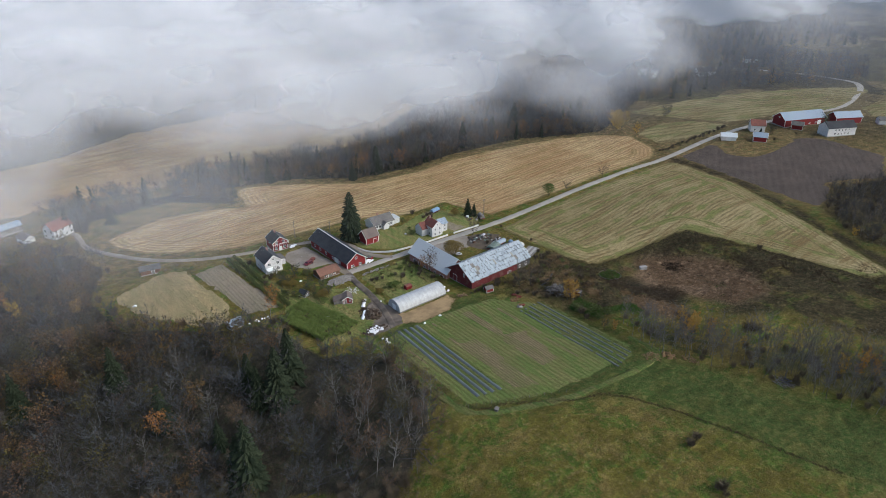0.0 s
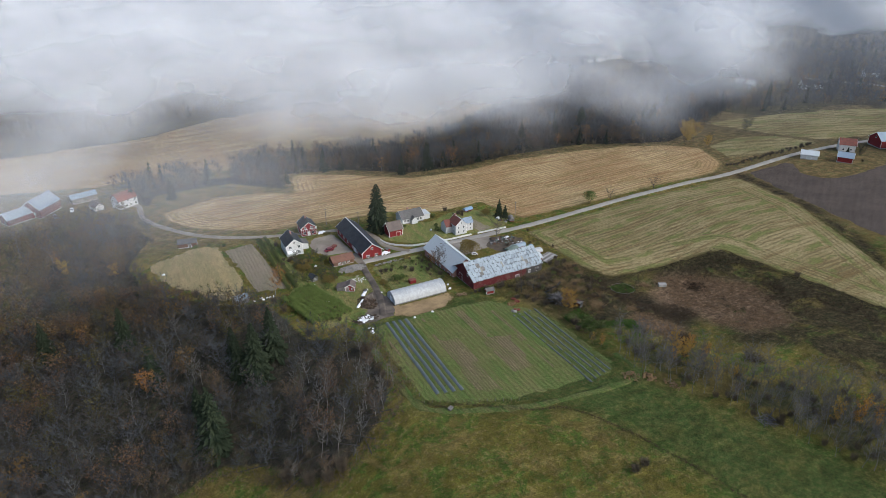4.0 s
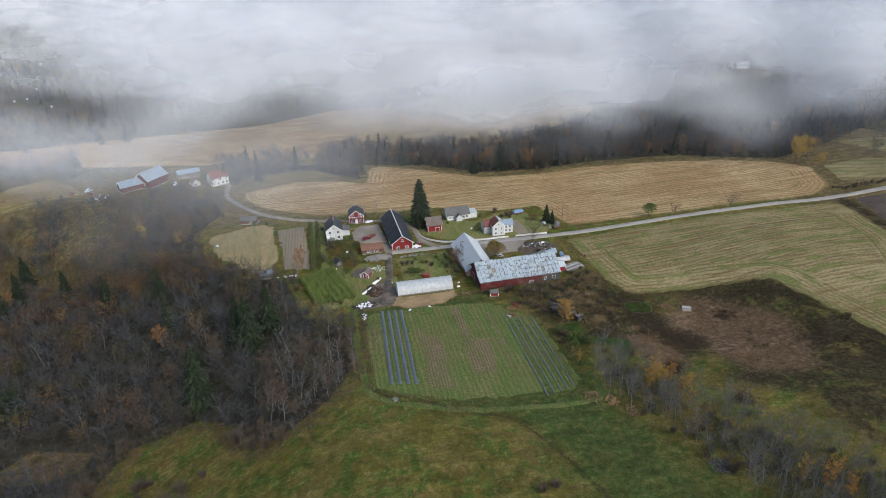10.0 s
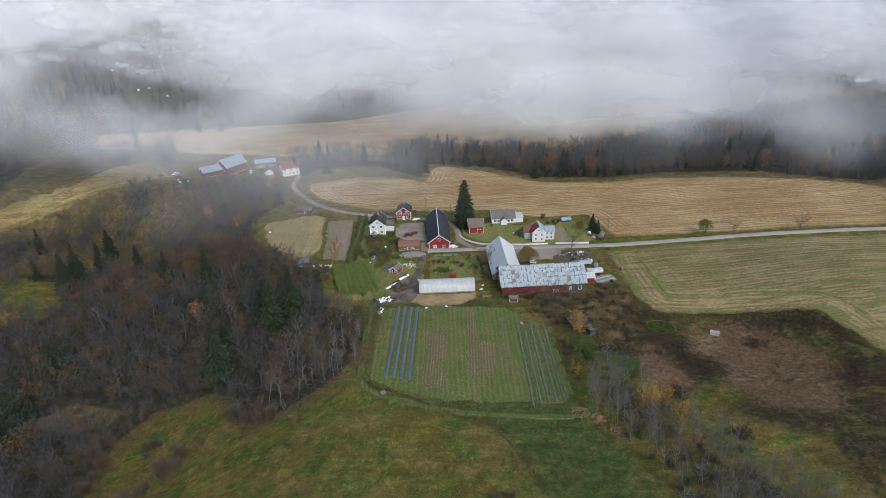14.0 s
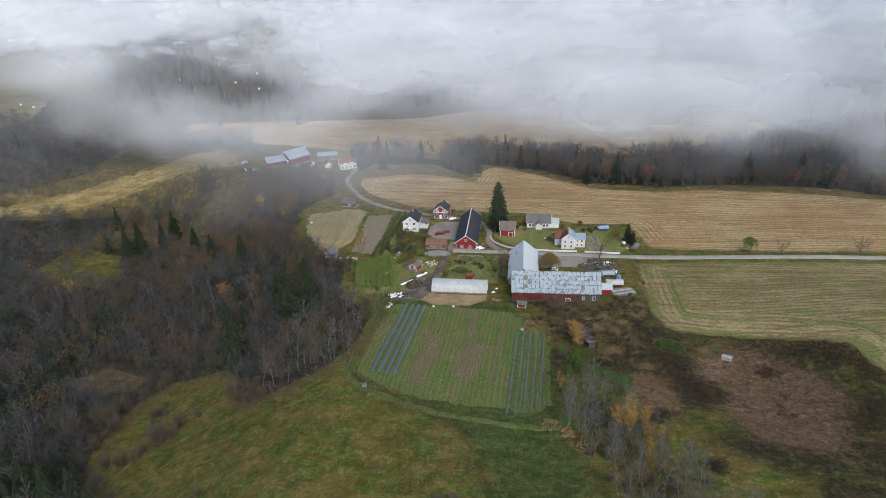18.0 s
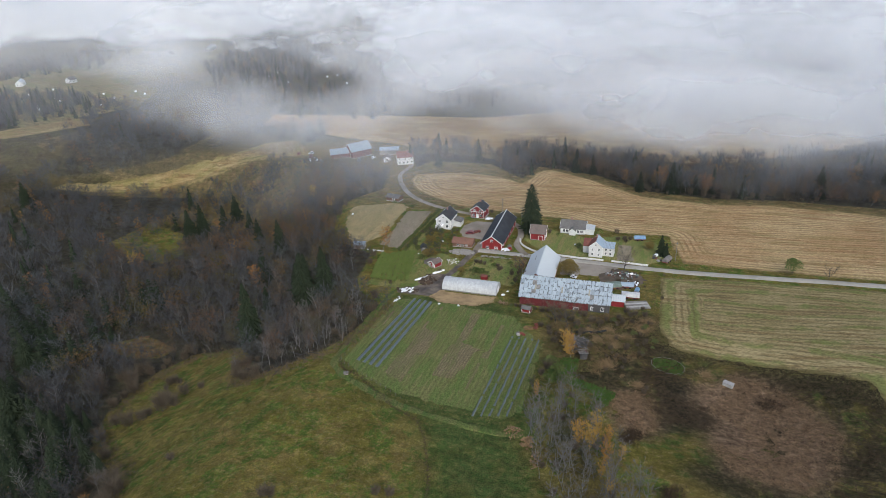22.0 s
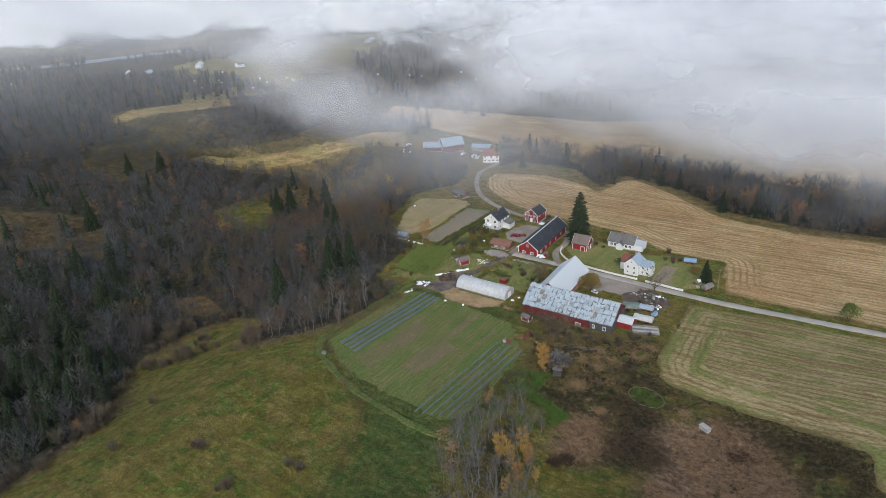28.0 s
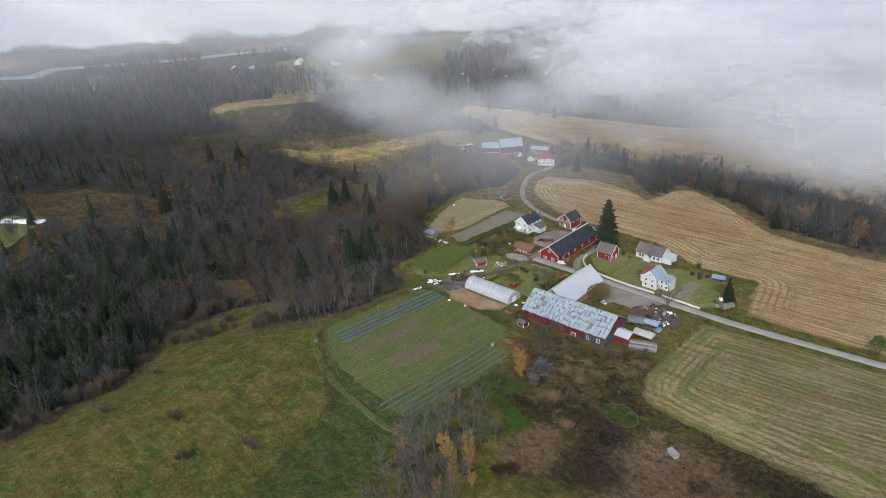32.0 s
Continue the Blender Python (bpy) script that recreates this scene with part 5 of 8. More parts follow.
def spruce_tree(seed, h, r, levels=None, taper=0.75):
    rng = random.Random(seed)
    trunk, crown = Geo(), Geo()
    trunk.rod((0, 0, -0.4), (0, 0, h * 0.96), h * 0.013, 0.03, 6)
    n = levels or int(h * 2.0)
    for k in range(n):
        u = (k + rng.uniform(0, 0.6)) / n
        z = h * (0.07 + 0.92 * u)
        rad = r * (1 - u) ** taper * rng.uniform(0.72, 1.12) + 0.12
        m = max(5, int(11 * (1 - u) + 5))
        off = rng.uniform(0, 6.28)
        for j in range(m):
            t = off + 2 * math.pi * j / m + rng.uniform(-0.25, 0.25)
            ln = rad * rng.uniform(0.7, 1.15)
            c, s = math.cos(t), math.sin(t)
            droop = 0.26 * ln * rng.uniform(0.3, 1.5)
            w = 0.12 * ln + 0.12
            mid = (c * ln * 0.55, s * ln * 0.55, z - droop * 0.25)
            tip = (c * ln, s * ln, z - droop)
            crown.poly([(0, 0, z + 0.15), (mid[0] - s * w, mid[1] + c * w, mid[2] - 0.22 * w - 0.1), mid, (mid[0] + s * w, mid[1] - c * w, mid[2] - 0.22 * w - 0.1), tip,
                        (tip[0] * 0.8 - s * w * 0.9, tip[1] * 0.8 + c * w * 0.9, tip[2] - 0.12), (tip[0] * 0.8 + s * w * 0.9, tip[1] * 0.8 - c * w * 0.9, tip[2] - 0.12)],
                       [(0, 1, 2), (0, 2, 3), (1, 5, 2), (2, 5, 4), (2, 4, 6), (2, 6, 3)])
            for q in range(4):
                f = rng.uniform(0.35, 1.08)
                a = (c * ln * f, s * ln * f, z - droop * f * f)
                crown.sliver(a, (a[0] + rng.uniform(-0.4, 0.4), a[1] + rng.uniform(-0.4, 0.4), a[2] - rng.uniform(0.3, 0.7)), 0.25, rng)
    return trunk, crown


def shrub(seed, h, r, twigs, leaves, size):
    rng = random.Random(seed)
    stems, crown = Geo(), Geo()
    for k in range(7):
        t = rng.uniform(0, 6.28)
        stems.rod((0, 0, -0.15), (math.cos(t) * r * 0.6, math.sin(t) * r * 0.6, h * rng.uniform(0.5, 0.85)), 0.04, 0.012, 3)
    for k in range(twigs):
        t, u = rng.uniform(0, 6.28), rng.random() ** 0.6
        a = Vector((math.cos(t) * r * 0.4 * u, math.sin(t) * r * 0.4 * u, h * rng.uniform(0.1, 0.6)))
        q = t + rng.gauss(0, 0.7)
        b = a + Vector((math.cos(q) * r * 0.55, math.sin(q) * r * 0.55, h * rng.uniform(0.1, 0.6))) * rng.uniform(0.25, 1.15)
        crown.sliver(a, b, rng.uniform(0.04, 0.08), rng)
    for k in range(leaves):
        t, u, w = rng.uniform(0, 6.28), rng.random() ** 0.45, rng.uniform(-0.1, 1)
        q = r * u * math.sqrt(max(0.05, 1 - max(w, 0) ** 2)) * (1 + 0.25 * math.sin(3 * t + seed))
        crown.leaf((math.cos(t) * q, math.sin(t) * q, max(0.1, h * (0.45 + 0.5 * w))), size * rng.uniform(0.6, 1.3), rng)
    return stems, crown


def leafy(bark, twig, leaf):
    def make(seed, h, spread, twigs, leaves, size, low=0.28):
        a, b, c = bare_tree(seed, h, spread, twigs, leaves, size, low)
        out = [("trunk", a.mesh("trunk", bark)), ("branchwork", b.mesh("branchwork", twig))]
        if leaves:
            out.append(("crown", c.mesh("crown", leaf)))
        return out
    return make


def conifer(seed, h, r, levels=None, taper=0.75):
    a, b = spruce_tree(seed, h, r, levels, taper)
    return [("trunk", a.mesh("trunk", M_DARKBARK)), ("crown", b.mesh("crown", M_NEEDLE))]


def bushy(twig, leaf):
    def make(seed, h, r, twigs, leaves, size):
        a, b = shrub(seed, h, r, twigs, leaves, size)
        return [("stem", a.mesh("stem", M_BARK)), ("crown", b.mesh("crown", leaf if leaves else twig))]
    return make


mk_grey, mk_brown, mk_pale = leafy(M_BARK, M_TWIG_GREY, M_LEAF_OLIVE), leafy(M_BARK, M_TWIG_BROWN, M_LEAF_RUST), leafy(M_PALEBARK, M_TWIG_PALE, M_LEAF_YELLOW)
mk_rust, mk_orange, mk_yellow = leafy(M_BARK, M_TWIG_BROWN, M_LEAF_RUST), leafy(M_BIRCHBARK, M_TWIG_BROWN, M_LEAF_ORANGE), leafy(M_BARK, M_TWIG_GREY, M_LEAF_YELLOW)
mk_olive = leafy(M_BARK, M_TWIG_GREY, M_LEAF_OLIVE)
TREES = {
    "grey": ("bare grey-brown deciduous tree in the wood", [mk_grey(11 + k, 13.5, 3.5, 880, 0, 0.2) for k in range(4)]),
    "brown": ("bare reddish-brown deciduous tree in the wood", [mk_brown(21 + k, 12.0, 3.5, 840, 40, 0.18) for k in range(4)]),
    "pale": ("bare pale-stemmed aspen with fine grey twigs", [mk_pale(31 + k, 14, 2.3, 720, 0, 0.2, 0.36) for k in range(3)]),
    "birch": ("bare white-stemmed birch with fine pale twigs", [leafy(M_BIRCHBARK, M_TWIG_PALE, M_LEAF_YELLOW)(36 + k, 13, 2.1, 720, 0, 0.2, 0.3) for k in range(3)]),
    "ochre": ("deciduous tree with mustard-brown autumn leaves", [leafy(M_BARK, M_TWIG_BROWN, M_LEAF_OCHRE)(46 + k, 11.5, 3.2, 420, 700, 0.2) for k in range(2)]),
    "apple": ("gnarled bare fruit tree", [leafy(M_BARK, M_TWIG_SCRUB, None)(191 + k, 8.2, 4.6, 900, 0, 0.2, 0.15) for k in range(2)]),
    "willow": ("wide leafless grey-brown willow bush", [bushy(M_TWIG_SCRUB, M_LEAF_OLIVE)(196 + k, 5.4, 2.8, 620, 0, 0.2) for k in range(3)]),
    "rust": ("deciduous tree with thin rust-brown autumn leaves", [mk_rust(41 + k, 11.5, 3.2, 520, 620, 0.19) for k in range(3)]),
    "orange": ("birch with thin orange autumn leaves", [mk_orange(51 + k, 12, 2.2, 360, 620, 0.19) for k in range(2)]),
    "golden": ("slender birch with golden-orange autumn leaves", [leafy(M_BIRCHBARK, M_TWIG_PALE, M_LEAF_GOLD)(56 + k, 12, 1.9, 300, 1150, 0.19, 0.15) for k in range(2)]),
    "yellow": ("deciduous tree with yellow autumn leaves", [mk_yellow(61 + k, 11, 2.6, 240, 760, 0.22) for k in range(2)]),
    "olive": ("deciduous tree with sparse olive leaves", [mk_olive(71 + k, 11, 3.2, 460, 640, 0.19) for k in range(2)]),
    "spruce": ("tall dark green spruce in the wood", [conifer(81 + k, 16, 4.2) for k in range(4)]),
    "scrub": ("bare leafless grey scrub bush", [bushy(M_TWIG_SCRUB, M_LEAF_OLIVE)(91 + k, 3.2, 1.9, 460, 0, 0.2) for k in range(3)]),
    "brownscrub": ("bare leafless brown scrub bush", [bushy(M_TWIG_SCRUB, M_LEAF_OLIVE)(96 + k, 2.6, 1.7, 440, 0, 0.2) for k in range(2)]),
    "bush": ("leafy olive-green garden bush", [bushy(M_TWIG_GREY, M_BUSH)(101 + k, 2.2, 1.5, 0, 420, 0.16) for k in range(2)]),
    "yellowbush": ("rounded bush with yellow-green autumn leaves", [bushy(M_TWIG_GREY, M_LEAF_MUSTARD)(106 + k, 4.6, 2.9, 160, 2400, 0.14) for k in range(1)]),
    "fruitbush": ("green fruit bush in an orchard row", [bushy(M_TWIG_GREY, M_ORCHARD)(113 + k, 2.2, 1.3, 0, 360, 0.17) for k in range(2)]),
    "roundtree": ("round leafy green roadside tree", [bushy(M_TWIG_GREY, M_BUSH)(109, 5.6, 2.6, 60, 1500, 0.17)]),
    "far_grey": ("bare grey-brown deciduous tree in the wood", [mk_grey(111 + k, 13, 3.5, 400, 0, 0.2) for k in range(3)]),
    "far_brown": ("bare reddish-brown deciduous tree in the wood", [mk_brown(121 + k, 12, 3.5, 390, 12, 0.25) for k in range(3)]),
    "far_rust": ("deciduous tree with thin rust-brown autumn leaves", [mk_rust(141 + k, 11, 3.2, 190, 230, 0.3) for k in range(2)]),
    "far_ochre": ("deciduous tree with mustard-brown autumn leaves", [leafy(M_BARK, M_TWIG_BROWN, M_LEAF_OCHRE)(146 + k, 11.5, 3.2, 170, 240, 0.32) for k in range(2)]),
    "far_olive": ("deciduous tree with sparse olive leaves", [mk_olive(171 + k, 11, 3.2, 180, 230, 0.31) for k in range(2)]),
    "far_pale": ("bare pale-stemmed aspen with fine grey twigs", [mk_pale(131 + k, 14, 2.3, 300, 0, 0.2, 0.36) for k in range(2)]),
    "far_birch": ("bare white-stemmed birch with fine pale twigs", [leafy(M_BIRCHBARK, M_TWIG_PALE, M_LEAF_YELLOW)(136 + k, 13, 2.1, 300, 0, 0.2, 0.3) for k in range(2)]),
    "far_spruce": ("tall dark green spruce in the wood", [conifer(181 + k, 16, 3.9, 11) for k in range(3)]),
}
CATEGORY = {"willow": "bush", "fruitbush": "bush", "spruce": "spruce", "scrub": "bush", "brownscrub": "bush", "bush": "bush", "yellowbush": "bush"}
tree_rng = random.Random(7)


def plant(key, x, y, scale=1.0, label="", group="", sink=0.0):
    name = {"willow": "bush", "fruitbush": "bush", "spruce": "spruce_tree", "scrub": "bush", "brownscrub": "bush", "bush": "bush", "yellowbush": "bush"}.get(key, "deciduous_tree")
    words, shapes = TREES[key]
    t = new(name)
    s = scale * tree_rng.uniform(0.92, 1.08)
    t.matrix_basis = pose(x, y, lie(x, y) - sink, 0, 0, tree_rng.uniform(0, 360)) @ Matrix.Diagonal((s * tree_rng.uniform(0.9, 1.1), s, s, 1))
    tagged(t, label or words, CATEGORY.get(key, "tree"), group)
    for n, me in shapes[tree_rng.randrange(len(shapes))]:
        ob = new(n, me)
        ob.parent = t
    return t


def scatter(outline, gap, seed, x_range, y_range):
    """Uneven places inside an outline, about gap metres apart."""
    rng = random.Random(seed)
    out = []
    y = y_range[0]
    while y < y_range[1]:
        x = x_range[0]
        while x < x_range[1]:
            px, py = x + rng.uniform(-0.45, 0.45) * gap, y + rng.uniform(-0.45, 0.45) * gap
            if inside(outline, np.array(px), np.array(py)):
                out.append((px, py))
            x += gap
        y += gap
    return out


def join(name, label, items, category="woodland"):
    """One mesh out of many placed copies of shared meshes: items of (mesh, matrix)."""
    vs, loops, sizes, base = [], [], [], 0
    store = {}
    for me, m in items:
        if me.name not in store:
            co = np.empty(len(me.vertices) * 3, np.float32)
            me.vertices.foreach_get("co", co)
            li = np.empty(len(me.loops), np.int32)
            me.loops.foreach_get("vertex_index", li)
            ls = np.empty(len(me.polygons), np.int32)
            me.polygons.foreach_get("loop_total", ls)
            store[me.name] = co.reshape(-1, 3), li, ls
        co, li, ls = store[me.name]
        a = np.array(m, np.float32)
        vs.append(co @ a[:3, :3].T + a[:3, 3])
        loops.append(li + base)
        sizes.append(ls)
        base += len(co)
    vs, loops, sizes = np.concatenate(vs), np.concatenate(loops), np.concatenate(sizes)
    out = bpy.data.meshes.new(name)
    out.vertices.add(len(vs))
    out.vertices.foreach_set("co", vs.ravel())
    out.loops.add(len(loops))
    out.loops.foreach_set("vertex_index", loops.astype(np.int32))
    out.polygons.add(len(sizes))
    out.polygons.foreach_set("loop_start", np.concatenate([[0], np.cumsum(sizes)[:-1]]).astype(np.int32))
    out.update(calc_edges=True)
    out.materials.append(items[0][0].materials[0])
    return tagged(new(name, out), label, category, kind="stuff")


def mass(spots, label):
    """Trees too many to count: one mesh for each kind of trunk and crown."""
    groups = {}
    for key, x, y, s in spots:
        words, shapes = TREES[key]
        m = pose(x, y, lie(x, y), 0, 0, tree_rng.uniform(0, 360)) @ Matrix.Diagonal((s * tree_rng.uniform(0.9, 1.1), s, s, 1))
        for n, me in shapes[tree_rng.randrange(len(shapes))]:
            groups.setdefault((key, n), []).append((me, m))
    for (key, n), items in groups.items():
        kindname = {"trunk": "wood_trunks", "stem": "wood_stems"}.get(n, "wood_foliage")
        join(kindname, label + ", " + TREES[key][0].split(" in ")[0], items)


SPRUCES = ((69, 163.5, 1.15), (62, 158, 1.2), (57, 162, 0.85), (44, 143, 1.25), (57, 169, 0.8), (24.5, 202.5, 1.0), (-3, 225, 1.05), (42, 160, 0.6), (-30, 256, 0.9), (-61, 241, 1.15), (-59, 250, 1.15), (-54, 264, 0.95), (-54, 277, 1.0),
           (-37, 108, 1.0), (-142, 164, 1.1), (-81, 122, 1.1), (-16, 82, 1.0), (-44, 92, 1.15), (-201, 255, 1.1), (-195, 250, 0.9), (-221, 241, 1.0))


def by_spruce(x, y):
    """In the room that a tall spruce takes, on its open south-eastern side above all."""
    return any(math.hypot(x - px - 3.2 * s, y - py + 4.2 * s) < 5.2 * s for px, py, s in SPRUCES)


def grassy_slope(x, y):
    return -110 < x < -15 and 262 < y < 330 and noise.noise((x * 0.05, y * 0.05, 3)) > -0.25


# the wood in the ravine
MIX = [("grey", 45), ("brown", 20), ("pale", 4.5), ("birch", 1.8), ("rust", 3), ("orange", 0.4), ("yellow", 0.5), ("olive", 4), ("spruce", 0.4)]
wood_rng = random.Random(17)
ravine = []
for px, py in scatter(WOOD_WEST, 4.9, 27, (-90, 106), (-40, 335)):
    if py > 212 and grassy_slope(px, py) or inside(BRACKEN, np.array(px), np.array(py)) or by_spruce(px, py):
        continue
    if inside(GLADE, np.array(px), np.array(py)) and wood_rng.random() < 0.85:
        continue
    d = float(edge_distance(WOOD_WEST, np.array(px), np.array(py)))
    key = wood_rng.choices([k for k, _ in MIX], [w for _, w in MIX])[0]
    if px < -20 and py < 170 and wood_rng.random() < 0.16 + 0.4 * (noise.noise((px * 0.03, py * 0.03, 5)) > 0.15):
        key = "spruce"
    warm = max(float(ss(165, 215, py)), 0.4 * float(ss(95, 150, py)) * float(ss(66, 44, px))) * (0.28 + 0.46 * float(ss(-60, 10, px)))
    if key in ("grey", "brown", "pale") and wood_rng.random() < warm:
        key = wood_rng.choice(["rust", "ochre", "rust", "brown", "olive", "ochre"])
    if px < 50 and py < 88:
        key = wood_rng.choice(["spruce", "brown", "spruce", "brown", "brown", "spruce", "birch"])
    if 68 < px and py < 150 and key != "spruce":
        key = wood_rng.choice(["grey", "pale", "birch", "olive", "pale", "rust"])
    if d < 3.0:
        key = wood_rng.choice(["willow", "willow", "grey", "brown", "willow", "pale"])
    s = wood_rng.uniform(0.6, 1.15) * (0.75 if d < 8 and key not in ("scrub", "brownscrub", "willow") else 1.0)
    ravine.append((key, px, py, s))
ravine.sort(key=lambda q: math.hypot(q[1] - 100, q[2] - 62))
for key, px, py, s in ravine[:165]:
    plant(key, px, py, s, group="trees of the ravine wood")
mass([("far_" + k if n > 290 and k in ("grey", "brown", "rust", "ochre", "olive", "pale", "birch", "spruce") else k, x, y, s) for n, (k, x, y, s) in enumerate(ravine[165:])], "dense autumn wood in the ravine")
for px, py, s in SPRUCES:
    plant("spruce", px, py, s * 1.17, group="trees of the ravine wood")
for px, py, s in ((87, 116, 0.8), (90, 117, 0.75), (91, 121, 0.85), (96, 124, 0.7), (96, 128, 0.75), (97, 139, 0.7), (86, 121, 0.9), (83, 118, 0.8), (88, 127, 0.85), (92, 133, 0.8), (-18, 106, 1.0), (-27, 122, 1.05), (13, 62, 0.9), (10, 66, 0.95), (-5, 90, 1.0)):
    plant("birch", px, py, s, group="trees of the ravine wood")
for px, py, s in ((41, 97, 1.2), (45, 101, 1.1), (38, 92, 1.0), (49, 104, 0.9), (49, 55, 1.25), (51, 61, 1.1), (46, 50, 1.2), (53, 47, 1.0), (20, 136, 1.1), (36, 139, 0.9), (14, 128, 1.0), (12, 120, 1.1), (53, 42, 1.2), (61, 116, 0.8), (66, 113, 0.7), (29, 84, 1.1), (24, 90, 1.0), (1, 106, 1.4), (6, 104, 1.4), (10, 110, 1.5), (13, 113, 1.3), (4, 112, 1.4), (-3, 108, 1.3), (9, 118, 1.2), (15, 106, 1.2), (36, 90, 1.3), (40, 93, 1.4), (45, 98, 1.2), (64, 50, 1.5), (61, 54, 1.4), (66, 46, 1.2), (70, 31, 0.9)):
    plant("willow", px + tree_rng.uniform(-3, 2), py + tree_rng.uniform(-3, 3), s * tree_rng.uniform(0.8, 1.25), "dense leafless willow bush at the meadow's edge")
for k in range(26):
    lx, ly, lt = tree_rng.uniform(50, 96), tree_rng.uniform(108, 130), tree_rng.uniform(0, 3.1)
    if not inside(WOOD_WEST, np.array(lx), np.array(ly)):
        continue
    g = Geo()
    ln = tree_rng.uniform(2.5, 5)
    g.rod((-ln * math.cos(lt), -ln * math.sin(lt), lie(lx - ln * math.cos(lt), ly - ln * math.sin(lt)) - lie(lx, ly) + 0.3), (ln * math.cos(lt), ln * math.sin(lt), lie(lx + ln * math.cos(lt), ly + ln * math.sin(lt)) - lie(lx, ly) + 0.5), 0.16, 0.07, 5)
    ob = new("fallen_log", g.mesh("fallen_log", M_BARK))
    ob.matrix_basis = pose(lx, ly, lie(lx, ly))
    tagged(ob, "fallen pale tree trunk on the wood floor", "log", "fallen trunks")
belt = []
for px, py in scatter(WOOD_EAST, 3.2, 29, (160, 240), (8, 118)):
    key = wood_rng.choice(["pale", "birch", "pale", "pale", "willow", "birch"])
    belt.append((key, px, py, wood_rng.uniform(0.6, 0.98) if key not in ("willow", "brownscrub") else 0.55))
belt.sort(key=lambda q: q[2])
for key, px, py, s in belt[-50:]:
    plant(key, px, py, s, group="trees of the thin birch belt")
mass(belt[:-50], "thin belt of bare birches and scrub")
for px, py, s in ((201, 44, 0.95), (197, 47, 0.8), (205, 40, 0.75), (180.5, 91, 0.8), (184, 90, 0.75), (166.3, 109, 0.4), (165.6, 113, 0.35), (185.7, 95, 0.75), (188, 91.5, 0.7), (188, 86, 0.65), (187.5, 80, 0.55), (190, 75, 0.5), (192, 88, 0.5)):
    plant("golden", px, py, s, group="trees of the thin birch belt")

for cx, cy, n, key in ((61, 116, 5, "brownscrub"), (30, 110, 4, "scrub"), (96, 146, 4, "scrub"), (92, 132, 5, "brownscrub"), (73, 62, 1, "scrub"), (86, 40, 1, "scrub"), (128, 46, 3, "scrub"), (137, 59, 2, "brownscrub"), (111, 52, 2, "scrub")):
    for k in range(n):
        plant(key, cx + tree_rng.gauss(0, 1.7), cy + tree_rng.gauss(0, 1.7), tree_rng.uniform(0.8, 1.45))

# trees of the farm and the roadside
big = thing("spruce_tree", 141.0, 241.2, lie(141, 241.2), 0, "tall dark spruce behind the red barn", "spruce")
for n, me in conifer(300, 25.0, 5.9, 52, 0.5):
    part(n, me, None, big)
for px, py, s in ((201, 226.5, 0.6), (203, 224.0, 0.45)):
    plant("spruce", px, py, s, "small garden spruce beside the parked trailers")
plant("yellowbush", 196, 231, 0.9, "small yellow garden tree")
plant("yellowbush", 164.8, 195.0, 1.75, "rounded yellow-brown bush beside the white-roofed barn")
plant("rust", 146.4, 188.0, 0.95, "thin orange tree by the brick barn wall")
plant("orange", 145.8, 193.0, 0.62, "thin orange tree by the brick barn wall")
plant("golden", 173.6, 133.6, 0.95, "orange birch beside the collapsed shed")
plant("golden", 172.2, 135.2, 0.8, "orange birch beside the collapsed shed")
plant("orange", 174.2, 136.0, 0.8, "orange birch beside the collapsed shed")
plant("apple", 169.8, 152.6, 1.25, "wide gnarled bare apple tree in front of the old barn")
plant("apple", 165.3, 154.5, 1.0, "gnarled bare apple tree in front of the old barn")
plant("scrub", 167.4, 124.7, 1.3, "grey leafless bush beside the nettles")
plant("scrub", 168.6, 127.0, 1.0, "grey leafless bush beside the nettles")
plant("scrub", 159.5, 161.5, 1.0)
plant("apple", 186.5, 206.5, 0.95, "bare dark garden tree beside the road")
plant("orange", 79.5, 200.5, 1.15, "orange birch at the orchard's corner")
plant("yellow", 86, 165.5, 0.4, "small yellow tree below the orchard")
plant("roundtree", 251.5, 217.5, 1.4, "round green roadside tree")
plant("apple", 264.5, 215.8, 0.6, "bare leafless tree beside the road")
plant("apple", 297.0, 217.2, 0.8, "bare leafless tree beside the road")
for px, py, s in ((201, 321, 1.0), (197, 324, 0.9), (224, 316, 1.0), (222, 320, 0.85), (328, 313, 0.85), (345, 316, 0.8), (363, 296, 0.6), (303, 314, 0.7), (398, 319, 0.9), (437, 336, 1.0), (464, 353, 1.0), (414, 322, 0.7), (180, 328, 0.8)):
    plant("orange", px, py, s * 1.15, "orange birch along the northern wood's edge", "birches at the field edge")
for px, py, s in ((206, 317, 1.0), (209, 320, 0.85), (189, 317, 0.7), (384, 308, 1.1), (388, 312, 1.0), (336, 330, 1.2), (341, 334, 1.1), (218, 318, 0.7), (365, 308, 0.8), (250, 318, 0.6), (420, 330, 1.1), (150, 348, 0.9), (160, 345, 0.7), (60, 345, 0.7), (280, 322, 1.0), (310, 325, 1.1)):
    plant("spruce", px, py, s * 1.1, "dark spruce along the northern wood's edge", "spruces at the field edge")
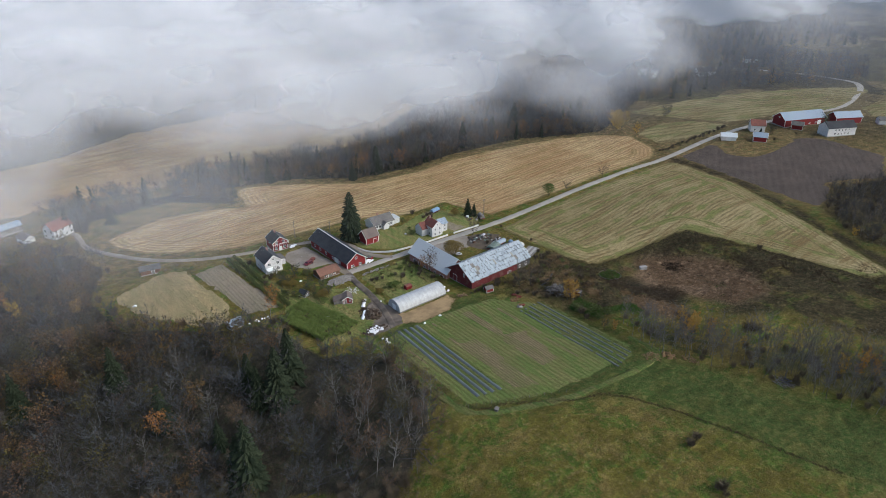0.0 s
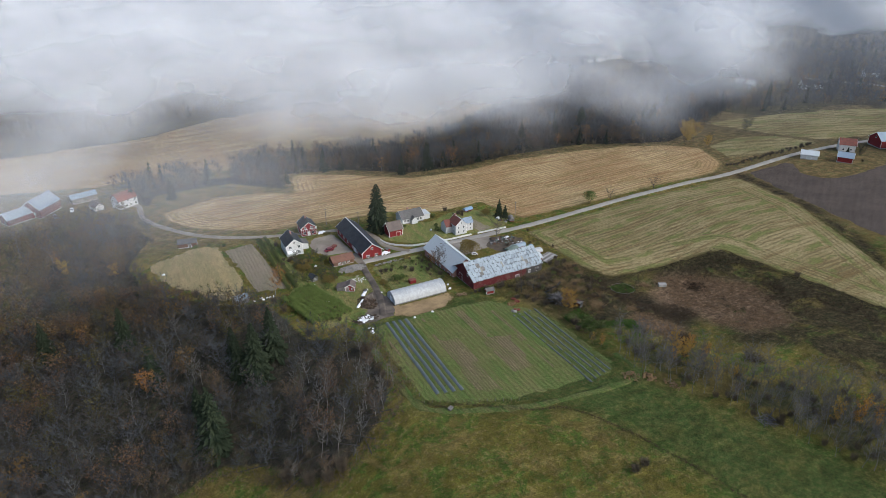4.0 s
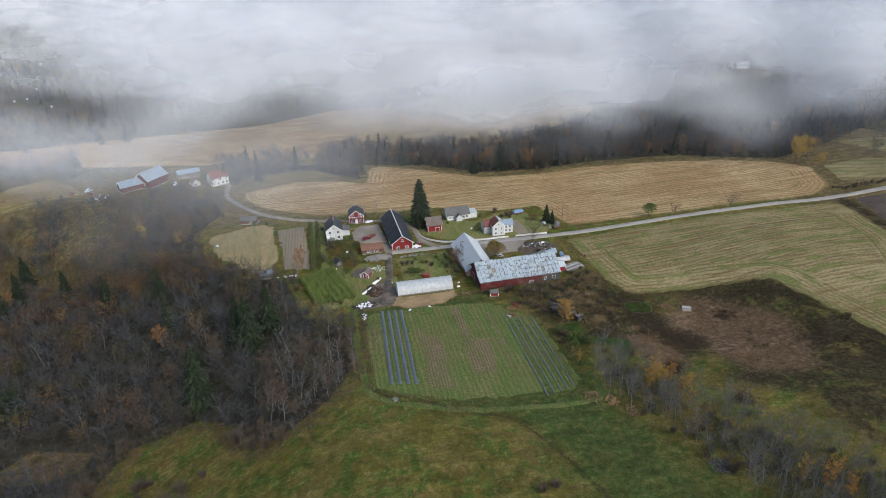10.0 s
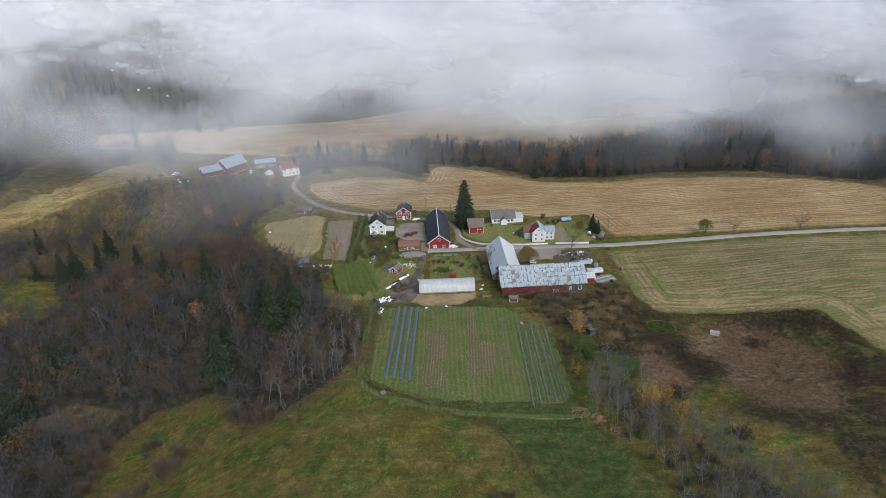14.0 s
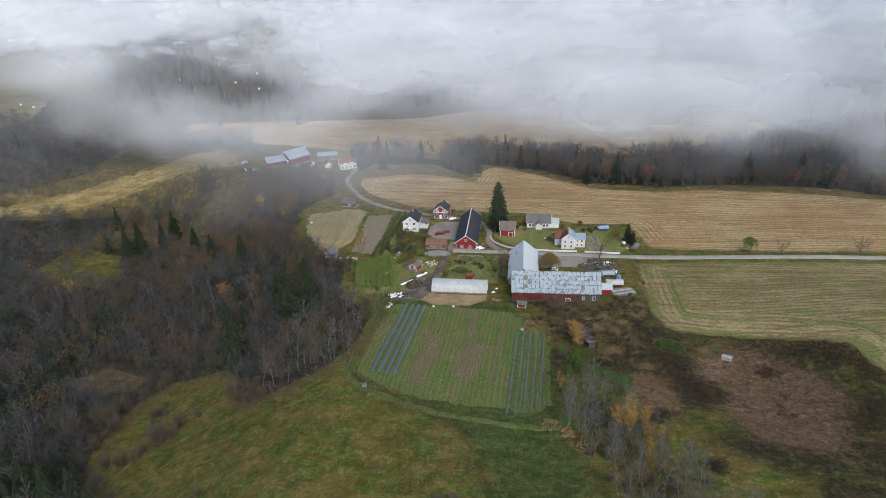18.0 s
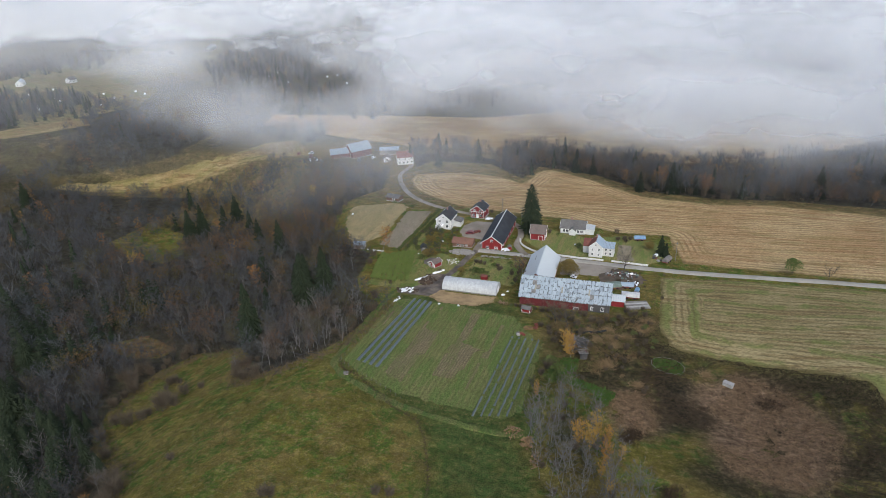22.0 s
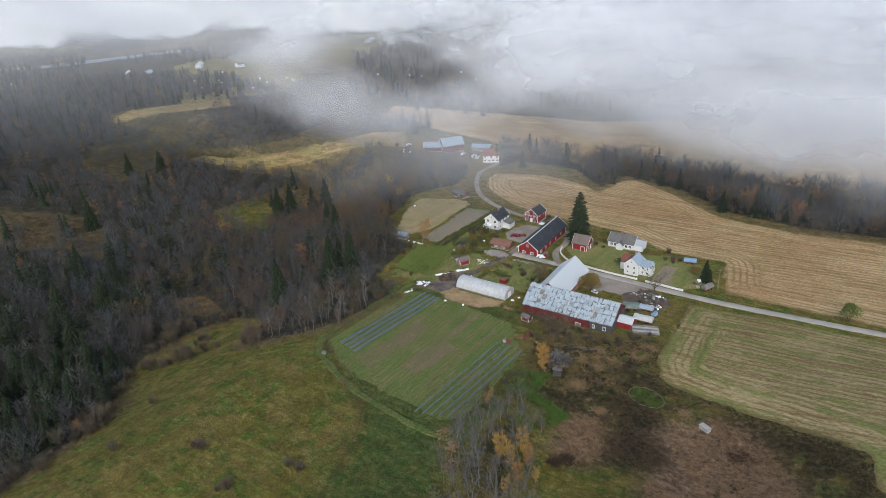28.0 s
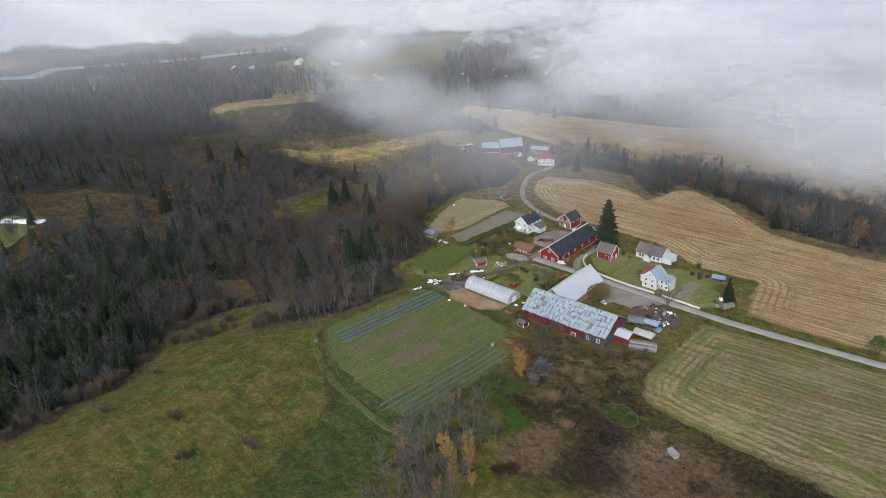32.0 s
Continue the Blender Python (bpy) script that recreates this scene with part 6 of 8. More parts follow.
for px, py, key, s in ((-49, 301, "orange", 1.0), (-53, 303, "birch", 1.0), (-60, 310, "yellow", 0.8), (-57, 306, "orange", 0.9), (-78, 317, "ochre", 1.0), (-72, 314, "birch", 0.9), (7, 272, "yellow", 0.9), (10, 276, "ochre", 1.1), (4, 280, "orange", 0.8), (-3, 287, "ochre", 1.0),
                       (0, 292, "rust", 1.1), (22, 234, "ochre", 1.0), (16, 244, "ochre", 1.1), (19, 239, "orange", 0.9), (-3, 270, "ochre", 1.0), (25, 257, "yellow", 0.7), (28, 262, "ochre", 0.9), (14, 290, "rust", 1.0), (20, 300, "ochre", 1.0), (26, 310, "rust", 1.0),
                       (12, 312, "olive", 1.0), (4, 318, "rust", 1.0), (33, 325, "ochre", 0.9), (-12, 300, "birch", 0.9), (-25, 312, "grey", 1.0), (-35, 318, "brown", 0.9), (-90, 312, "grey", 1.0), (-100, 305, "brown", 1.0), (-66, 300, "grey", 0.9)):
    plant(key, px, py, s, group="trees on the ridge slope")
mass([(tree_rng.choice(["far_grey", "far_brown", "far_grey", "far_spruce"]), px, py, tree_rng.uniform(0.7, 1.1)) for px, py in scatter([(-125, 400), (-94, 421), (-60, 418), (-55, 385), (-89, 390), (-114, 385)], 5.5, 35, (-130, -50), (380, 425))], "dark copse behind the ridge field")
mass([(tree_rng.choice(["far_grey", "far_brown", "far_ochre", "far_birch", "willow", "willow"]), px, py, tree_rng.uniform(0.5, 1.0)) for px, py in scatter([(-112, 264), (-15, 262), (12, 300), (0, 334), (-30, 338), (-60, 328), (-112, 314)], 7.5, 36, (-115, 15), (260, 340)) if tree_rng.random() < 0.6], "scattered bare trees on the ridge slope")
for px, py, s in ((379, 272, 1.45), (384, 269, 1.3), (376, 268, 1.35), (381, 275, 1.4)):
    plant("yellow", px, py, s, "tall yellow aspen at the field corner")
plant("yellow", 380, 255, 0.95, "yellow birch at the field corner")
plant("olive", 424, 260, 1.15, "broad brown-leaved tree between the fields")
plant("yellow", 307, 86, 0.6, "small yellow tree in the thicket")
mass([(tree_rng.choice(["scrub", "brownscrub"]), 362 + 76 * k / 43 + tree_rng.uniform(-1.5, 1.5), 221 - 1.5 * math.sin(k * 0.07) + tree_rng.uniform(-1.5, 1.5), tree_rng.uniform(0.5, 0.8)) for k in range(44)], "bare brown roadside hedge")
mass([(tree_rng.choice(["far_pale", "far_brown", "far_grey", "willow", "far_birch"]), px, py, tree_rng.uniform(0.4, 0.75)) for px, py in scatter([(331, 108), (371, 122), (404, 105), (400, 60), (304, 60), (306, 84)], 3.8, 33, (300, 410), (55, 125))], "thicket of bare birches and scrub beside the ploughed field")
for px, py, key, s in ((99, 228, "bush", 1.3), (103, 224, "bush", 1.1), (96, 222, "olive", 0.4), (106, 222, "olive", 0.35), (104, 199, "olive", 0.5), (100, 196, "bush", 1.2), (112, 186, "scrub", 0.7),
                       (127, 188.5, "bush", 1.4), (129.5, 189, "bush", 1.1), (136, 193, "scrub", 0.8), (142, 190, "scrub", 0.9), (145, 184, "brownscrub", 1.0), (147, 199, "scrub", 0.8),
                       (139.5, 200, "bush", 0.9), (133, 197, "bush", 0.8), (168, 246, "scrub", 1.2), (172, 243, "bush", 1.0), (181, 247, "scrub", 1.0), (165.5, 226, "bush", 1.1), (168, 232, "bush", 0.8),
                       (185.5, 237, "scrub", 0.8), (150, 240, "scrub", 1.0), (154, 238.5, "bush", 0.7), (116, 263, "scrub", 0.8), (93, 249, "scrub", 0.9), (92, 232, "brownscrub", 0.8),
                       (90, 226, "brownscrub", 0.9), (187, 163, "scrub", 0.9), (191, 166, "brownscrub", 1.0), (178, 158, "scrub", 0.8), (195, 172, "brownscrub", 0.8), (151, 163, "scrub", 0.6),
                       (164, 149, "brownscrub", 0.9), (167, 141, "scrub", 0.9), (166, 121, "brownscrub", 1.0), (168, 127, "bush", 1.6), (171, 122, "bush", 1.8), (174, 118, "bush", 1.6), (169, 118, "bush", 1.4), (165, 112, "olive", 0.45),
                       (266, 108, "scrub", 1.0), (60, 266, "bush", 0.9), (66, 265, "bush", 0.7), (72, 262, "bush", 0.8)):
    plant(key, px, py, s)
weeds = []
for k in range(46):
    weeds.append((tree_rng.choice(["brownscrub", "bush", "scrub", "brownscrub"]), tree_rng.uniform(160, 200), tree_rng.uniform(140, 163), tree_rng.uniform(0.45, 0.95)))
for px, py, big in ((95, 221, 0.5), (101, 222, 0.55), (100, 204, 0.4), (105, 205, 0.5), (99.6, 209, 0.45), (97, 231, 0.4), (93, 208, 0.35), (108, 222, 0.35), (104, 214, 0.4), (91, 214, 0.35)):
    weeds.append(("olive", px, py, big))
    weeds.append(("bush", px + tree_rng.uniform(-2.5, 2.5), py + tree_rng.uniform(-2.5, 2.5), tree_rng.uniform(0.7, 1.2)))
for k in range(30):
    weeds.append((tree_rng.choice(["scrub", "brownscrub", "brownscrub", "bush"]), 147 + 44 * k / 29 + tree_rng.uniform(-1, 1), 162.5 - 1.5 * k / 29 + tree_rng.gauss(0, 1.6), tree_rng.uniform(0.4, 0.85)))
for k in range(26):
    weeds.append((tree_rng.choice(["scrub", "brownscrub"]), tree_rng.uniform(166, 198), tree_rng.uniform(120, 158), tree_rng.uniform(0.35, 0.8)))
for k in range(14):
    weeds.append((tree_rng.choice(["scrub", "brownscrub", "bush"]), 145.5 + tree_rng.uniform(-2.5, 1.0), 181 + k * 1.8, tree_rng.uniform(0.4, 0.8)))
for k in range(18):
    weeds.append((tree_rng.choice(["brownscrub", "bush", "bush", "bush"]), tree_rng.uniform(124, 144), tree_rng.uniform(183, 205), tree_rng.uniform(0.3, 0.6)))
for k in range(26):
    weeds.append((tree_rng.choice(["bush", "olive", "bush", "brownscrub"]), tree_rng.uniform(88, 110), tree_rng.uniform(204, 232), tree_rng.uniform(0.22, 0.42)))
for k in range(16):
    weeds.append((tree_rng.choice(["scrub", "brownscrub"]), 181 + tree_rng.uniform(-3, 22), 186 + tree_rng.uniform(-5, 20), tree_rng.uniform(0.3, 0.55)))
for k in range(60):
    for row in (86.2, 89.2):
        weeds.append(("bush", row + 0.03 * k + tree_rng.uniform(-0.4, 0.4), 204 + k * 0.95, tree_rng.uniform(0.5, 0.8)))
mass(weeds, "low weeds and bare bushes round the farm")
for k in range(14):
    plant("scrub" if k % 3 else "brownscrub", 88 + k * 0.55 + tree_rng.uniform(-1, 1), 200 - k * 2.3, 0.55, "bare currant bush in a hedge row", "hedge by the orchard")

# garden bushes
for px, py, s, words in ((102.1, 199.8, 0.85, "broad yellow-green garden bush beside the hen house"), (104.5, 202.0, 0.6, "broad yellow-green garden bush beside the hen house"), (120.8, 188.0, 0.55, "rounded yellow-green bush behind the tunnel"),
                         (98.0, 217.4, 0.7, "overgrown olive garden bush"), (101.0, 222.4, 0.6, "overgrown olive garden bush"), (95.5, 219.5, 0.6, "overgrown olive garden bush")):
    plant("yellowbush", px, py, s, words, "garden bushes")
for px, py, s in ((93.6, 229.5, 0.9), (95.2, 231.5, 0.8), (126.4, 198.4, 0.9), (128.5, 197.6, 0.8), (124.4, 199.0, 0.8), (134.6, 196.7, 0.8), (136.5, 194.0, 0.9), (181.9, 238.6, 1.0), (184.8, 239.6, 1.1), (187.5, 240.2, 0.9), (189.4, 168.4, 1.0), (192.5, 167.6, 1.1), (195.9, 167.3, 1.0), (105.8, 233.3, 0.8)):
    plant("brownscrub", px, py, s, "leafless brown garden bush in rough grass", "leafless garden bushes")

# fruit bushes in rows
for r in range(7):
    (ax, ay), (bx, by) = (82.0 + 2.0 * r, 196.0 + 1.0 * r), (86.5 + 2.45 * r, 173.0 - 0.2 * r + (0.4 * r if r > 4 else 0))
    for k in range(17):
        u = k / 16
        if tree_rng.random() < 0.95:
            plant("fruitbush", ax + (bx - ax) * u + tree_rng.uniform(-0.2, 0.2), ay + (by - ay) * u, tree_rng.uniform(0.85, 1.12), "green fruit bush in an orchard row", "fruit bushes in rows")


# woods further off, as one mesh of each kind
def far_wood(name, label, outline, gap, seed, x_range, y_range, shapes, skip=None, scale=(0.7, 1.15), share=1.0):
    rng = random.Random(seed)
    spots = [p for p in scatter(outline, gap, seed, x_range, y_range) if rng.random() < share and not (skip and skip(*p))]
    if not spots:
        return
    for piece, material in ((0, None), (1, None)):
        vs, fs, base = [], [], 0
        arrays = []
        for sh in shapes:
            me = sh[piece][1]
            co = np.empty(len(me.vertices) * 3, np.float32)
            me.vertices.foreach_get("co", co)
            arrays.append((co.reshape(-1, 3), [tuple(p.vertices) for p in me.polygons], me.materials[0]))
        r2 = random.Random(seed + 1)
        for px, py in spots:
            co, faces, mat = arrays[r2.randrange(len(arrays))]
            s, t = r2.uniform(*scale), r2.uniform(0, 6.28)
            c, q = math.cos(t) * s, math.sin(t) * s
            vs.append(np.stack([co[:, 0] * c - co[:, 1] * q + px, co[:, 0] * q + co[:, 1] * c + py, co[:, 2] * s + lie(px, py)], -1))
            fs += [tuple(base + i for i in f) for f in faces]
            base += len(co)
        me = bpy.data.meshes.new(name)
        me.from_pydata(np.concatenate(vs).tolist(), [], fs)
        me.materials.append(arrays[0][2])
        tagged(new(name if piece else name + "_stems", me), label if piece else label + ", stems", "woodland", kind="stuff")


def thin(twig, leaf, seed, h, spread, n, size, leaves):
    """A simpler tree for the distance."""
    rng = random.Random(seed)
    t, c = Geo(), Geo()
    t.rod((0, 0, -0.3), (rng.uniform(-0.5, 0.5), rng.uniform(-0.5, 0.5), h), 0.14, 0.03, 3)
    for k in range(5):
        z, a = h * rng.uniform(0.3, 0.8), rng.uniform(0, 6.28)
        t.rod((0, 0, z), (math.cos(a) * spread * 0.8, math.sin(a) * spread * 0.8, z + spread * rng.uniform(0.6, 1.3)), 0.06, 0.02, 3)
    for k in range(n):
        z, a, u = rng.uniform(0.3, 1.0), rng.uniform(0, 6.28), rng.random() ** 0.5
        w = spread * u * (1.25 - abs(z - 0.55) * 1.5)
        p = Vector((math.cos(a) * w, math.sin(a) * w, h * z))
        if leaves:
            c.leaf(p, size * rng.uniform(0.6, 1.3), rng)
        else:
            c.sliver(p * 0.8, p + Vector((math.cos(a), math.sin(a), rng.uniform(0.4, 1.2))) * spread * 0.4, rng.uniform(0.15, 0.26), rng)
    return [("trunk", t.mesh("trunk", M_BARK)), ("crown", c.mesh("crown", leaf if leaves else twig))]


def thin_spruce(seed, h, r):
    rng = random.Random(seed)
    a, b = Geo(), Geo()
    a.rod((0, 0, -0.3), (0, 0, h * 0.95), 0.16, 0.03, 3)
    for k in range(7):
        u = k / 7
        for j in range(8):
            t, ln = j * 0.785 + k * 0.4 + rng.uniform(-0.2, 0.2), (r * (1 - u) ** 0.8 + 0.15) * rng.uniform(0.75, 1.15)
            z = h * (0.08 + 0.88 * u)
            c, s, w = math.cos(t), math.sin(t), 0.24 * ln + 0.15
            b.poly([(0, 0, z + h * 0.1), (c * ln * 0.7 - s * w, s * ln * 0.7 + c * w, z - 0.25 * ln), (c * ln, s * ln, z - 0.45 * ln), (c * ln * 0.7 + s * w, s * ln * 0.7 - c * w, z - 0.25 * ln)], [(0, 1, 2), (0, 2, 3)])
    return [("trunk", a.mesh("trunk", M_DARKBARK)), ("crown", b.mesh("crown", M_NEEDLE))]


far_grey = [thin(M_TWIG_GREY, None, 400 + k, 12, 3.2, 90, 0.3, False) for k in range(3)]
far_brown = [thin(M_TWIG_BROWN, None, 410 + k, 11, 3.2, 90, 0.3, False) for k in range(3)]
far_rust = [thin(None, M_LEAF_RUST, 420 + k, 11, 2.5, 60, 0.55, True) for k in range(2)]
far_orange = [thin(None, M_LEAF_FAR, 430 + k, 12, 2.3, 60, 0.5, True) for k in range(2)]
far_green = [thin_spruce(440 + k, 15, 3.3) for k in range(2)]


def west_gaps(x, y):
    if x > -84 and y < 262:
        return True
    q = noise.noise((x * 0.04, y * 0.04, 8))
    for outline, bar in ((CLEARCUT, 0.3), (SLOPE, 0.25), (BAND_WEST, 2.0), (FIELD_WEST, 2.0)):
        if inside(outline, np.array(x), np.array(y)) and q < bar:
            return True
    return False


def west_few_spruces(x, y):
    return west_gaps(x, y) or (y > 185 and x > -320 and noise.noise((x * 0.05, y * 0.05, 12)) < 0.35)


FRONT = [(121, 326), (127, 354), (160, 343), (193, 316), (228, 310), (262, 314), (322, 310), (372, 278)]
front_rng = random.Random(91)
front = []
for px, py in scatter(WOOD_NORTH, 4.4, 90, (46, 400), (275, 400)):
    d = float(edge_distance(FRONT, np.array(px), np.array(py), False))
    if d < 24:
        front.append((front_rng.choice(["far_grey", "far_brown", "far_rust", "far_grey", "far_ochre", "far_birch", "far_brown", "far_olive"]) if d > 3.5 else front_rng.choice(["willow", "brownscrub", "far_ochre", "far_rust", "scrub", "willow"]), px, py, front_rng.uniform(0.6, 1.05)))
mass(front, "autumn trees along the edge of the northern wood")
FAR_EAST = [(428, 306), (490, 295), (548, 279), (604, 252), (660, 212), (760, 250), (760, 400), (720, 460), (560, 470)]
for outline, xr, yr, tag, seed, gap in ((WOOD_NORTH, (20, 570), (270, 480), "north", 500, 6.6), (WEST_FAR, (-760, -40), (-40, 540), "west", 520, 8.2), (FAR_EAST, (460, 770), (210, 480), "east", 540, 9.0)):
    skip = west_gaps if tag == "west" else None
    size = (0.7, 1.15) if tag == "west" else (0.85, 1.35)
    far_wood("bare_woodland", "distant bare grey woodland in the mist", outline, gap, seed, xr, yr, far_grey, skip, size, 0.6)
    far_wood("bare_woodland", "distant bare brown woodland in the mist", outline, gap, seed + 2, xr, yr, far_brown, skip, size, 0.22)
    far_wood("autumn_woodland", "distant rust-leaved woodland", outline, gap, seed + 4, xr, yr, far_rust, skip, share=0.12 if tag == "west" else 0.3)
    far_wood("autumn_woodland", "distant orange-leaved birches", outline, gap, seed + 6, xr, yr, far_orange, skip, share={"west": 0.015, "north": 0.09, "east": 0.2}[tag])
    far_wood("spruce_woodland", "distant dark spruces among bare trees", outline, gap, seed + 8, xr, yr, far_green, west_few_spruces if tag == "west" else None, share=0.25 if tag == "west" else 0.06)
BELTS = [[(-720, 560), (-600, 600), (-560, 700), (-640, 860), (-760, 820)], [(-330, 640), (-210, 620), (-180, 700), (-300, 760), (-420, 740)], [(-250, 800), (-120, 820), (-40, 900), (-200, 960)], [(-130, 520), (40, 500), (110, 530), (130, 600), (-20, 590), (-150, 560)], [(-261, 543), (-180, 476), (-105, 458), (-34, 452), (-32, 505), (-159, 595), (-368, 969), (-455, 964), (-429, 797)], [(-390, 337), (-358, 358), (-357, 395), (-456, 483), (-500, 469), (-512, 437), (-436, 370)], [(-506, 948), (-445, 982), (-225, 861), (-96, 777), (-8, 600), (-90, 600), (-244, 671)],
         [(-900, 380), (-640, 330), (-560, 400), (-820, 560), (-960, 520)], [(200, 520), (420, 480), (600, 560), (420, 700), (220, 640)], [(640, 480), (900, 300), (1100, 420), (900, 700)]]
for k, b in enumerate(BELTS):
    xs, ys = [p[0] for p in b], [p[1] for p in b]
    far_wood("bare_woodland", "far belt of bare brown trees", b, 12, 600 + k, (min(xs), max(xs)), (min(ys), max(ys)), far_brown, share=0.8)
    far_wood("autumn_woodland", "far belt of orange birches", b, 13, 620 + k, (min(xs), max(xs)), (min(ys), max(ys)), far_orange, share=0.2)
    far_wood("spruce_woodland", "far belt of dark spruces", b, 13, 640 + k, (min(xs), max(xs)), (min(ys), max(ys)), far_green, share=0.3)


# ---- the plastic tunnel ----
tunnel = thing("plastic_tunnel", 129.0, 173.9, lie(129, 172), -0.8, "long white plastic growing tunnel on hoops beside the straw", "greenhouse")
HALF, LONG, TOP = 3.9, 22.0, 3.9


def arch(t):
    return (-HALF * math.cos(t) * (1.0 if abs(math.cos(t)) < 0.8 else 1.0), TOP * math.sin(t) ** 0.8)


bays = 11
for k in range(bays):
    g = Geo()
    x0, x1 = -LONG / 2 + LONG * k / bays, -LONG / 2 + LONG * (k + 1) / bays
    n = 14
    for j in range(5):
        x = x0 + (x1 - x0) * j / 4
        sag = 0.07 * math.sin(math.pi * j / 4)
        for i in range(n + 1):
            t = math.pi * i / n
            y, z = arch(t)
            g.v.append((x, y * (1 - sag / HALF), z - sag * math.sin(t)))
    for j in range(4):
        for i in range(n):
            a = j * (n + 1) + i
            g.f.append((a, a + n + 1, a + n + 2, a + 1))
    part("cover_panel", g, M_PLASTIC, tunnel, "", True)
for k in range(bays + 1):
    g = Geo()
    x = -LONG / 2 + LONG * k / bays
    for i in range(10):
        (ya, za), (yb, zb) = arch(math.pi * i / 10), arch(math.pi * (i + 1) / 10)
        g.rod((x, ya * 1.008, za * 1.008), (x, yb * 1.008, zb * 1.008), 0.045, 0.045, 4)
    part("hoop", g, M_METAL, tunnel, "bent metal hoop")
for s in (-1, 1):
    g = Geo()
    n = 12
    x = s * (LONG / 2 - 0.02)
    pts = [(x, *arch(math.pi * i / n)) for i in range(n + 1)]
    g.poly(pts + [(x, 0, 0)], [(i, i + 1, n + 1) if s < 0 else (i + 1, i, n + 1) for i in range(n)])
    end = part("end_wall", g, M_PLASTIC, tunnel, "plastic end wall")
    d = Geo()
    d.box(x - 0.05, -1.1, 0, x + 0.05, 1.1, 2.2)
    part("end_door", d, M_WRAP, end, "white plastic door")
for s in (-1, 1):
    g = Geo()
    g.box(-LONG / 2, s * HALF - 0.06, -0.5, LONG / 2, s * HALF + 0.06, 0.5)
    part("base_board", g, M_GREYWOOD, tunnel, "grey wooden base board")

# ---- beds under mulch film, and crop rows ----
item_rng = random.Random(40)


def bed(a, b, width, label, group):
    """A raised strip under film, with planting holes torn along it."""
    n = max(6, int(math.hypot(b[0] - a[0], b[1] - a[1]) / 1.2))
    ux, uy = (b[0] - a[0]) / n, (b[1] - a[1]) / n
    ln = math.hypot(ux, uy)
    px, py = -uy / ln, ux / ln
    g = Geo()
    for i in range(n + 1):
        w = width * (item_rng.uniform(0.82, 1.08) if width > 0.9 else item_rng.uniform(0.6, 1.05)) / 2
        cx, cy = a[0] + ux * i + item_rng.uniform(-0.06, 0.06), a[1] + uy * i
        z = lie(cx, cy) + 0.06
        for s, up in ((-1, -0.02), (-0.7, 0.2), (0, 0.26 + item_rng.uniform(-0.03, 0.03)), (0.7, 0.2), (1, -0.02)):
            g.v.append((cx + px * w * s, cy + py * w * s, z + up))
    for i in range(n):
        if width < 0.9 and item_rng.random() < 0.09:
            continue
        for k in range(4):
            g.f.append((i * 5 + k, i * 5 + k + 1, i * 5 + k + 6, i * 5 + k + 5))
    o = part("mulch_bed", g, M_MULCH if width > 0.9 else M_MULCH_TORN, None, "", True)
    tagged(o, label, "garden bed", group)


for k in range(4):
    bed((109.9 + 2.35 * k, 160.0 - 0.4 * k), (106.6 + 2.45 * k, 113.5 - 0.7 * k), 1.3, "long raised bed under blue-black mulch film", "mulch beds beside the crop rows")
for k in range(5):
    bed((152.6 + 2.3 * k, 141.2), (150.6 + 2.35 * k, 95.0 + 0.6 * k), 0.8, "torn narrow bed under blue-grey mulch film", "torn mulch beds")


def tufts(name, label, spots, material, blades, tall, wide, seed, category="grass", width=0.07):
    rng = random.Random(seed)
    g = Geo()
    for x, y, s in spots:
        z = lie(x, y)
        for k in range(blades):
            t = rng.uniform(0, 6.28)
            a = (x + rng.gauss(0, wide * 0.4), y + rng.gauss(0, wide * 0.4), z)
            b = (a[0] + math.cos(t) * wide * s, a[1] + math.sin(t) * wide * s, z + tall * s * rng.uniform(0.6, 1.2))
            g.sliver(a, b, width * s, rng)
    tagged(new(name, g.mesh(name, material)), label, category, kind="stuff")


crop = []
for outline in ([(120.5, 157), (129.5, 157), (128, 138), (125.5, 104), (116.5, 108)], [(133, 156), (152, 151), (149, 132), (145, 131), (141.5, 110), (131.5, 111), (133, 133)]):
    for r in range(38):
        y = 157.0
        while y > 103:
            x = 117.0 + r * 0.95 - (157 - y) * 0.075
            if noise.noise((x * 0.3, y * 0.06, 4.0)) > 0.0 and inside(outline, np.array(x), np.array(y)):
                crop.append((x + item_rng.uniform(-0.12, 0.12), y, item_rng.uniform(0.5, 1.0)))
            y -= 0.85
tufts("vegetable_rows", "rows of low green and yellowing vegetables", crop, M_CROP, 5, 0.32, 0.3, 41, "vegetables", 0.14)
tufts("vegetable_rows", "green crop leaves between the mulch beds", [(109.9 + 2.35 * k + 1.1 - u * 3.2 / 40 + item_rng.uniform(-0.2, 0.2), 159 - u * 1.13, item_rng.uniform(0.6, 1.1)) for k in range(4) for u in range(40) for _ in range(2)],
      M_BUSH, 7, 0.42, 0.5, 42, "vegetables", 0.16)
tufts("vegetable_rows", "green weeds between the torn beds", [(153.7 + 2.3 * k - u * 2.0 / 40 + item_rng.uniform(-0.3, 0.3), 140.5 - u * 1.1, item_rng.uniform(0.6, 1.1)) for k in range(5) for u in range(40) for _ in range(2)],
      M_BUSH, 7, 0.45, 0.6, 43, "vegetables", 0.16)


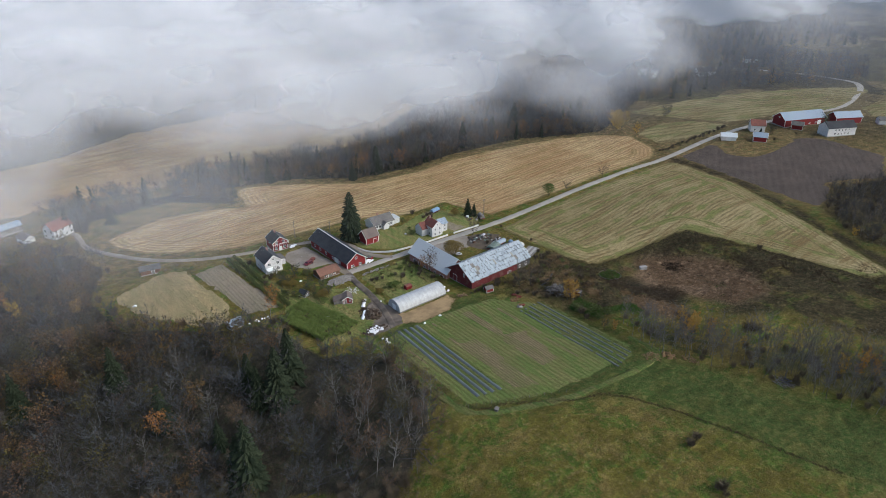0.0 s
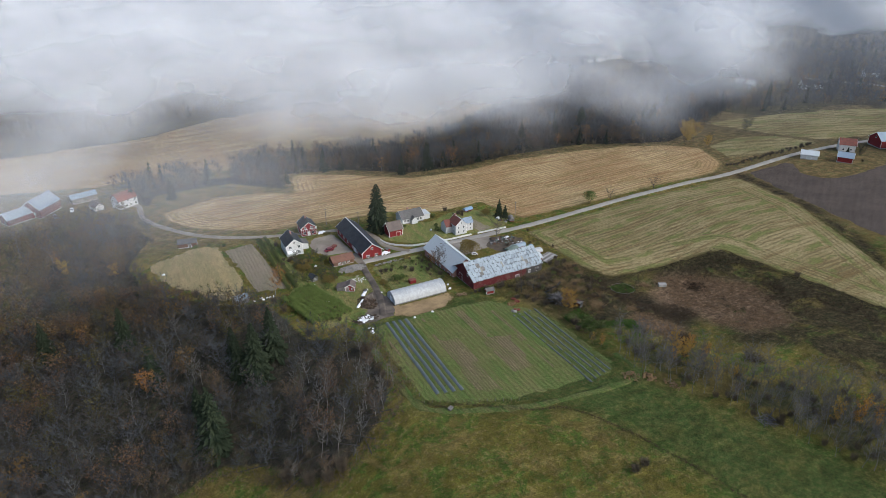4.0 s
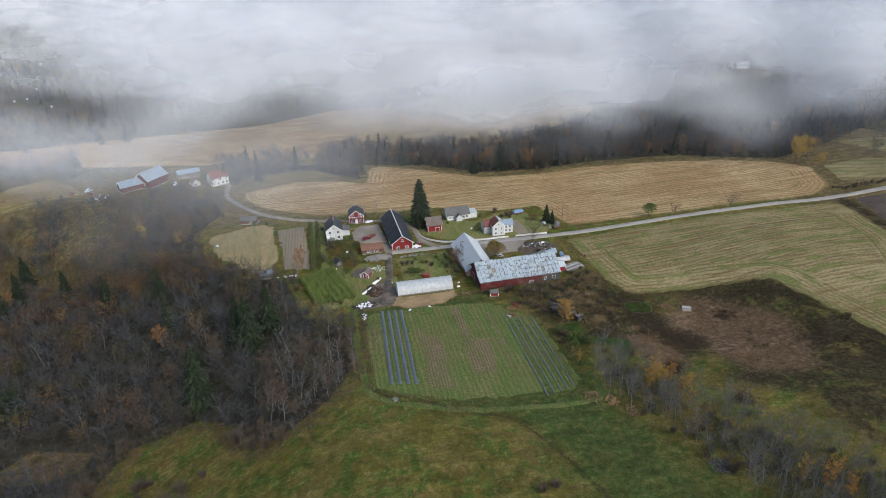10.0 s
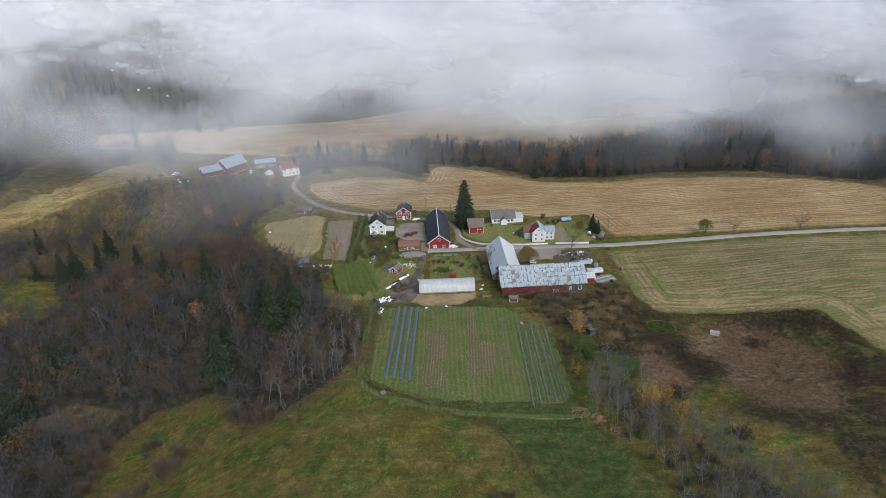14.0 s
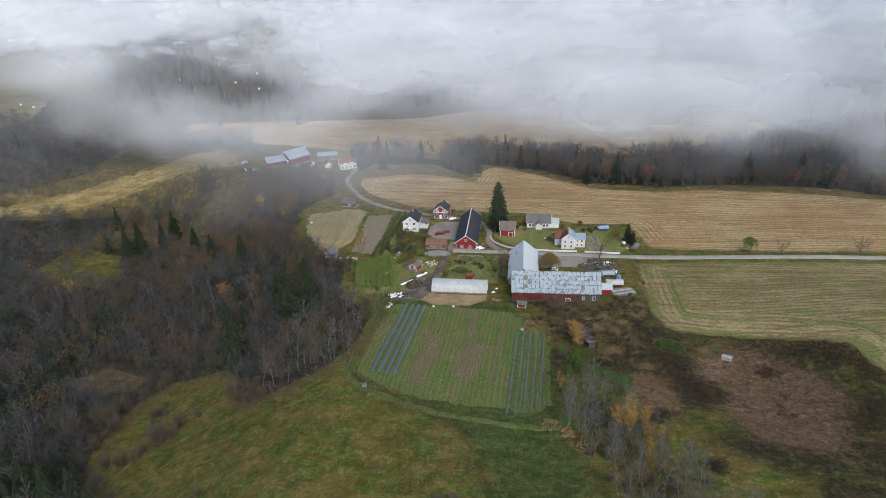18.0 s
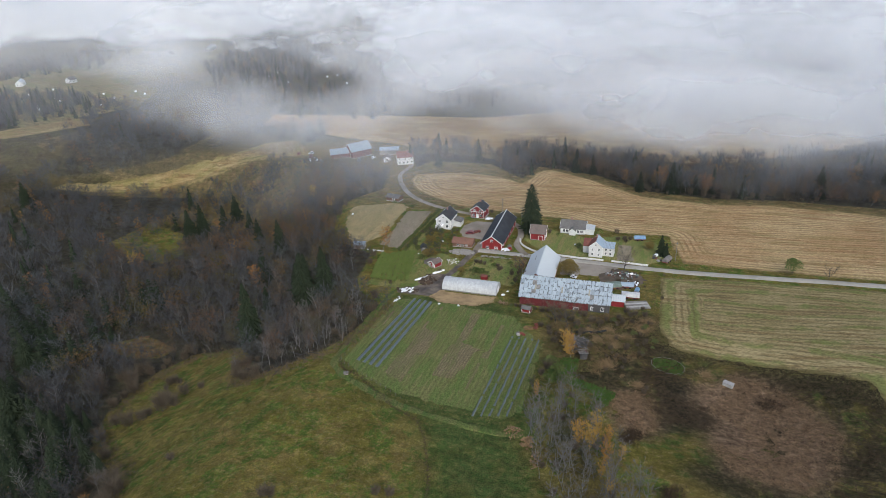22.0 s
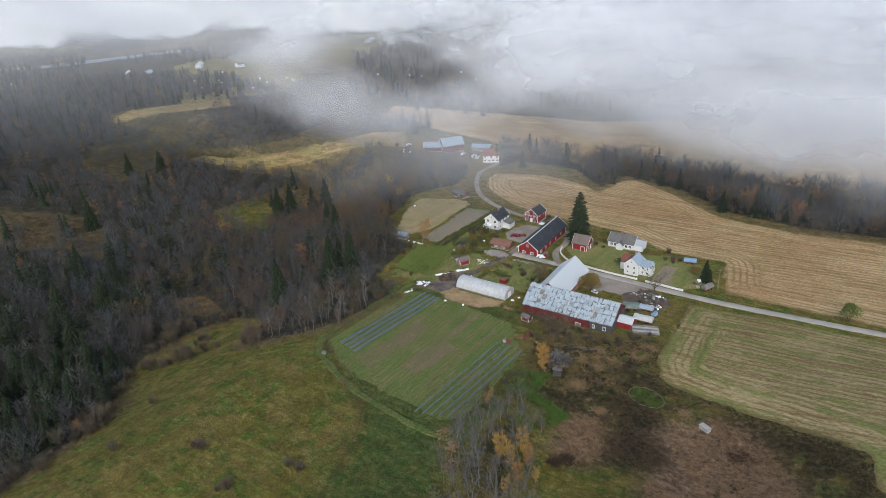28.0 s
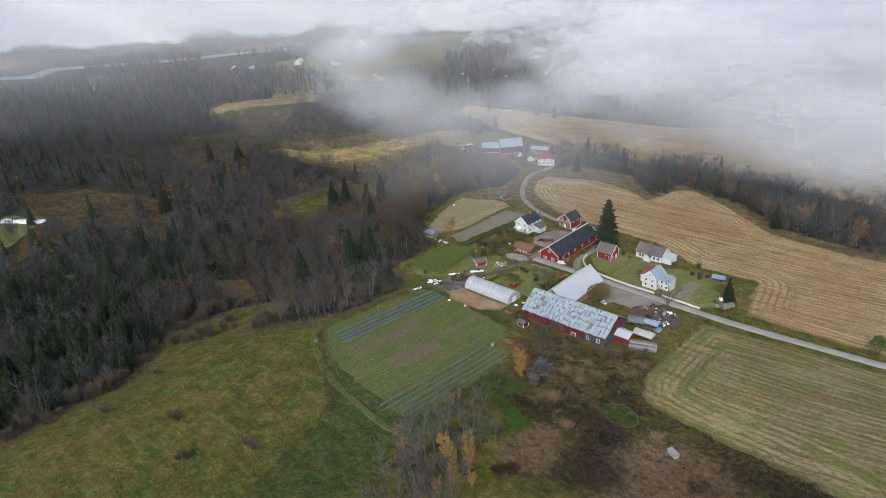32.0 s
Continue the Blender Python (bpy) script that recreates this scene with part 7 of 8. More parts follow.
def strewn(outline, n, seed, big=1.0, bar=-0.2, grain=0.07):
    rng = random.Random(seed)
    xs, ys = [p[0] for p in outline], [p[1] for p in outline]
    out = []
    while len(out) < n:
        x, y = rng.uniform(min(xs), max(xs)), rng.uniform(min(ys), max(ys))
        if inside(outline, np.array(x), np.array(y)) and noise.noise((x * grain, y * grain, seed)) > bar:
            out.append((x, y, big * rng.uniform(0.5, 1.3)))
    return out


tufts("reed_bed", "flattened dry brown reeds in the wet hollow", strewn(REEDS, 2000, 44, 1.0, -0.1, 0.05) + strewn(REEDS_WEST, 450, 59, 1.0, -0.1, 0.06), M_REED, 8, 0.45, 0.65, 44, "reeds", 0.12)
tufts("rough_grass", "tall dead straw grass behind the barn", strewn(STRAWY, 560, 45, 1.0, 0.18, 0.14), M_STRAWGRASS, 7, 0.8, 0.7, 45, "grass", 0.12)
tufts("rough_grass", "dead straw grass by the ruin", strewn([(166, 118), (164, 160), (200, 168), (200, 150), (186, 118)], 520, 50, 1.0, 0.2, 0.13), M_STRAWGRASS, 6, 0.6, 0.7, 50, "grass", 0.12)
tufts("scrub_growth", "dense dark low thicket in the wet hollow", strewn(THICKET, 1100, 60, 1.0, -0.3, 0.06), M_SCRUB, 6, 0.5, 0.7, 60, "scrub", 0.1)
tufts("reed_clump", "pale heaps of fallen reed grass", [(cx + item_rng.gauss(0, 1.1), cy + item_rng.gauss(0, 0.9), item_rng.uniform(0.7, 1.3)) for cx, cy in ((184.4, 132), (184.9, 133.4), (195.3, 125.2), (195.6, 157.4), (196, 159.5), (185.1, 149.6), (187.1, 145.4), (177.9, 152.2), (215, 139), (183.7, 154.2), (197.3, 164.3), (181, 147), (190, 151)) for _ in range(52)], M_STRAWHEAP, 8, 0.8, 1.3, 64, "grass", 0.1)
tufts("scrub_growth", "dark red-brown dead weeds in the reeds", [(cx + item_rng.gauss(0, w), cy + item_rng.gauss(0, w), item_rng.uniform(0.6, 1.3)) for cx, cy, w in ((195.0, 100.2, 1.1), (193.2, 97.2, 0.9), (204.5, 79, 1.6), (243.2, 134, 4.5), (246, 97, 5.0), (252, 108, 4.0), (232, 128, 2.0)) for _ in range(150)], M_SCRUB, 6, 0.9, 0.7, 67, "scrub", 0.1)
PAD = [(117, 169), (139, 168.5), (140, 164.5), (133.5, 161), (120.5, 160), (115, 163.5)]
tufts("straw_litter", "loose trampled straw in front of the plastic tunnel", strewn(PAD, 420, 68, 1.0, -0.1, 0.15), M_STRAWHEAP, 6, 0.14, 0.6, 68, "straw", 0.1)
tufts("rough_grass", "short green grass round the straw pad", [(x + item_rng.gauss(0, 0.7), y + item_rng.gauss(0, 0.7), item_rng.uniform(0.5, 1.1)) for a, b in zip(PAD[1:], PAD[2:]) for x, y in [(a[0] + (b[0] - a[0]) * k / 70, a[1] + (b[1] - a[1]) * k / 70 - 0.8) for k in range(70)]], M_GRASS, 6, 0.3, 0.45, 69, "grass", 0.09)
tufts("bramble_thicket", "bright green nettles and brambles by the ruin", strewn(BRAMBLE, 700, 61, 1.0, -0.15, 0.1), M_BRAMBLE, 7, 0.8, 0.7, 61, "brambles", 0.22)
tufts("rough_grass", "green and yellow weeds behind the old barn", strewn([(150, 164), (164, 166), (199, 166), (200, 150), (190, 134), (178, 126), (166, 134), (160, 150)], 2300, 62, 1.0, -0.15, 0.12), M_GRASS, 6, 0.6, 0.6, 62, "grass", 0.11)
tufts("rough_grass", "green and yellow weeds in the farm gardens", strewn([(121, 182), (146, 182), (147, 207), (122, 206)], 700, 51, 1.0, -0.1, 0.15) + strewn([(84, 168), (96, 232), (112, 212), (120, 190), (101, 166)], 1100, 52, 1.0, -0.1, 0.12) + strewn([(150, 176), (186, 186), (204, 200), (200, 176), (188, 164)], 700, 53, 1.0, -0.1, 0.12), M_GRASS, 6, 0.5, 0.5, 51, "grass", 0.1)
tufts("scrub_growth", "dark low scrub along the field edge", [q for q in strewn(DARK, 4200, 46, 1.0, 0.0, 0.06) if float(edge_distance([(199, 160), (204, 149), (240, 144), (259, 139), (268, 100), (272, 66)], np.array(q[0]), np.array(q[1]), False)) < 14], M_SCRUB, 6, 0.7, 0.7, 46, "scrub", 0.1)
tufts("rough_grass", "tussocks of olive and straw meadow grass", strewn([(60, 40), (75, 98), (98, 108), (124, 96), (144, 72), (150, 50), (150, 20), (70, 10)], 5000, 47), M_GRASS, 5, 0.4, 0.5, 47, "grass", 0.09)
tufts("brushwood", "felled brushwood and stumps on the cleared slope", strewn(CLEARCUT, 1300, 54, 1.0, -0.1, 0.08) + strewn(SLOPE, 700, 55, 1.0, 0.0, 0.06), M_TWIG_SCRUB, 6, 0.9, 1.3, 54, "scrub", 0.2)
tufts("bracken", "rust-brown dead bracken in a clearing of the wood", strewn(BRACKEN, 200, 63, 1.0, -0.4, 0.06), M_REED_RUST, 7, 0.6, 0.8, 63, "bracken", 0.16)
tufts("rough_grass", "tall dead grass on the ridge slope", strewn([(-112, 264), (-15, 262), (12, 300), (0, 334), (-60, 328), (-112, 314)], 1800, 56, 1.0, -0.1, 0.06), M_STRAWGRASS, 5, 0.8, 0.8, 56, "grass", 0.2)
rim = [(WOOD_WEST[i][0] + (WOOD_WEST[i + 1][0] - WOOD_WEST[i][0]) * u, WOOD_WEST[i][1] + (WOOD_WEST[i + 1][1] - WOOD_WEST[i][1]) * u) for i in range(18) for u in [k / 90 for k in range(90)]]
tufts("rough_grass", "dead brown grass and weeds along the wood's edge", [(x + item_rng.gauss(0, 2.2), y + item_rng.gauss(0, 2.2), item_rng.uniform(0.5, 1.2)) for x, y in rim], M_STRAWGRASS, 6, 0.8, 0.8, 57, "grass", 0.11)
tufts("brushwood", "brown brushwood along the wood's edge", [(x + item_rng.gauss(0, 2.0), y + item_rng.gauss(0, 2.0), item_rng.uniform(0.5, 1.3)) for x, y in rim[::2]], M_TWIG_SCRUB, 9, 1.5, 1.0, 58, "scrub", 0.09)
edge_line = smooth_line([(99, 116), (103, 109), (112, 104.5), (126, 94), (137, 88), (145, 72), (150, 56), (156, 30)], 0.35)
tufts("rough_grass", "dark strip of rank dead grass along the old field edge", [(q[0] + item_rng.gauss(0, 0.35), q[1] + item_rng.gauss(0, 0.35), item_rng.uniform(0.6, 1.1)) for q in edge_line for r in range(2)], M_SCRUB, 6, 0.42, 0.4, 49, "grass", 0.1)
tufts("rough_grass", "tussocks along the plot and road edges", [(x + item_rng.gauss(0, 0.7), y + item_rng.gauss(0, 0.7), item_rng.uniform(0.5, 1.1)) for a, b in
      (((103, 160), (101, 113)), ((101, 112), (126, 98)), ((126, 98), (160, 94)), ((165, 100), (165, 140)), ((144, 209), (345, 209)), ((216, 216), (350, 215)), ((199, 203), (199, 152)), ((204, 148), (258, 140)), ((260, 139), (270, 70)))
      for x, y in [(a[0] + (b[0] - a[0]) * k / 160, a[1] + (b[1] - a[1]) * k / 160) for k in range(160)]], M_GRASS, 6, 0.5, 0.4, 48, "grass", 0.09)

tufts("rough_grass", "rank olive and straw grass along the stubble field's rim", [(x + item_rng.gauss(0, 1.5), y + item_rng.gauss(0, 1.5), item_rng.uniform(0.5, 1.15)) for a, b in zip(FIELD_SOUTH[5:], FIELD_SOUTH[6:] + FIELD_SOUTH[:1])
      for x, y in [(a[0] + (b[0] - a[0]) * k / 260, a[1] + (b[1] - a[1]) * k / 260) for k in range(260)]], M_MEADOWRIM, 6, 0.4, 0.55, 66, "grass", 0.1)

# ---- stone walls, heaps, plastic and junk ----
wall_line = smooth_line([(137.6, 230), (139.5, 224), (146, 217.5), (152, 215.6), (165, 214.2), (176, 213.9), (196, 212.6)], 1.6)
kerb = thing("garden_wall", 140, 222, lie(140, 222), 0, "low whitewashed stone wall curving along the road", "wall")
for i in range(len(wall_line) - 1):
    a, b = wall_line[i], wall_line[i + 1]
    if 25 < i < 28:
        continue
    g = Geo()
    mx, my = (a + b) / 2
    ang = math.degrees(math.atan2(b[1] - a[1], b[0] - a[0]))
    ln = np.linalg.norm(b - a)
    g.box(-ln / 2 + 0.02, -0.22, -0.4, ln / 2 - 0.02, 0.22, 0.62 + item_rng.uniform(-0.04, 0.04))
    part("wall_block", g, M_WALLSTONE, kerb).matrix_basis = pose(mx - 140, my - 222, lie(mx, my) - lie(140, 222) + 0.1, 0, 0, ang)

stone_shapes = []
for k in range(5):
    g = Geo()
    g.lump((0, 0, -0.15), 0.5, 0.4, 0.42, random.Random(60 + k), 0.25, 3, 6)
    stone_shapes.append(g.mesh("stone", M_STONE))


def heap(name, label, cx, cy, rx, ry, n, top, shapes, category, piece, seed, size=(0.7, 1.5)):
    """Loose pieces thrown on a pile, one object each."""
    rng = random.Random(seed)
    t = thing(name, cx, cy, lie(cx, cy), 0, label, category)
    for k in range(n):
        a, u = rng.uniform(0, 6.28), rng.random() ** 0.6
        x, y = math.cos(a) * rx * u, math.sin(a) * ry * u
        z = lie(cx + x, cy + y) - lie(cx, cy) + top * max(0, 1 - u * u) * rng.uniform(0.3, 1.0) + 0.1
        s = rng.uniform(*size)
        part(piece, shapes[rng.randrange(len(shapes))], None, t).matrix_basis = pose(x, y, z, rng.uniform(-20, 20), rng.uniform(-20, 20), rng.uniform(0, 360)) @ Matrix.Diagonal((s, s, s, 1))
    return t


heap("stone_pile", "pile of grey field stones beside the low shed", 115.2, 208.6, 5.8, 3.2, 190, 1.0, stone_shapes, "stone pile", "stone", 61)
heap("stone_pile", "scatter of grey stones below the red barn", 127.5, 213.9, 4.6, 0.9, 40, 0.3, stone_shapes, "stone pile", "stone", 62, (0.5, 1.0))
heap("stone_pile", "low row of stones along the garden bank", 131, 206.5, 8.0, 0.9, 60, 0.3, stone_shapes, "stone pile", "stone", 63, (0.5, 1.0))
white_shapes = []
for k in range(3):
    g = Geo()
    g.lump((0, 0, -0.15), 0.5, 0.4, 0.36, random.Random(260 + k), 0.25, 3, 6)
    white_shapes.append(g.mesh("white_stone", M_WALLSTONE))
heap("stone_pile", "scattered whitish stones on the grass by the hen house", 114.0, 198.0, 3.0, 3.6, 38, 0.05, white_shapes, "stones", "stone", 64, (0.4, 0.8))

plank_shapes = []
for k in range(4):
    g = Geo()
    g.box(-1.3 - 0.4 * k, -0.09, 0, 1.3 + 0.4 * k, 0.09, 0.07)
    plank_shapes.append(g.mesh("plank", (M_GREYWOOD, M_DARKWOOD, M_GREYWOOD, M_DARKWOOD)[k]))
log_shapes = []
for k in range(3):
    g = Geo()
    g.rod((-1.1 - 0.3 * k, 0, 0), (1.1 + 0.3 * k, 0, 0), 0.17, 0.14, 7)
    g.poly([(-1.1 - 0.3 * k, 0.17 * math.cos(a), 0.17 * math.sin(a)) for a in [i * 6.283 / 7 for i in range(7)]], [tuple(range(7))])
    log_shapes.append(g.mesh("log", M_LOG))
chip_shapes = []
for k in range(3):
    g = Geo()
    g.lump((0, 0, -0.15), 0.5, 0.42, 0.4, random.Random(160 + k), 0.3, 3, 7)
    chip_shapes.append(g.mesh("chip_clod", M_CHIPS))
clod_shapes = []
for k in range(3):
    g = Geo()
    g.lump((0, 0, -0.2), 0.6, 0.45, 0.45, random.Random(170 + k), 0.35, 3, 7)
    clod_shapes.append(g.mesh("earth_clod", M_CLOD))
junk_shapes = []
for k, m in enumerate((M_RUSTY, M_GREYWOOD, M_CONCRETE, M_DARKWOOD, M_TARP_GREEN, M_BROWNWOOD, M_WRAP, M_DARKWOOD)):
    g = Geo()
    g.box(-0.6, -0.45, 0, 0.6, 0.45, 0.3 + 0.07 * k)
    g.box(-0.35, -0.55, 0.15, 0.2, 0.55, 0.42 + 0.07 * k)
    g.lump((0.4, 0.2, 0.1), 0.5, 0.4, 0.7, random.Random(70 + k), 0.3, 3, 6)
    junk_shapes.append(g.mesh("scrap_piece", m))
wrap_shapes = []
for k in range(3):
    g = Geo()
    g.lump((0, 0, -0.05), 1.0, 0.6 + 0.1 * k, 0.32, random.Random(80 + k), 0.4, 3, 9)
    wrap_shapes.append(g.mesh("plastic_sheet", M_WRAP))

heap("collapsed_shed", "collapsed shed of grey rotten planks", 174.6, 142.0, 3.6, 4.2, 130, 2.6, plank_shapes, "ruin", "plank", 71)
heap("plank_pile", "discarded pale planks lying in the grass", 182.0, 57.0, 2.6, 2.2, 26, 0.4, plank_shapes, "planks", "plank", 72)
heap("log_pile", "heap of logs, bark and brown earth along the wood edge", 163.4, 91.6, 2.6, 2.6, 46, 0.7, log_shapes + chip_shapes, "logs", "log", 73, (0.35, 0.7))
heap("chip_heap", "orange-brown heap of wood chips beside the birches", 167.8, 88.2, 1.6, 2.4, 30, 0.7, chip_shapes, "wood chips", "chip_clod", 74, (0.8, 1.6))
heap("log_pile", "heap of stumps and wood waste along the wood edge", 171.2, 82.4, 1.5, 3.2, 36, 0.5, log_shapes + chip_shapes, "logs", "log", 89, (0.35, 0.7))
heap("chip_heap", "spread orange wood chips at the plot corner", 157.0, 148.6, 2.0, 1.6, 34, 0.15, chip_shapes, "wood chips", "chip_clod", 75, (0.5, 1.0))
heap("log_pile", "orange heap of wood chips and logs by the tunnel", 144.0, 164.5, 2.4, 1.2, 16, 0.4, log_shapes, "logs", "log", 76, (0.5, 0.9))
heap("scrap_heap", "scrap and building waste beside the road", 186.0, 200.6, 6.5, 3.4, 80, 0.5, junk_shapes + plank_shapes, "scrap", "scrap_piece", 77, (0.3, 0.95))
heap("scrap_heap", "scrap metal and boards behind the old barn", 189.8, 192.6, 3.4, 3.2, 40, 0.4, junk_shapes + plank_shapes, "scrap", "scrap_piece", 78, (0.3, 0.9))
heap("scrap_heap", "rusty implements on the edge of the plot", 154.4, 143.4, 2.4, 0.7, 7, 0.1, junk_shapes[:3], "scrap", "scrap_piece", 79, (0.6, 1.1))
heap("scrap_heap", "rusty red implements beside the wood chips", 159.4, 150.0, 0.7, 2.4, 6, 0.1, junk_shapes[:1], "scrap", "scrap_piece", 90, (0.6, 1.1))
heap("scrap_heap", "odd scrap along the garden fence", 199.5, 222.0, 3.5, 3.5, 14, 0.1, junk_shapes, "scrap", "scrap_piece", 80, (0.5, 1.1))
heap("earth_heap", "dug dark earth thrown up beside the muddy track", 109.5, 177.5, 3.4, 5.5, 90, 1.2, clod_shapes, "earth", "earth_clod", 171, (0.7, 1.7))
heap("earth_heap", "trampled dark earth around the white plastic", 104.5, 166.6, 5.0, 2.6, 60, 0.3, clod_shapes, "earth", "earth_clod", 172, (0.5, 1.2))
heap("plastic_heap", "crumpled white plastic sheets beside the mud", 104.4, 166.4, 3.2, 2.2, 26, 0.3, wrap_shapes, "plastic", "plastic_sheet", 81, (0.5, 1.1))
for (ax, ay), (bx, by) in (((104.4, 175.3), (108.8, 180.2)), ((109.6, 183.0), (113.3, 187.6))):
    g = Geo()
    ln, tn = math.hypot(bx - ax, by - ay), math.atan2(by - ay, bx - ax)
    for i in range(15):
        u = i / 14
        x, y = ax + (bx - ax) * u, ay + (by - ay) * u
        w = 0.75 * (0.55 + 0.6 * item_rng.random()) * (0.4 if i in (0, 14) else 1)
        for side, up in ((-1, 0.02), (-0.4, 0.4), (0.3, 0.5), (1, 0.05)):
            g.v.append((x - ax - math.sin(tn) * w * side, y - ay + math.cos(tn) * w * side, lie(x, y) - lie(ax, ay) + 0.35 + up * item_rng.uniform(0.6, 1.3)))
        if i:
            g.f += [(4 * i + k - 4, 4 * i + k - 3, 4 * i + k + 1, 4 * i + k) for k in range(3)]
    o = new("plastic_strip", g.mesh("plastic_strip", M_WRAP))
    o.matrix_basis = pose(ax, ay, lie(ax, ay))
    tagged(o, "long strip of crumpled white plastic on the earth bank", "plastic", "plastic strips on the bank")
heap("plastic_heap", "white sheeting beside the red barn", 134.0, 216.2, 2.2, 1.2, 8, 0.5, wrap_shapes, "plastic", "plastic_sheet", 84, (0.8, 1.4))
heap("plastic_heap", "white sheeting by the storehouse", 117.5, 254.0, 2.4, 0.9, 7, 0.3, wrap_shapes, "plastic", "plastic_sheet", 85, (0.7, 1.2))
heap("plastic_heap", "scraps of white and black plastic at the plot corner", 103.4, 158.0, 1.2, 2.6, 8, 0.1, wrap_shapes, "plastic", "plastic_sheet", 86, (0.3, 0.6))
heap("plastic_heap", "sacks on the edge of the paddock", 76.0, 201.5, 4.5, 1.6, 12, 0.05, wrap_shapes, "sacks", "plastic_sheet", 87, (0.3, 0.55))


g = Geo()
g.lump((0, 0, -0.3), 2.4, 5.6, 1.5, item_rng, 0.3, 7, 18)
tagged(part("earth_bank", g, M_MUD), "bank of dug brown earth beside the muddy track", "earth").matrix_basis = pose(110.2, 178.0, lie(110.2, 178), 0, 0, -32)


def single(name, label, category, x, y, geo, material, turn=0.0, group=""):
    ob = new(name, geo.mesh(name, material))
    ob.matrix_basis = pose(x, y, lie(x, y) + 0.05, 0, 0, turn)
    return tagged(ob, label, category, group)


for x, y, s, words in ((120.4, 158.2, 0.7, "small white sack at the edge of the plot"), (128.0, 158.8, 0.7, "small white sack at the edge of the plot"), (142.5, 171.5, 0.8, "white sack behind the tunnel"), (143.5, 175.0, 0.6, "white sack behind the tunnel"),
                       (117.5, 182.5, 0.5, "white sack beside the track"), (96.5, 186.5, 0.8, "white sack on the orchard grass"), (90.5, 235.0, 0.6, "pale stone in the garden grass"), (163.5, 229.0, 0.8, "white garden table on the lawn"),
                       (102.5, 219.5, 0.7, "yellow-white tarp in the garden"), (43.5, 246.0, 0.9, "white tub in the paddock"), (154.6, 168.0, 0.6, "pale barrel by the barn corner"), (96.5, 202.5, 0.5, "white tub on the orchard grass")):
    g = Geo()
    g.lump((0, 0, -0.1), s, s * 0.7, s * 0.8, item_rng, 0.2, 3, 7)
    single("sack" if "sack" in words else "garden_object", words, "sack" if "sack" in words else "garden object", x, y, g, M_WRAP, item_rng.uniform(0, 180))
g = Geo()
g.box(-0.7, -0.5, 0, 0.7, 0.5, 0.7)
g.box(-0.8, -0.6, 0.7, 0.8, 0.6, 0.78)
single("wooden_box", "weathered grey wooden box on the meadow", "box", 106.3, 105.4, g, M_GREYWOOD, 25)
# stone block in the reeds
g = Geo()
g.box(-1.5, -0.75, -0.2, 1.5, 0.75, 1.0)
g.box(-1.6, -0.85, 1.0, 1.6, 0.85, 1.12)
single("stone_trough", "pale grey concrete trough among the reeds", "trough", 221.9, 135.6, g, M_CONCRETE, -28)
# black wrapped pipes by the ruin
for k in range(4):
    g = Geo()
    g.rod((-1.6, 0, 0.3), (1.6, 0.2, 0.35), 0.34, 0.34, 9)
    single("drain_pipe", "short black plastic drain pipe lying in dead grass", "pipe", 174.8 + k * 2.4, 149.6 + 0.8 * k + (k % 2) * 0.5, g, M_RUBBER, 8 * k, "pipes by the ruin")
hut = thing("tarred_hut", 177.2, 134.8, lie(177.2, 134.8), 24, "leaning hut of dark tarred boards with one red wall", "hut")
for k in range(6):
    g = Geo()
    g.box(-1.2 + 0.4 * k, -1.3, -0.2, -0.84 + 0.4 * k, -1.18, 2.5 - 0.1 * (k % 3))
    part("board", g, M_DARKWOOD, hut).matrix_basis = pose(0, 0, 0, 5 + 2 * (k % 2), 0, 0)
for k in range(6):
    g = Geo()
    g.box(1.2, -1.2 + 0.42 * k, -0.2, 1.32, -0.82 + 0.42 * k, 2.4 - 0.12 * (k % 2))
    part("board", g, M_RED_OLD, hut, "faded red board").matrix_basis = pose(0, 0, 0, 0, -4, 0)
for k in range(5):
    g = Geo()
    g.slab((-1.5 + 0.02 * k, -1.5 + 0.6 * k, 2.55 + 0.1 * k), (1.6, -1.5 + 0.6 * k, 2.3), (1.6, -0.95 + 0.6 * k, 2.2 - 0.1 * k), (-1.5, -0.95 + 0.6 * k, 2.5), 0.08)
    part("roof_board", g, M_GREYWOOD, hut)
# green overgrown foundation ring
ring = thing("ruined_enclosure", 204, 139.5, lie(204, 139.5), 0, "overgrown enclosure of fallen fence poles", "ruin")
for k in range(12):
    a = 6.283 * k / 12
    g = Geo()
    g.rod((-1.3, 0, 0.3), (1.3, 0.1, 0.5), 0.07, 0.06, 5)
    part("fence_pole", g, M_GREYWOOD, ring).matrix_basis = pose(5.2 * math.cos(a), 4.0 * math.sin(a), lie(204 + 5.2 * math.cos(a), 139.5 + 4 * math.sin(a)) - lie(204, 139.5), 0, 0, math.degrees(a) + 90)
tufts("rough_grass", "rank green grass inside the ruined enclosure", [(204 + item_rng.uniform(-4.6, 4.6), 139.5 + item_rng.uniform(-3.2, 3.2), item_rng.uniform(0.6, 1.2)) for _ in range(260)], M_BRAMBLE, 7, 0.6, 0.6, 65, "grass", 0.14)
for k in range(6):
    plant("bush", 204 + item_rng.uniform(-3.5, 3.5), 139.5 + item_rng.uniform(-2.6, 2.6), 0.5, "low green bramble inside the ruined enclosure")
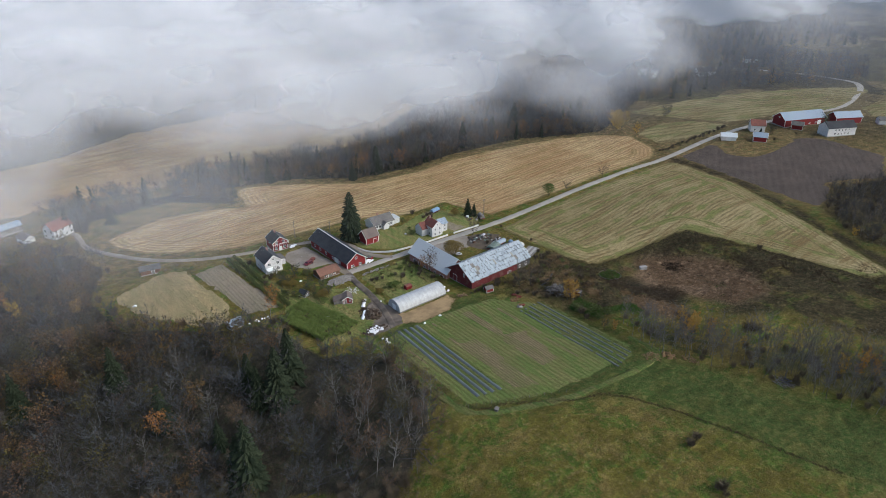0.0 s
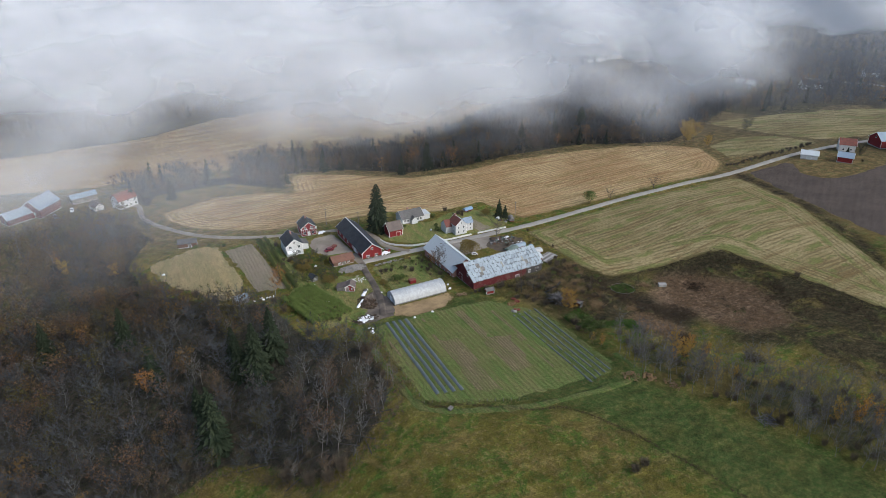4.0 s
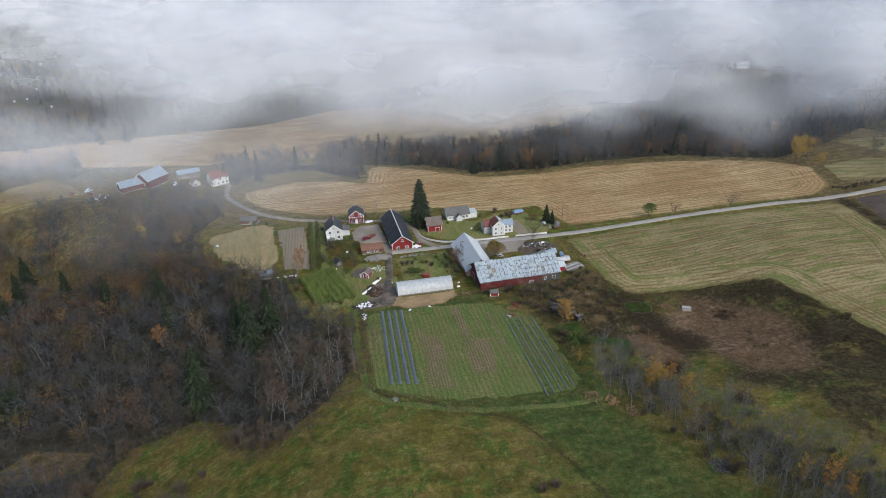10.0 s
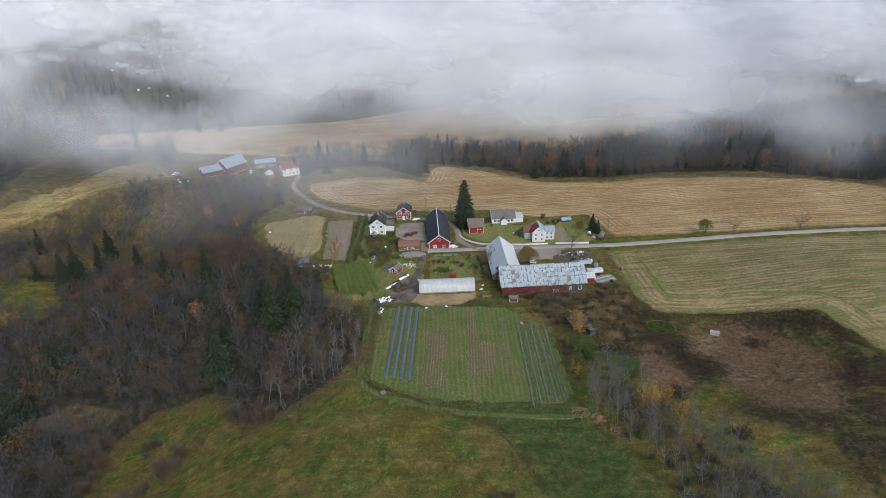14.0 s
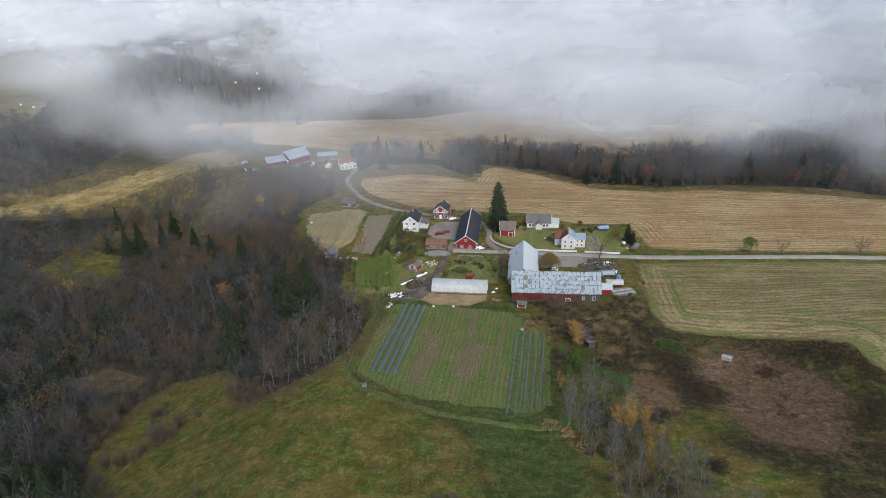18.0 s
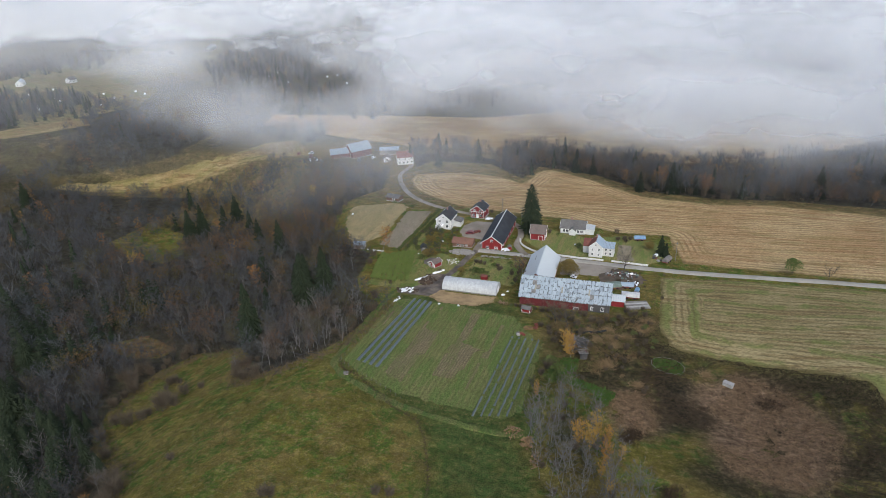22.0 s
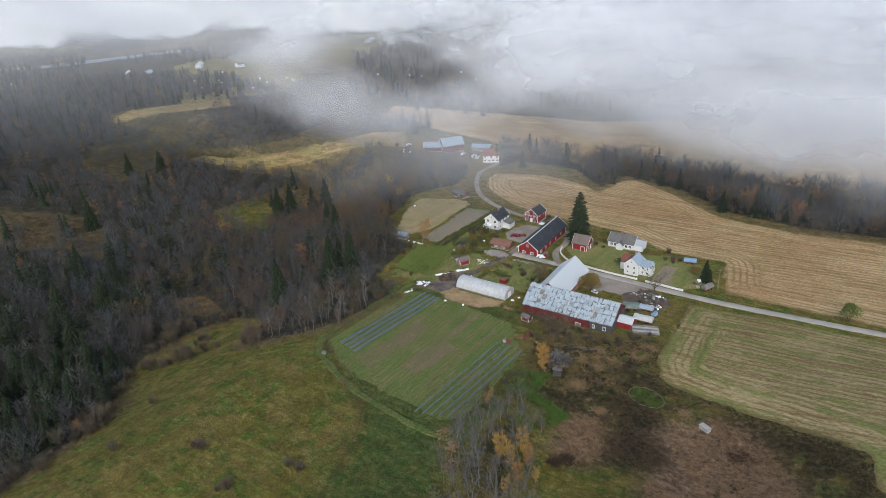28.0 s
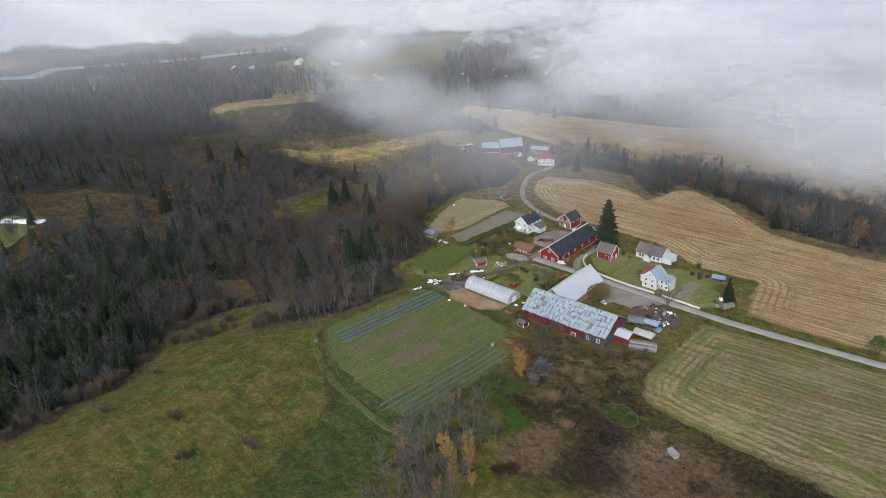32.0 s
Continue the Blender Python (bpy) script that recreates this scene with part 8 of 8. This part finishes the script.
# collapsed canopy and silage slab at the barn's east end
slab = thing("silage_slab", 192.8, 174.8, lie(192.8, 174.8), 22, "broken concrete slab with old boards beside the barn", "slab")
for k in range(5):
    g = Geo()
    g.slab((-4.5, -2.6 + k, 0.5 + 0.12 * k), (4.5, -2.6 + k, 0.35 + 0.06 * k), (4.2, -1.68 + k, 0.4 + 0.06 * k), (-4.5, -1.68 + k, 0.55 + 0.12 * k), 0.5)
    part("slab_piece", g, M_CONCRETE if k % 2 else M_GREYWOOD, slab)


def trailer(x, y, turn, cloth, label):
    t = thing("covered_trailer", x, y, lie(x, y), turn, label, "trailer")
    g = Geo()
    g.box(-2.4, -1.1, 0.6, 2.4, 1.1, 1.2)
    part("trailer_bed", g, M_RUSTY, t)
    c = Geo()
    n = 6
    for i in range(5):
        for j in range(n + 1):
            a = math.pi * j / n
            c.v.append((-2.5 + 1.25 * i + item_rng.uniform(-0.08, 0.08), -1.3 * math.cos(a), 1.15 + 1.2 * math.sin(a) + item_rng.uniform(-0.12, 0.12)))
    for i in range(4):
        for j in range(n):
            k = i * (n + 1) + j
            c.f.append((k, k + n + 1, k + n + 2, k + 1))
    c.f += [tuple(range(n, -1, -1)), tuple(range(4 * (n + 1), 5 * (n + 1)))]
    part("tarpaulin", c, cloth, t)
    for sx in (-1.0, 1.0):
        for sy in (-1.15, 1.15):
            w = Geo()
            w.rod((sx, sy - 0.12, 0.42), (sx, sy + 0.12, 0.42), 0.42, 0.42, 10)
            part("wheel", w, M_RUBBER, t)
    return t


trailer(191.5, 241.5, 10, M_BLUE, "trailer under a blue tarpaulin at the field edge")
big_load = trailer(190.2, 180.6, 3, M_PLASTIC, "long trailer under a white tarpaulin behind the barn")
big_load.matrix_basis = big_load.matrix_basis @ Matrix.Diagonal((1.35, 1.25, 1.1, 1))
small_load = trailer(192.4, 186.2, 80, M_BLUE, "small load under a bright blue tarpaulin behind the barn")
small_load.matrix_basis = small_load.matrix_basis @ Matrix.Diagonal((0.5, 0.7, 0.8, 1))
tent = trailer(183.2, 188.4, 20, M_TARP_GREEN, "heap under a grey-green tarpaulin in the yard")
tent.matrix_basis = tent.matrix_basis @ Matrix.Diagonal((1.15, 1.7, 0.95, 1))
trailer(188.6, 189.6, 5, M_METAL_BLUE, "low load under a pale blue-grey cover in the yard")
trailer(203.5, 219.0, 65, M_GREYWOOD, "small grey-covered trailer by the garden spruces")


def car(x, y, turn, paint, label, tall=1.45):
    """A parked car: body, cabin glass, four wheels."""
    t = thing("car", x, y, lie(x, y) + 0.12, turn, label, "car")
    g = Geo()
    prof = [(-2.1, 0.35), (-2.15, 0.75), (-1.3, 0.92), (-0.75, tall), (1.2, tall), (1.95, 0.95), (2.1, 0.75), (2.1, 0.35)]
    n = len(prof)
    g.v = [(a, -0.85, b) for a, b in prof] + [(a, 0.85, b) for a, b in prof]
    g.f = [tuple(range(n)), tuple(range(2 * n - 1, n - 1, -1))] + [(i, i + n, (i + 1) % n + n, (i + 1) % n) for i in range(n)]
    part("body", g, paint, t)
    g = Geo()
    g.slab((-1.2, -0.7, 0.98), (-0.78, -0.7, tall - 0.05), (-0.78, 0.7, tall - 0.05), (-1.2, 0.7, 0.98), -0.03)
    part("windscreen", g, M_GLASS, t)
    for s in (-1, 1):
        g = Geo()
        g.box(-0.7, s * 0.86 - 0.015, 0.95, 1.25, s * 0.86 + 0.015, tall - 0.1)
        part("side_window", g, M_GLASS, t)
    for sx in (-1.35, 1.35):
        for s in (-1, 1):
            w = Geo()
            w.rod((sx, s * 0.72, 0.3), (sx, s * 0.9, 0.3), 0.33, 0.33, 12)
            part("wheel", w, M_RUBBER, t)
    return t


M_CARRED = mottled("car_paint_red", (0.16, 0.012, 0.02), (0.13, 0.012, 0.018), 1.0, 0.3, 0.5)
M_CARWHITE = mottled("car_paint_white", (0.7, 0.7, 0.7), (0.64, 0.64, 0.65), 1.0, 0.3, 0.5)
M_CARGREY = mottled("car_paint_grey", (0.12, 0.13, 0.15), (0.1, 0.11, 0.13), 1.0, 0.3, 0.5)
car(112.6, 231.4, 12, M_CARRED, "dark red car parked in the farmyard")
car(115.4, 233.4, 40, M_RUSTY, "rusty red tractor trailer parked in the farmyard", 1.0)
quad = car(167.1, 193.6, 160, M_CARWHITE, "small white utility vehicle parked behind the barn")
quad.matrix_basis = quad.matrix_basis @ Matrix.Diagonal((0.6, 0.75, 0.8, 1))

# fence posts along the paddock and lane
for x0, y0, x1, y1, n in ((39, 259, 62, 262, 12), (39, 259, 43, 236, 11), (103.5, 161, 101, 113, 20), (101, 112, 128, 97.5, 14), (85, 262, 88, 204, 20)):
    for k in range(n):
        g = Geo()
        g.rod((0, 0, -0.3), (0.02, 0.02, 1.15), 0.06, 0.05, 5)
        x, y = x0 + (x1 - x0) * k / (n - 1), y0 + (y1 - y0) * k / (n - 1)
        single("fence_post", "grey weathered wooden fence post", "fence post", x, y, g, M_GREYWOOD, 0, "fence posts of the farm")
# wooden power poles
for x, y in ((207, 221), (134.5, 250), (122, 262)):
    t = thing("power_pole", x, y, lie(x, y), 20, "grey wooden power pole with crossarm", "pole")
    g = Geo()
    g.rod((0, 0, -0.5), (0, 0, 9.0), 0.14, 0.1, 7)
    part("pole", g, M_GREYWOOD, t)
    g = Geo()
    g.box(-0.9, -0.06, 8.4, 0.9, 0.06, 8.55)
    part("crossarm", g, M_GREYWOOD, t)

# ---- the farm on the far ridge ----
simple_house("far_farmhouse", 36.0, 346.0, 7.6, 10.5, 5.2, 8.4, -62, M_WHITE, M_TILE, "white farmhouse with red roof on the far ridge", "house", None, None,
             [("s", -2, 1.0, 1.0, 1.3), ("s", 2, 1.0, 1.0, 1.3), ("s", -2, 3.6, 1.0, 1.3), ("s", 2, 3.6, 1.0, 1.3), ("e", -4, 1.0, 1.0, 1.3), ("e", -1.3, 1.0, 1.0, 1.3), ("e", 1.3, 1.0, 1.0, 1.3), ("e", 4, 1.0, 1.0, 1.3),
              ("e", -4, 3.6, 1.0, 1.3), ("e", 0, 3.6, 1.0, 1.3), ("e", 4, 3.6, 1.0, 1.3), ("w", -3, 3.6, 1.0, 1.3), ("w", 3, 3.6, 1.0, 1.3)])
simple_house("far_barn", -4.0, 359.0, 11.0, 15.0, 5.0, 9.4, -38, M_RED_OLD, M_METAL_BLUE, "red barn with blue-grey metal roof on the far ridge", "barn", None, M_TRIM, [("s", -2, 2, 1.2, 1.2), ("s", 2, 2, 1.2, 1.2)], [("s", 0, 0.1, 3.2, 3.4, M_RED)], ribs=(1.6, M_METAL))
simple_house("far_barn", -15.5, 352.0, 7.5, 12.0, 3.4, 6.2, -60, M_RED_OLD, M_METAL_BLUE, "lower red barn wing with grey roof on the far ridge", "barn", None, M_TRIM, ribs=(1.6, M_METAL))
simple_house("machine_shed", 16.0, 368.0, 7.0, 13.0, 3.2, 4.6, -75, M_GREYWOOD, M_METAL_BLUE, "long open machine shed with grey metal roof on the far ridge", "shed", None, None, (), [("w", -4, 0.1, 3, 2.8, M_BROWNWOOD), ("w", 2, 0.1, 3, 2.8, M_BROWNWOOD)])
simple_house("far_shed", 22.0, 349.0, 5.0, 7.0, 2.5, 4.2, 20, M_WHITE, M_TILE_BROWN, "small white shed between the far farm buildings", "shed")
for x, y, p in ((-40, 356, M_CARWHITE), (-48, 352, M_RUSTY), (-36, 348, M_CARRED), (-30, 342, M_CARGREY), (10, 352, M_CARWHITE), (2, 346, M_CARGREY)):
    car(x, y, item_rng.uniform(0, 180), p, "vehicle parked on the far farm", 1.7)
heap("scrap_heap", "scattered farm scrap on the ridge bank", -32, 340, 9, 5, 24, 0.2, junk_shapes, "scrap", "scrap_piece", 88, (0.7, 1.6))
# white covered clamps and tents west of the ravine
for k, (x, y) in enumerate(((-186, 84), (-180, 90), (-174, 96))):
    g = Geo()
    g.lump((0, 0, -0.3), 6.0, 2.6, 2.0, random.Random(90 + k), 0.2, 4, 10)
    single("silage_clamp", "white covered silage clamp on the far clearing", "silage clamp", x, y, g, M_WRAP, 40 + 10 * k, "white clamps")
patch("hay_field", [(-200, 86), (-178, 104), (-160, 88), (-140, 66), (-160, 58), (-186, 74)], M_LAWN, "small green field beyond the ravine", "field", 0.2, 5, 0.8, 91)

# ---- the farm on the eastern ridge ----
wl = [("s", -3, 1.0, 1.0, 1.3), ("s", 3, 1.0, 1.0, 1.3), ("s", -3, 3.6, 1.0, 1.3), ("s", 3, 3.6, 1.0, 1.3)]
wn = [("w", u, z, 1.0, 1.3) for u in (-5, -2.5, 0, 2.5, 5) for z in (1.0, 3.6)]
simple_house("east_barn", 481.0, 190.0, 12.0, 34.0, 5.0, 9.0, 66, M_RED, M_METAL_BLUE, "long red barn with blue-grey metal roof on the eastern farm", "barn", M_TRIM, M_TRIM, [("w", u, 1.2, 1.0, 1.0) for u in (-11, -6, -1, 4, 9)] + [("n", 0, 5.5, 1.0, 1.0)], [("w", 12, 0.1, 2.8, 3, M_TRIM)])
simple_house("east_farmhouse", 472.0, 161.0, 9.5, 21.0, 5.6, 9.0, 62, M_WHITE, M_BLACKROOF, "white farmhouse with black roof on the eastern farm", "house", None, None, wn + wl[:2])
simple_house("east_cottage", 443.0, 201.0, 8.0, 9.0, 4.6, 7.6, 40, M_WHITE, M_TILE, "small white house with red roof on the eastern farm", "house", None, M_TRIM, [("w", -2, 1, 1, 1.2), ("w", 2, 1, 1, 1.2), ("s", 0, 3.5, 1, 1.2)])
simple_house("east_shed", 420.0, 187.0, 6.0, 8.0, 3.4, 5.6, 30, M_RED, M_METAL_BLUE, "red shed with grey-blue roof on the eastern farm", "shed", M_TRIM, M_TRIM, [("s", 0, 1.2, 0.9, 0.9)])
simple_house("east_garage", 410.0, 203.0, 7.0, 9.0, 2.8, 4.6, 35, M_WHITE, M_METAL, "white garage with pale roof on the eastern farm", "garage", None, M_TRIM, (), [("w", 0, 0.1, 2.6, 2.2, M_GREYWALL)])
simple_house("east_shed", 466.0, 184.0, 5.0, 7.0, 3.2, 5.2, 20, M_RED, M_SLATE, "small red shed beside the long red barn", "shed", M_TRIM, M_TRIM)
simple_house("east_storehouse", 507.0, 170.0, 9.0, 20.0, 4.6, 7.8, 60, M_RED, M_METAL_BLUE, "red outbuilding with blue metal roof on the eastern farm", "outbuilding", M_TRIM, M_TRIM)
simple_house("east_shed", 522.0, 150.0, 6.0, 8.0, 3.2, 5.0, 40, M_WHITE, M_SLATE, "small white shed on the eastern farm", "shed")
for x, y, s in ((432, 186, 0.9), (428, 181, 0.7), (452, 178, 0.6), (478, 172, 0.8), (495, 158, 0.6)):
    plant("scrub" if s < 0.75 else "olive", x, y, s)
plant("spruce", 426, 190, 0.45, "small spruce by the eastern sheds")
plant("grey", 490, 178, 0.9, "bare tree beside the eastern farmhouse")

# ---- scattered far houses and bales ----
for k, (x, y, w, d, turn, m, r) in enumerate(((559, 369, 10, 16, 20, M_WHITE, M_METAL), (604, 336, 9, 18, 60, M_GREYWALL, M_BLACKROOF), (640, 372, 9, 12, 10, M_BROWNWOOD, M_BLACKROOF), (700, 340, 9, 12, 50, M_WHITE, M_BLACKROOF),
                                             (-557, 491, 9, 16, 30, M_RED, M_METAL_BLUE), (-582, 480, 9, 18, 60, M_RED, M_METAL), (-550, 566, 8, 20, 40, M_GREYWALL, M_METAL),
                                             (-495, 590, 8, 10, 0, M_WHITE, M_SLATE), (-520, 905, 10, 30, 20, M_GREYWALL, M_METAL), (-480, 930, 10, 14, 20, M_WHITE, M_BLACKROOF),
                                             (60, 980, 10, 14, 20, M_WHITE, M_SLATE), (330, 820, 10, 14, 20, M_WHITE, M_SLATE), (558, 546, 9, 18, 80, M_WHITE, M_METAL), (574, 515, 8, 12, 50, M_WHITE, M_BLACKROOF), (604, 508, 9, 14, 80, M_WHITE, M_METAL), (630, 616, 9, 14, 20, M_WHITE, M_BLACKROOF), (529, 541, 9, 20, 80, M_GREYWALL, M_METAL))):
    simple_house("distant_house", x, y, w, d, 4.6, 7.6, turn, m, r, "distant wooden house half lost in the mist", "house", None, None, [("s", -2, 1.5, 1.2, 1.4), ("s", 2, 1.5, 1.2, 1.4), ("e", 0, 1.5, 1.2, 1.4), ("w", 0, 1.5, 1.2, 1.4)])
patch("hay_field", [(-740, 863), (-586, 1025), (-373, 740), (-420, 520), (-524, 505), (-600, 560)], M_HAY, "far pale hay field with wrapped bales", "field", 0.6, 20, 2, 95)
patch("hay_field", [(-120, 640), (40, 700), (60, 800), (-180, 900), (-300, 860), (-250, 800), (-60, 620)], M_HAY, "far green-brown field with wrapped bales", "field", 0.6, 20, 2, 96)
patch("hay_field", [(-800, 260), (-640, 360), (-640, 420), (-760, 400)], M_HAY, "far pale field beside the river", "field", 0.6, 20, 2, 97)
bale = Geo()
bale.rod((-0.75, 0, 0.75), (0.75, 0, 0.75), 0.85, 0.85, 10)
bale.poly([(-0.75, 0.85 * math.cos(a), 0.75 + 0.85 * math.sin(a)) for a in [i * 6.283 / 10 for i in range(10)]], [tuple(range(10))])
bale_mesh = bale.mesh("round_bale", M_BALE)
for k in range(58):
    bx, by = ((item_rng.uniform(-270, 50), item_rng.uniform(600, 860)) if k < 34 else (item_rng.uniform(-480, -330), item_rng.uniform(420, 560)) if k < 48 else (item_rng.uniform(-760, -640), item_rng.uniform(290, 400)))
    o = new("round_bale", bale_mesh)
    o.matrix_basis = pose(bx, by, lie(bx, by) + 0.6 + (0.0), 0, 0, item_rng.uniform(0, 180)) @ Matrix.Diagonal((1.15, 1.15, 1.15, 1))
    tagged(o, "white plastic-wrapped round bale on a far field", "bale", "bales on the far fields")
ribbon("river", [(-1100, 180), (-950, 290), (-880, 400), (-800, 520), (-760, 700)], 36, M_RIVER, "wide grey river beyond the woods", "water", 0.4, 98, 3.0, crown=0.0)


# ---- low cloud over the valley, in thin rising veils through one field of mist ----
def make_mist(name, strength):
    """One veil: the same billows run through all of them, so that together they read as a body of cloud."""
    m = Nodes(name, 1.0, 0.0)
    q = m.node("Mapping")
    m.link(m.position(), q.inputs["Vector"])
    q.inputs["Rotation"].default_value = (0, 0, radians(24))
    q.inputs["Scale"].default_value = (0.75, 1.0, 1.7)
    n = m.math("ADD", m.math("MULTIPLY", m.noise(q.outputs[0], 0.0125, 5, 0.5, 0.15), 0.62), m.math("MULTIPLY", m.noise(q.outputs[0], 0.0045, 2, 0.5, 0.1), 0.55))
    cover = m.attr("cover")
    d = m.math("ADD", m.math("SUBTRACT", cover, 0.42), m.math("MULTIPLY", m.math("SUBTRACT", n, 0.585), 4.2))
    a = m.math("MULTIPLY", m.ramp(d, -0.12, 0.85, 0.0, strength), m.ramp(cover, 0.0, 0.32))
    a = m.math("MAXIMUM", a, m.attr("haze"))
    d, t, mixed, clear, out = m.node("BsdfDiffuse"), m.node("BsdfTranslucent"), m.node("MixShader"), m.node("BsdfTransparent"), m.node("MixShader")
    d.inputs[0].default_value = t.inputs[0].default_value = (0.69, 0.7, 0.722, 1)
    mixed.inputs[0].default_value = 0.35
    m.link(d.outputs[0], mixed.inputs[1]), m.link(t.outputs[0], mixed.inputs[2])
    m.link(a, out.inputs[0]), m.link(clear.outputs[0], out.inputs[1]), m.link(mixed.outputs[0], out.inputs[2])
    m.link(out.outputs[0], m.tree.nodes["Material Output"].inputs[0])
    return m.mat


BANK_X = (-900, -500, -250, -120, -60, 0, 140, 230, 300, 350, 450, 520, 570, 640, 760, 900, 1500)
BANK_Y = (1000, 640, 575, 455, 360, 312, 262, 252, 232, 230, 238, 268, 325, 410, 430, 340, 240)
TONGUE = [(-240, 390), (-140, 348), (-75, 308), (-30, 292), (12, 282), (70, 272), (112, 262)]


def mist_cover(x, y, z, up):
    """How much cloud lies at x, y, z, up metres over the land: a bank to the north, and a low tongue out of it across the ridge."""
    inward = y - np.interp(x, BANK_X, BANK_Y)
    top = 42 + 0.16 * np.clip(inward, 0, 500)
    bank = ss(-70, 165, inward) * ss(6, 34, up) * (1 - ss(top * 0.8, top * 1.5, up))
    bank = bank * (1.15 - 0.52 * ss(40, -120, x) * (1 - ss(850, 1150, np.hypot(x - 125, y))))
    bank = bank * (1 - 0.5 * np.exp(-(((x + 50) / 110) ** 2 + ((y - 720) / 140) ** 2)))
    near = edge_distance(TONGUE, x, y, False)
    low = np.exp(-(near / np.interp(x, (-240, -60, 112), (62, 46, 30))) ** 2) * np.interp(x, (-320, -240, -140, -30, 12, 70, 125), (0.1, 0.6, 0.9, 0.93, 0.62, 0.36, 0.16))
    low = low * np.exp(-((z - np.interp(x, (-140, -30, 60, 112), (55, 40, 19, 12))) / np.interp(x, (-140, 60), (22, 15))) ** 2) * ss(0, 10, up)
    return np.maximum(bank, low)


def mist_veil(radius, gap, far_end=False):
    """A veil that rises outwards, gap metres before the next one."""
    az = np.arange(-112, 112, 1.5)
    zs = np.arange(-24, 124, 4.0)
    A, H = np.meshgrid(az, zs)
    R = radius + (H + 16) * 1.25 + 0.2 * gap * np.sin(A * 0.21 + radius) + 0.12 * gap * np.sin(A * 0.47 + H * 0.05)
    VX, VY = 125 + R * np.sin(np.radians(A)), R * np.cos(np.radians(A))
    up = H - height(VX, VY)
    cv = mist_cover(VX, VY, H, up)
    hz = gap * 0.0007 * ss(200, 480, R) * ss(0, 30, up) * np.interp(A, (-80, -40, -12, 8, 40, 60, 80), (0.6, 0.6, 0.7, 1.1, 1.2, 1.2, 1.1))
    hz = hz + 0.09 * np.exp(-(np.hypot((VX - 64) / 1.25, VY - 264) / 46) ** 2) * ss(4, 22, up) * (1 - ss(34, 66, up))
    hz = hz + 0.2 * ss(650, 1150, R) * ss(0, 40, up)
    if far_end:
        cv = np.maximum(cv, 1.3 * ss(-4, 24, up))
        hz = ss(0, 40, up)
    k = np.arange(A.size).reshape(A.shape)
    seen = np.maximum(cv, hz)
    f = np.stack([k[:-1, :-1], k[:-1, 1:], k[1:, 1:], k[1:, :-1]], -1).reshape(-1, 4)
    f = f[seen.ravel()[f].max(axis=1) > 0.012]
    me = bpy.data.meshes.new("mist")
    me.from_pydata(np.stack([VX, VY, H], -1).reshape(-1, 3).tolist(), [], f.tolist())
    me.polygons.foreach_set("use_smooth", [True] * len(me.polygons))
    for key, values in (("cover", cv), ("haze", hz)):
        layer = me.attributes.new(key, "FLOAT", "POINT")
        layer.data.foreach_set("value", values.astype(np.float32).ravel())
    me.materials.append(make_mist("mist", 1 - math.exp(-0.014 * gap)))
    me.update()
    tagged(new("low_cloud", me), "drifting veil of white valley mist", "cloud", kind="stuff")


scene.cycles.transparent_max_bounces = 24
VEILS = (192, 215, 238, 264, 292, 322, 354, 390, 430, 475, 530, 600, 690, 810, 970, 1180)
for inner, outer in zip(VEILS, VEILS[1:]):
    mist_veil(inner, outer - inner)
mist_veil(1330, 240, True)
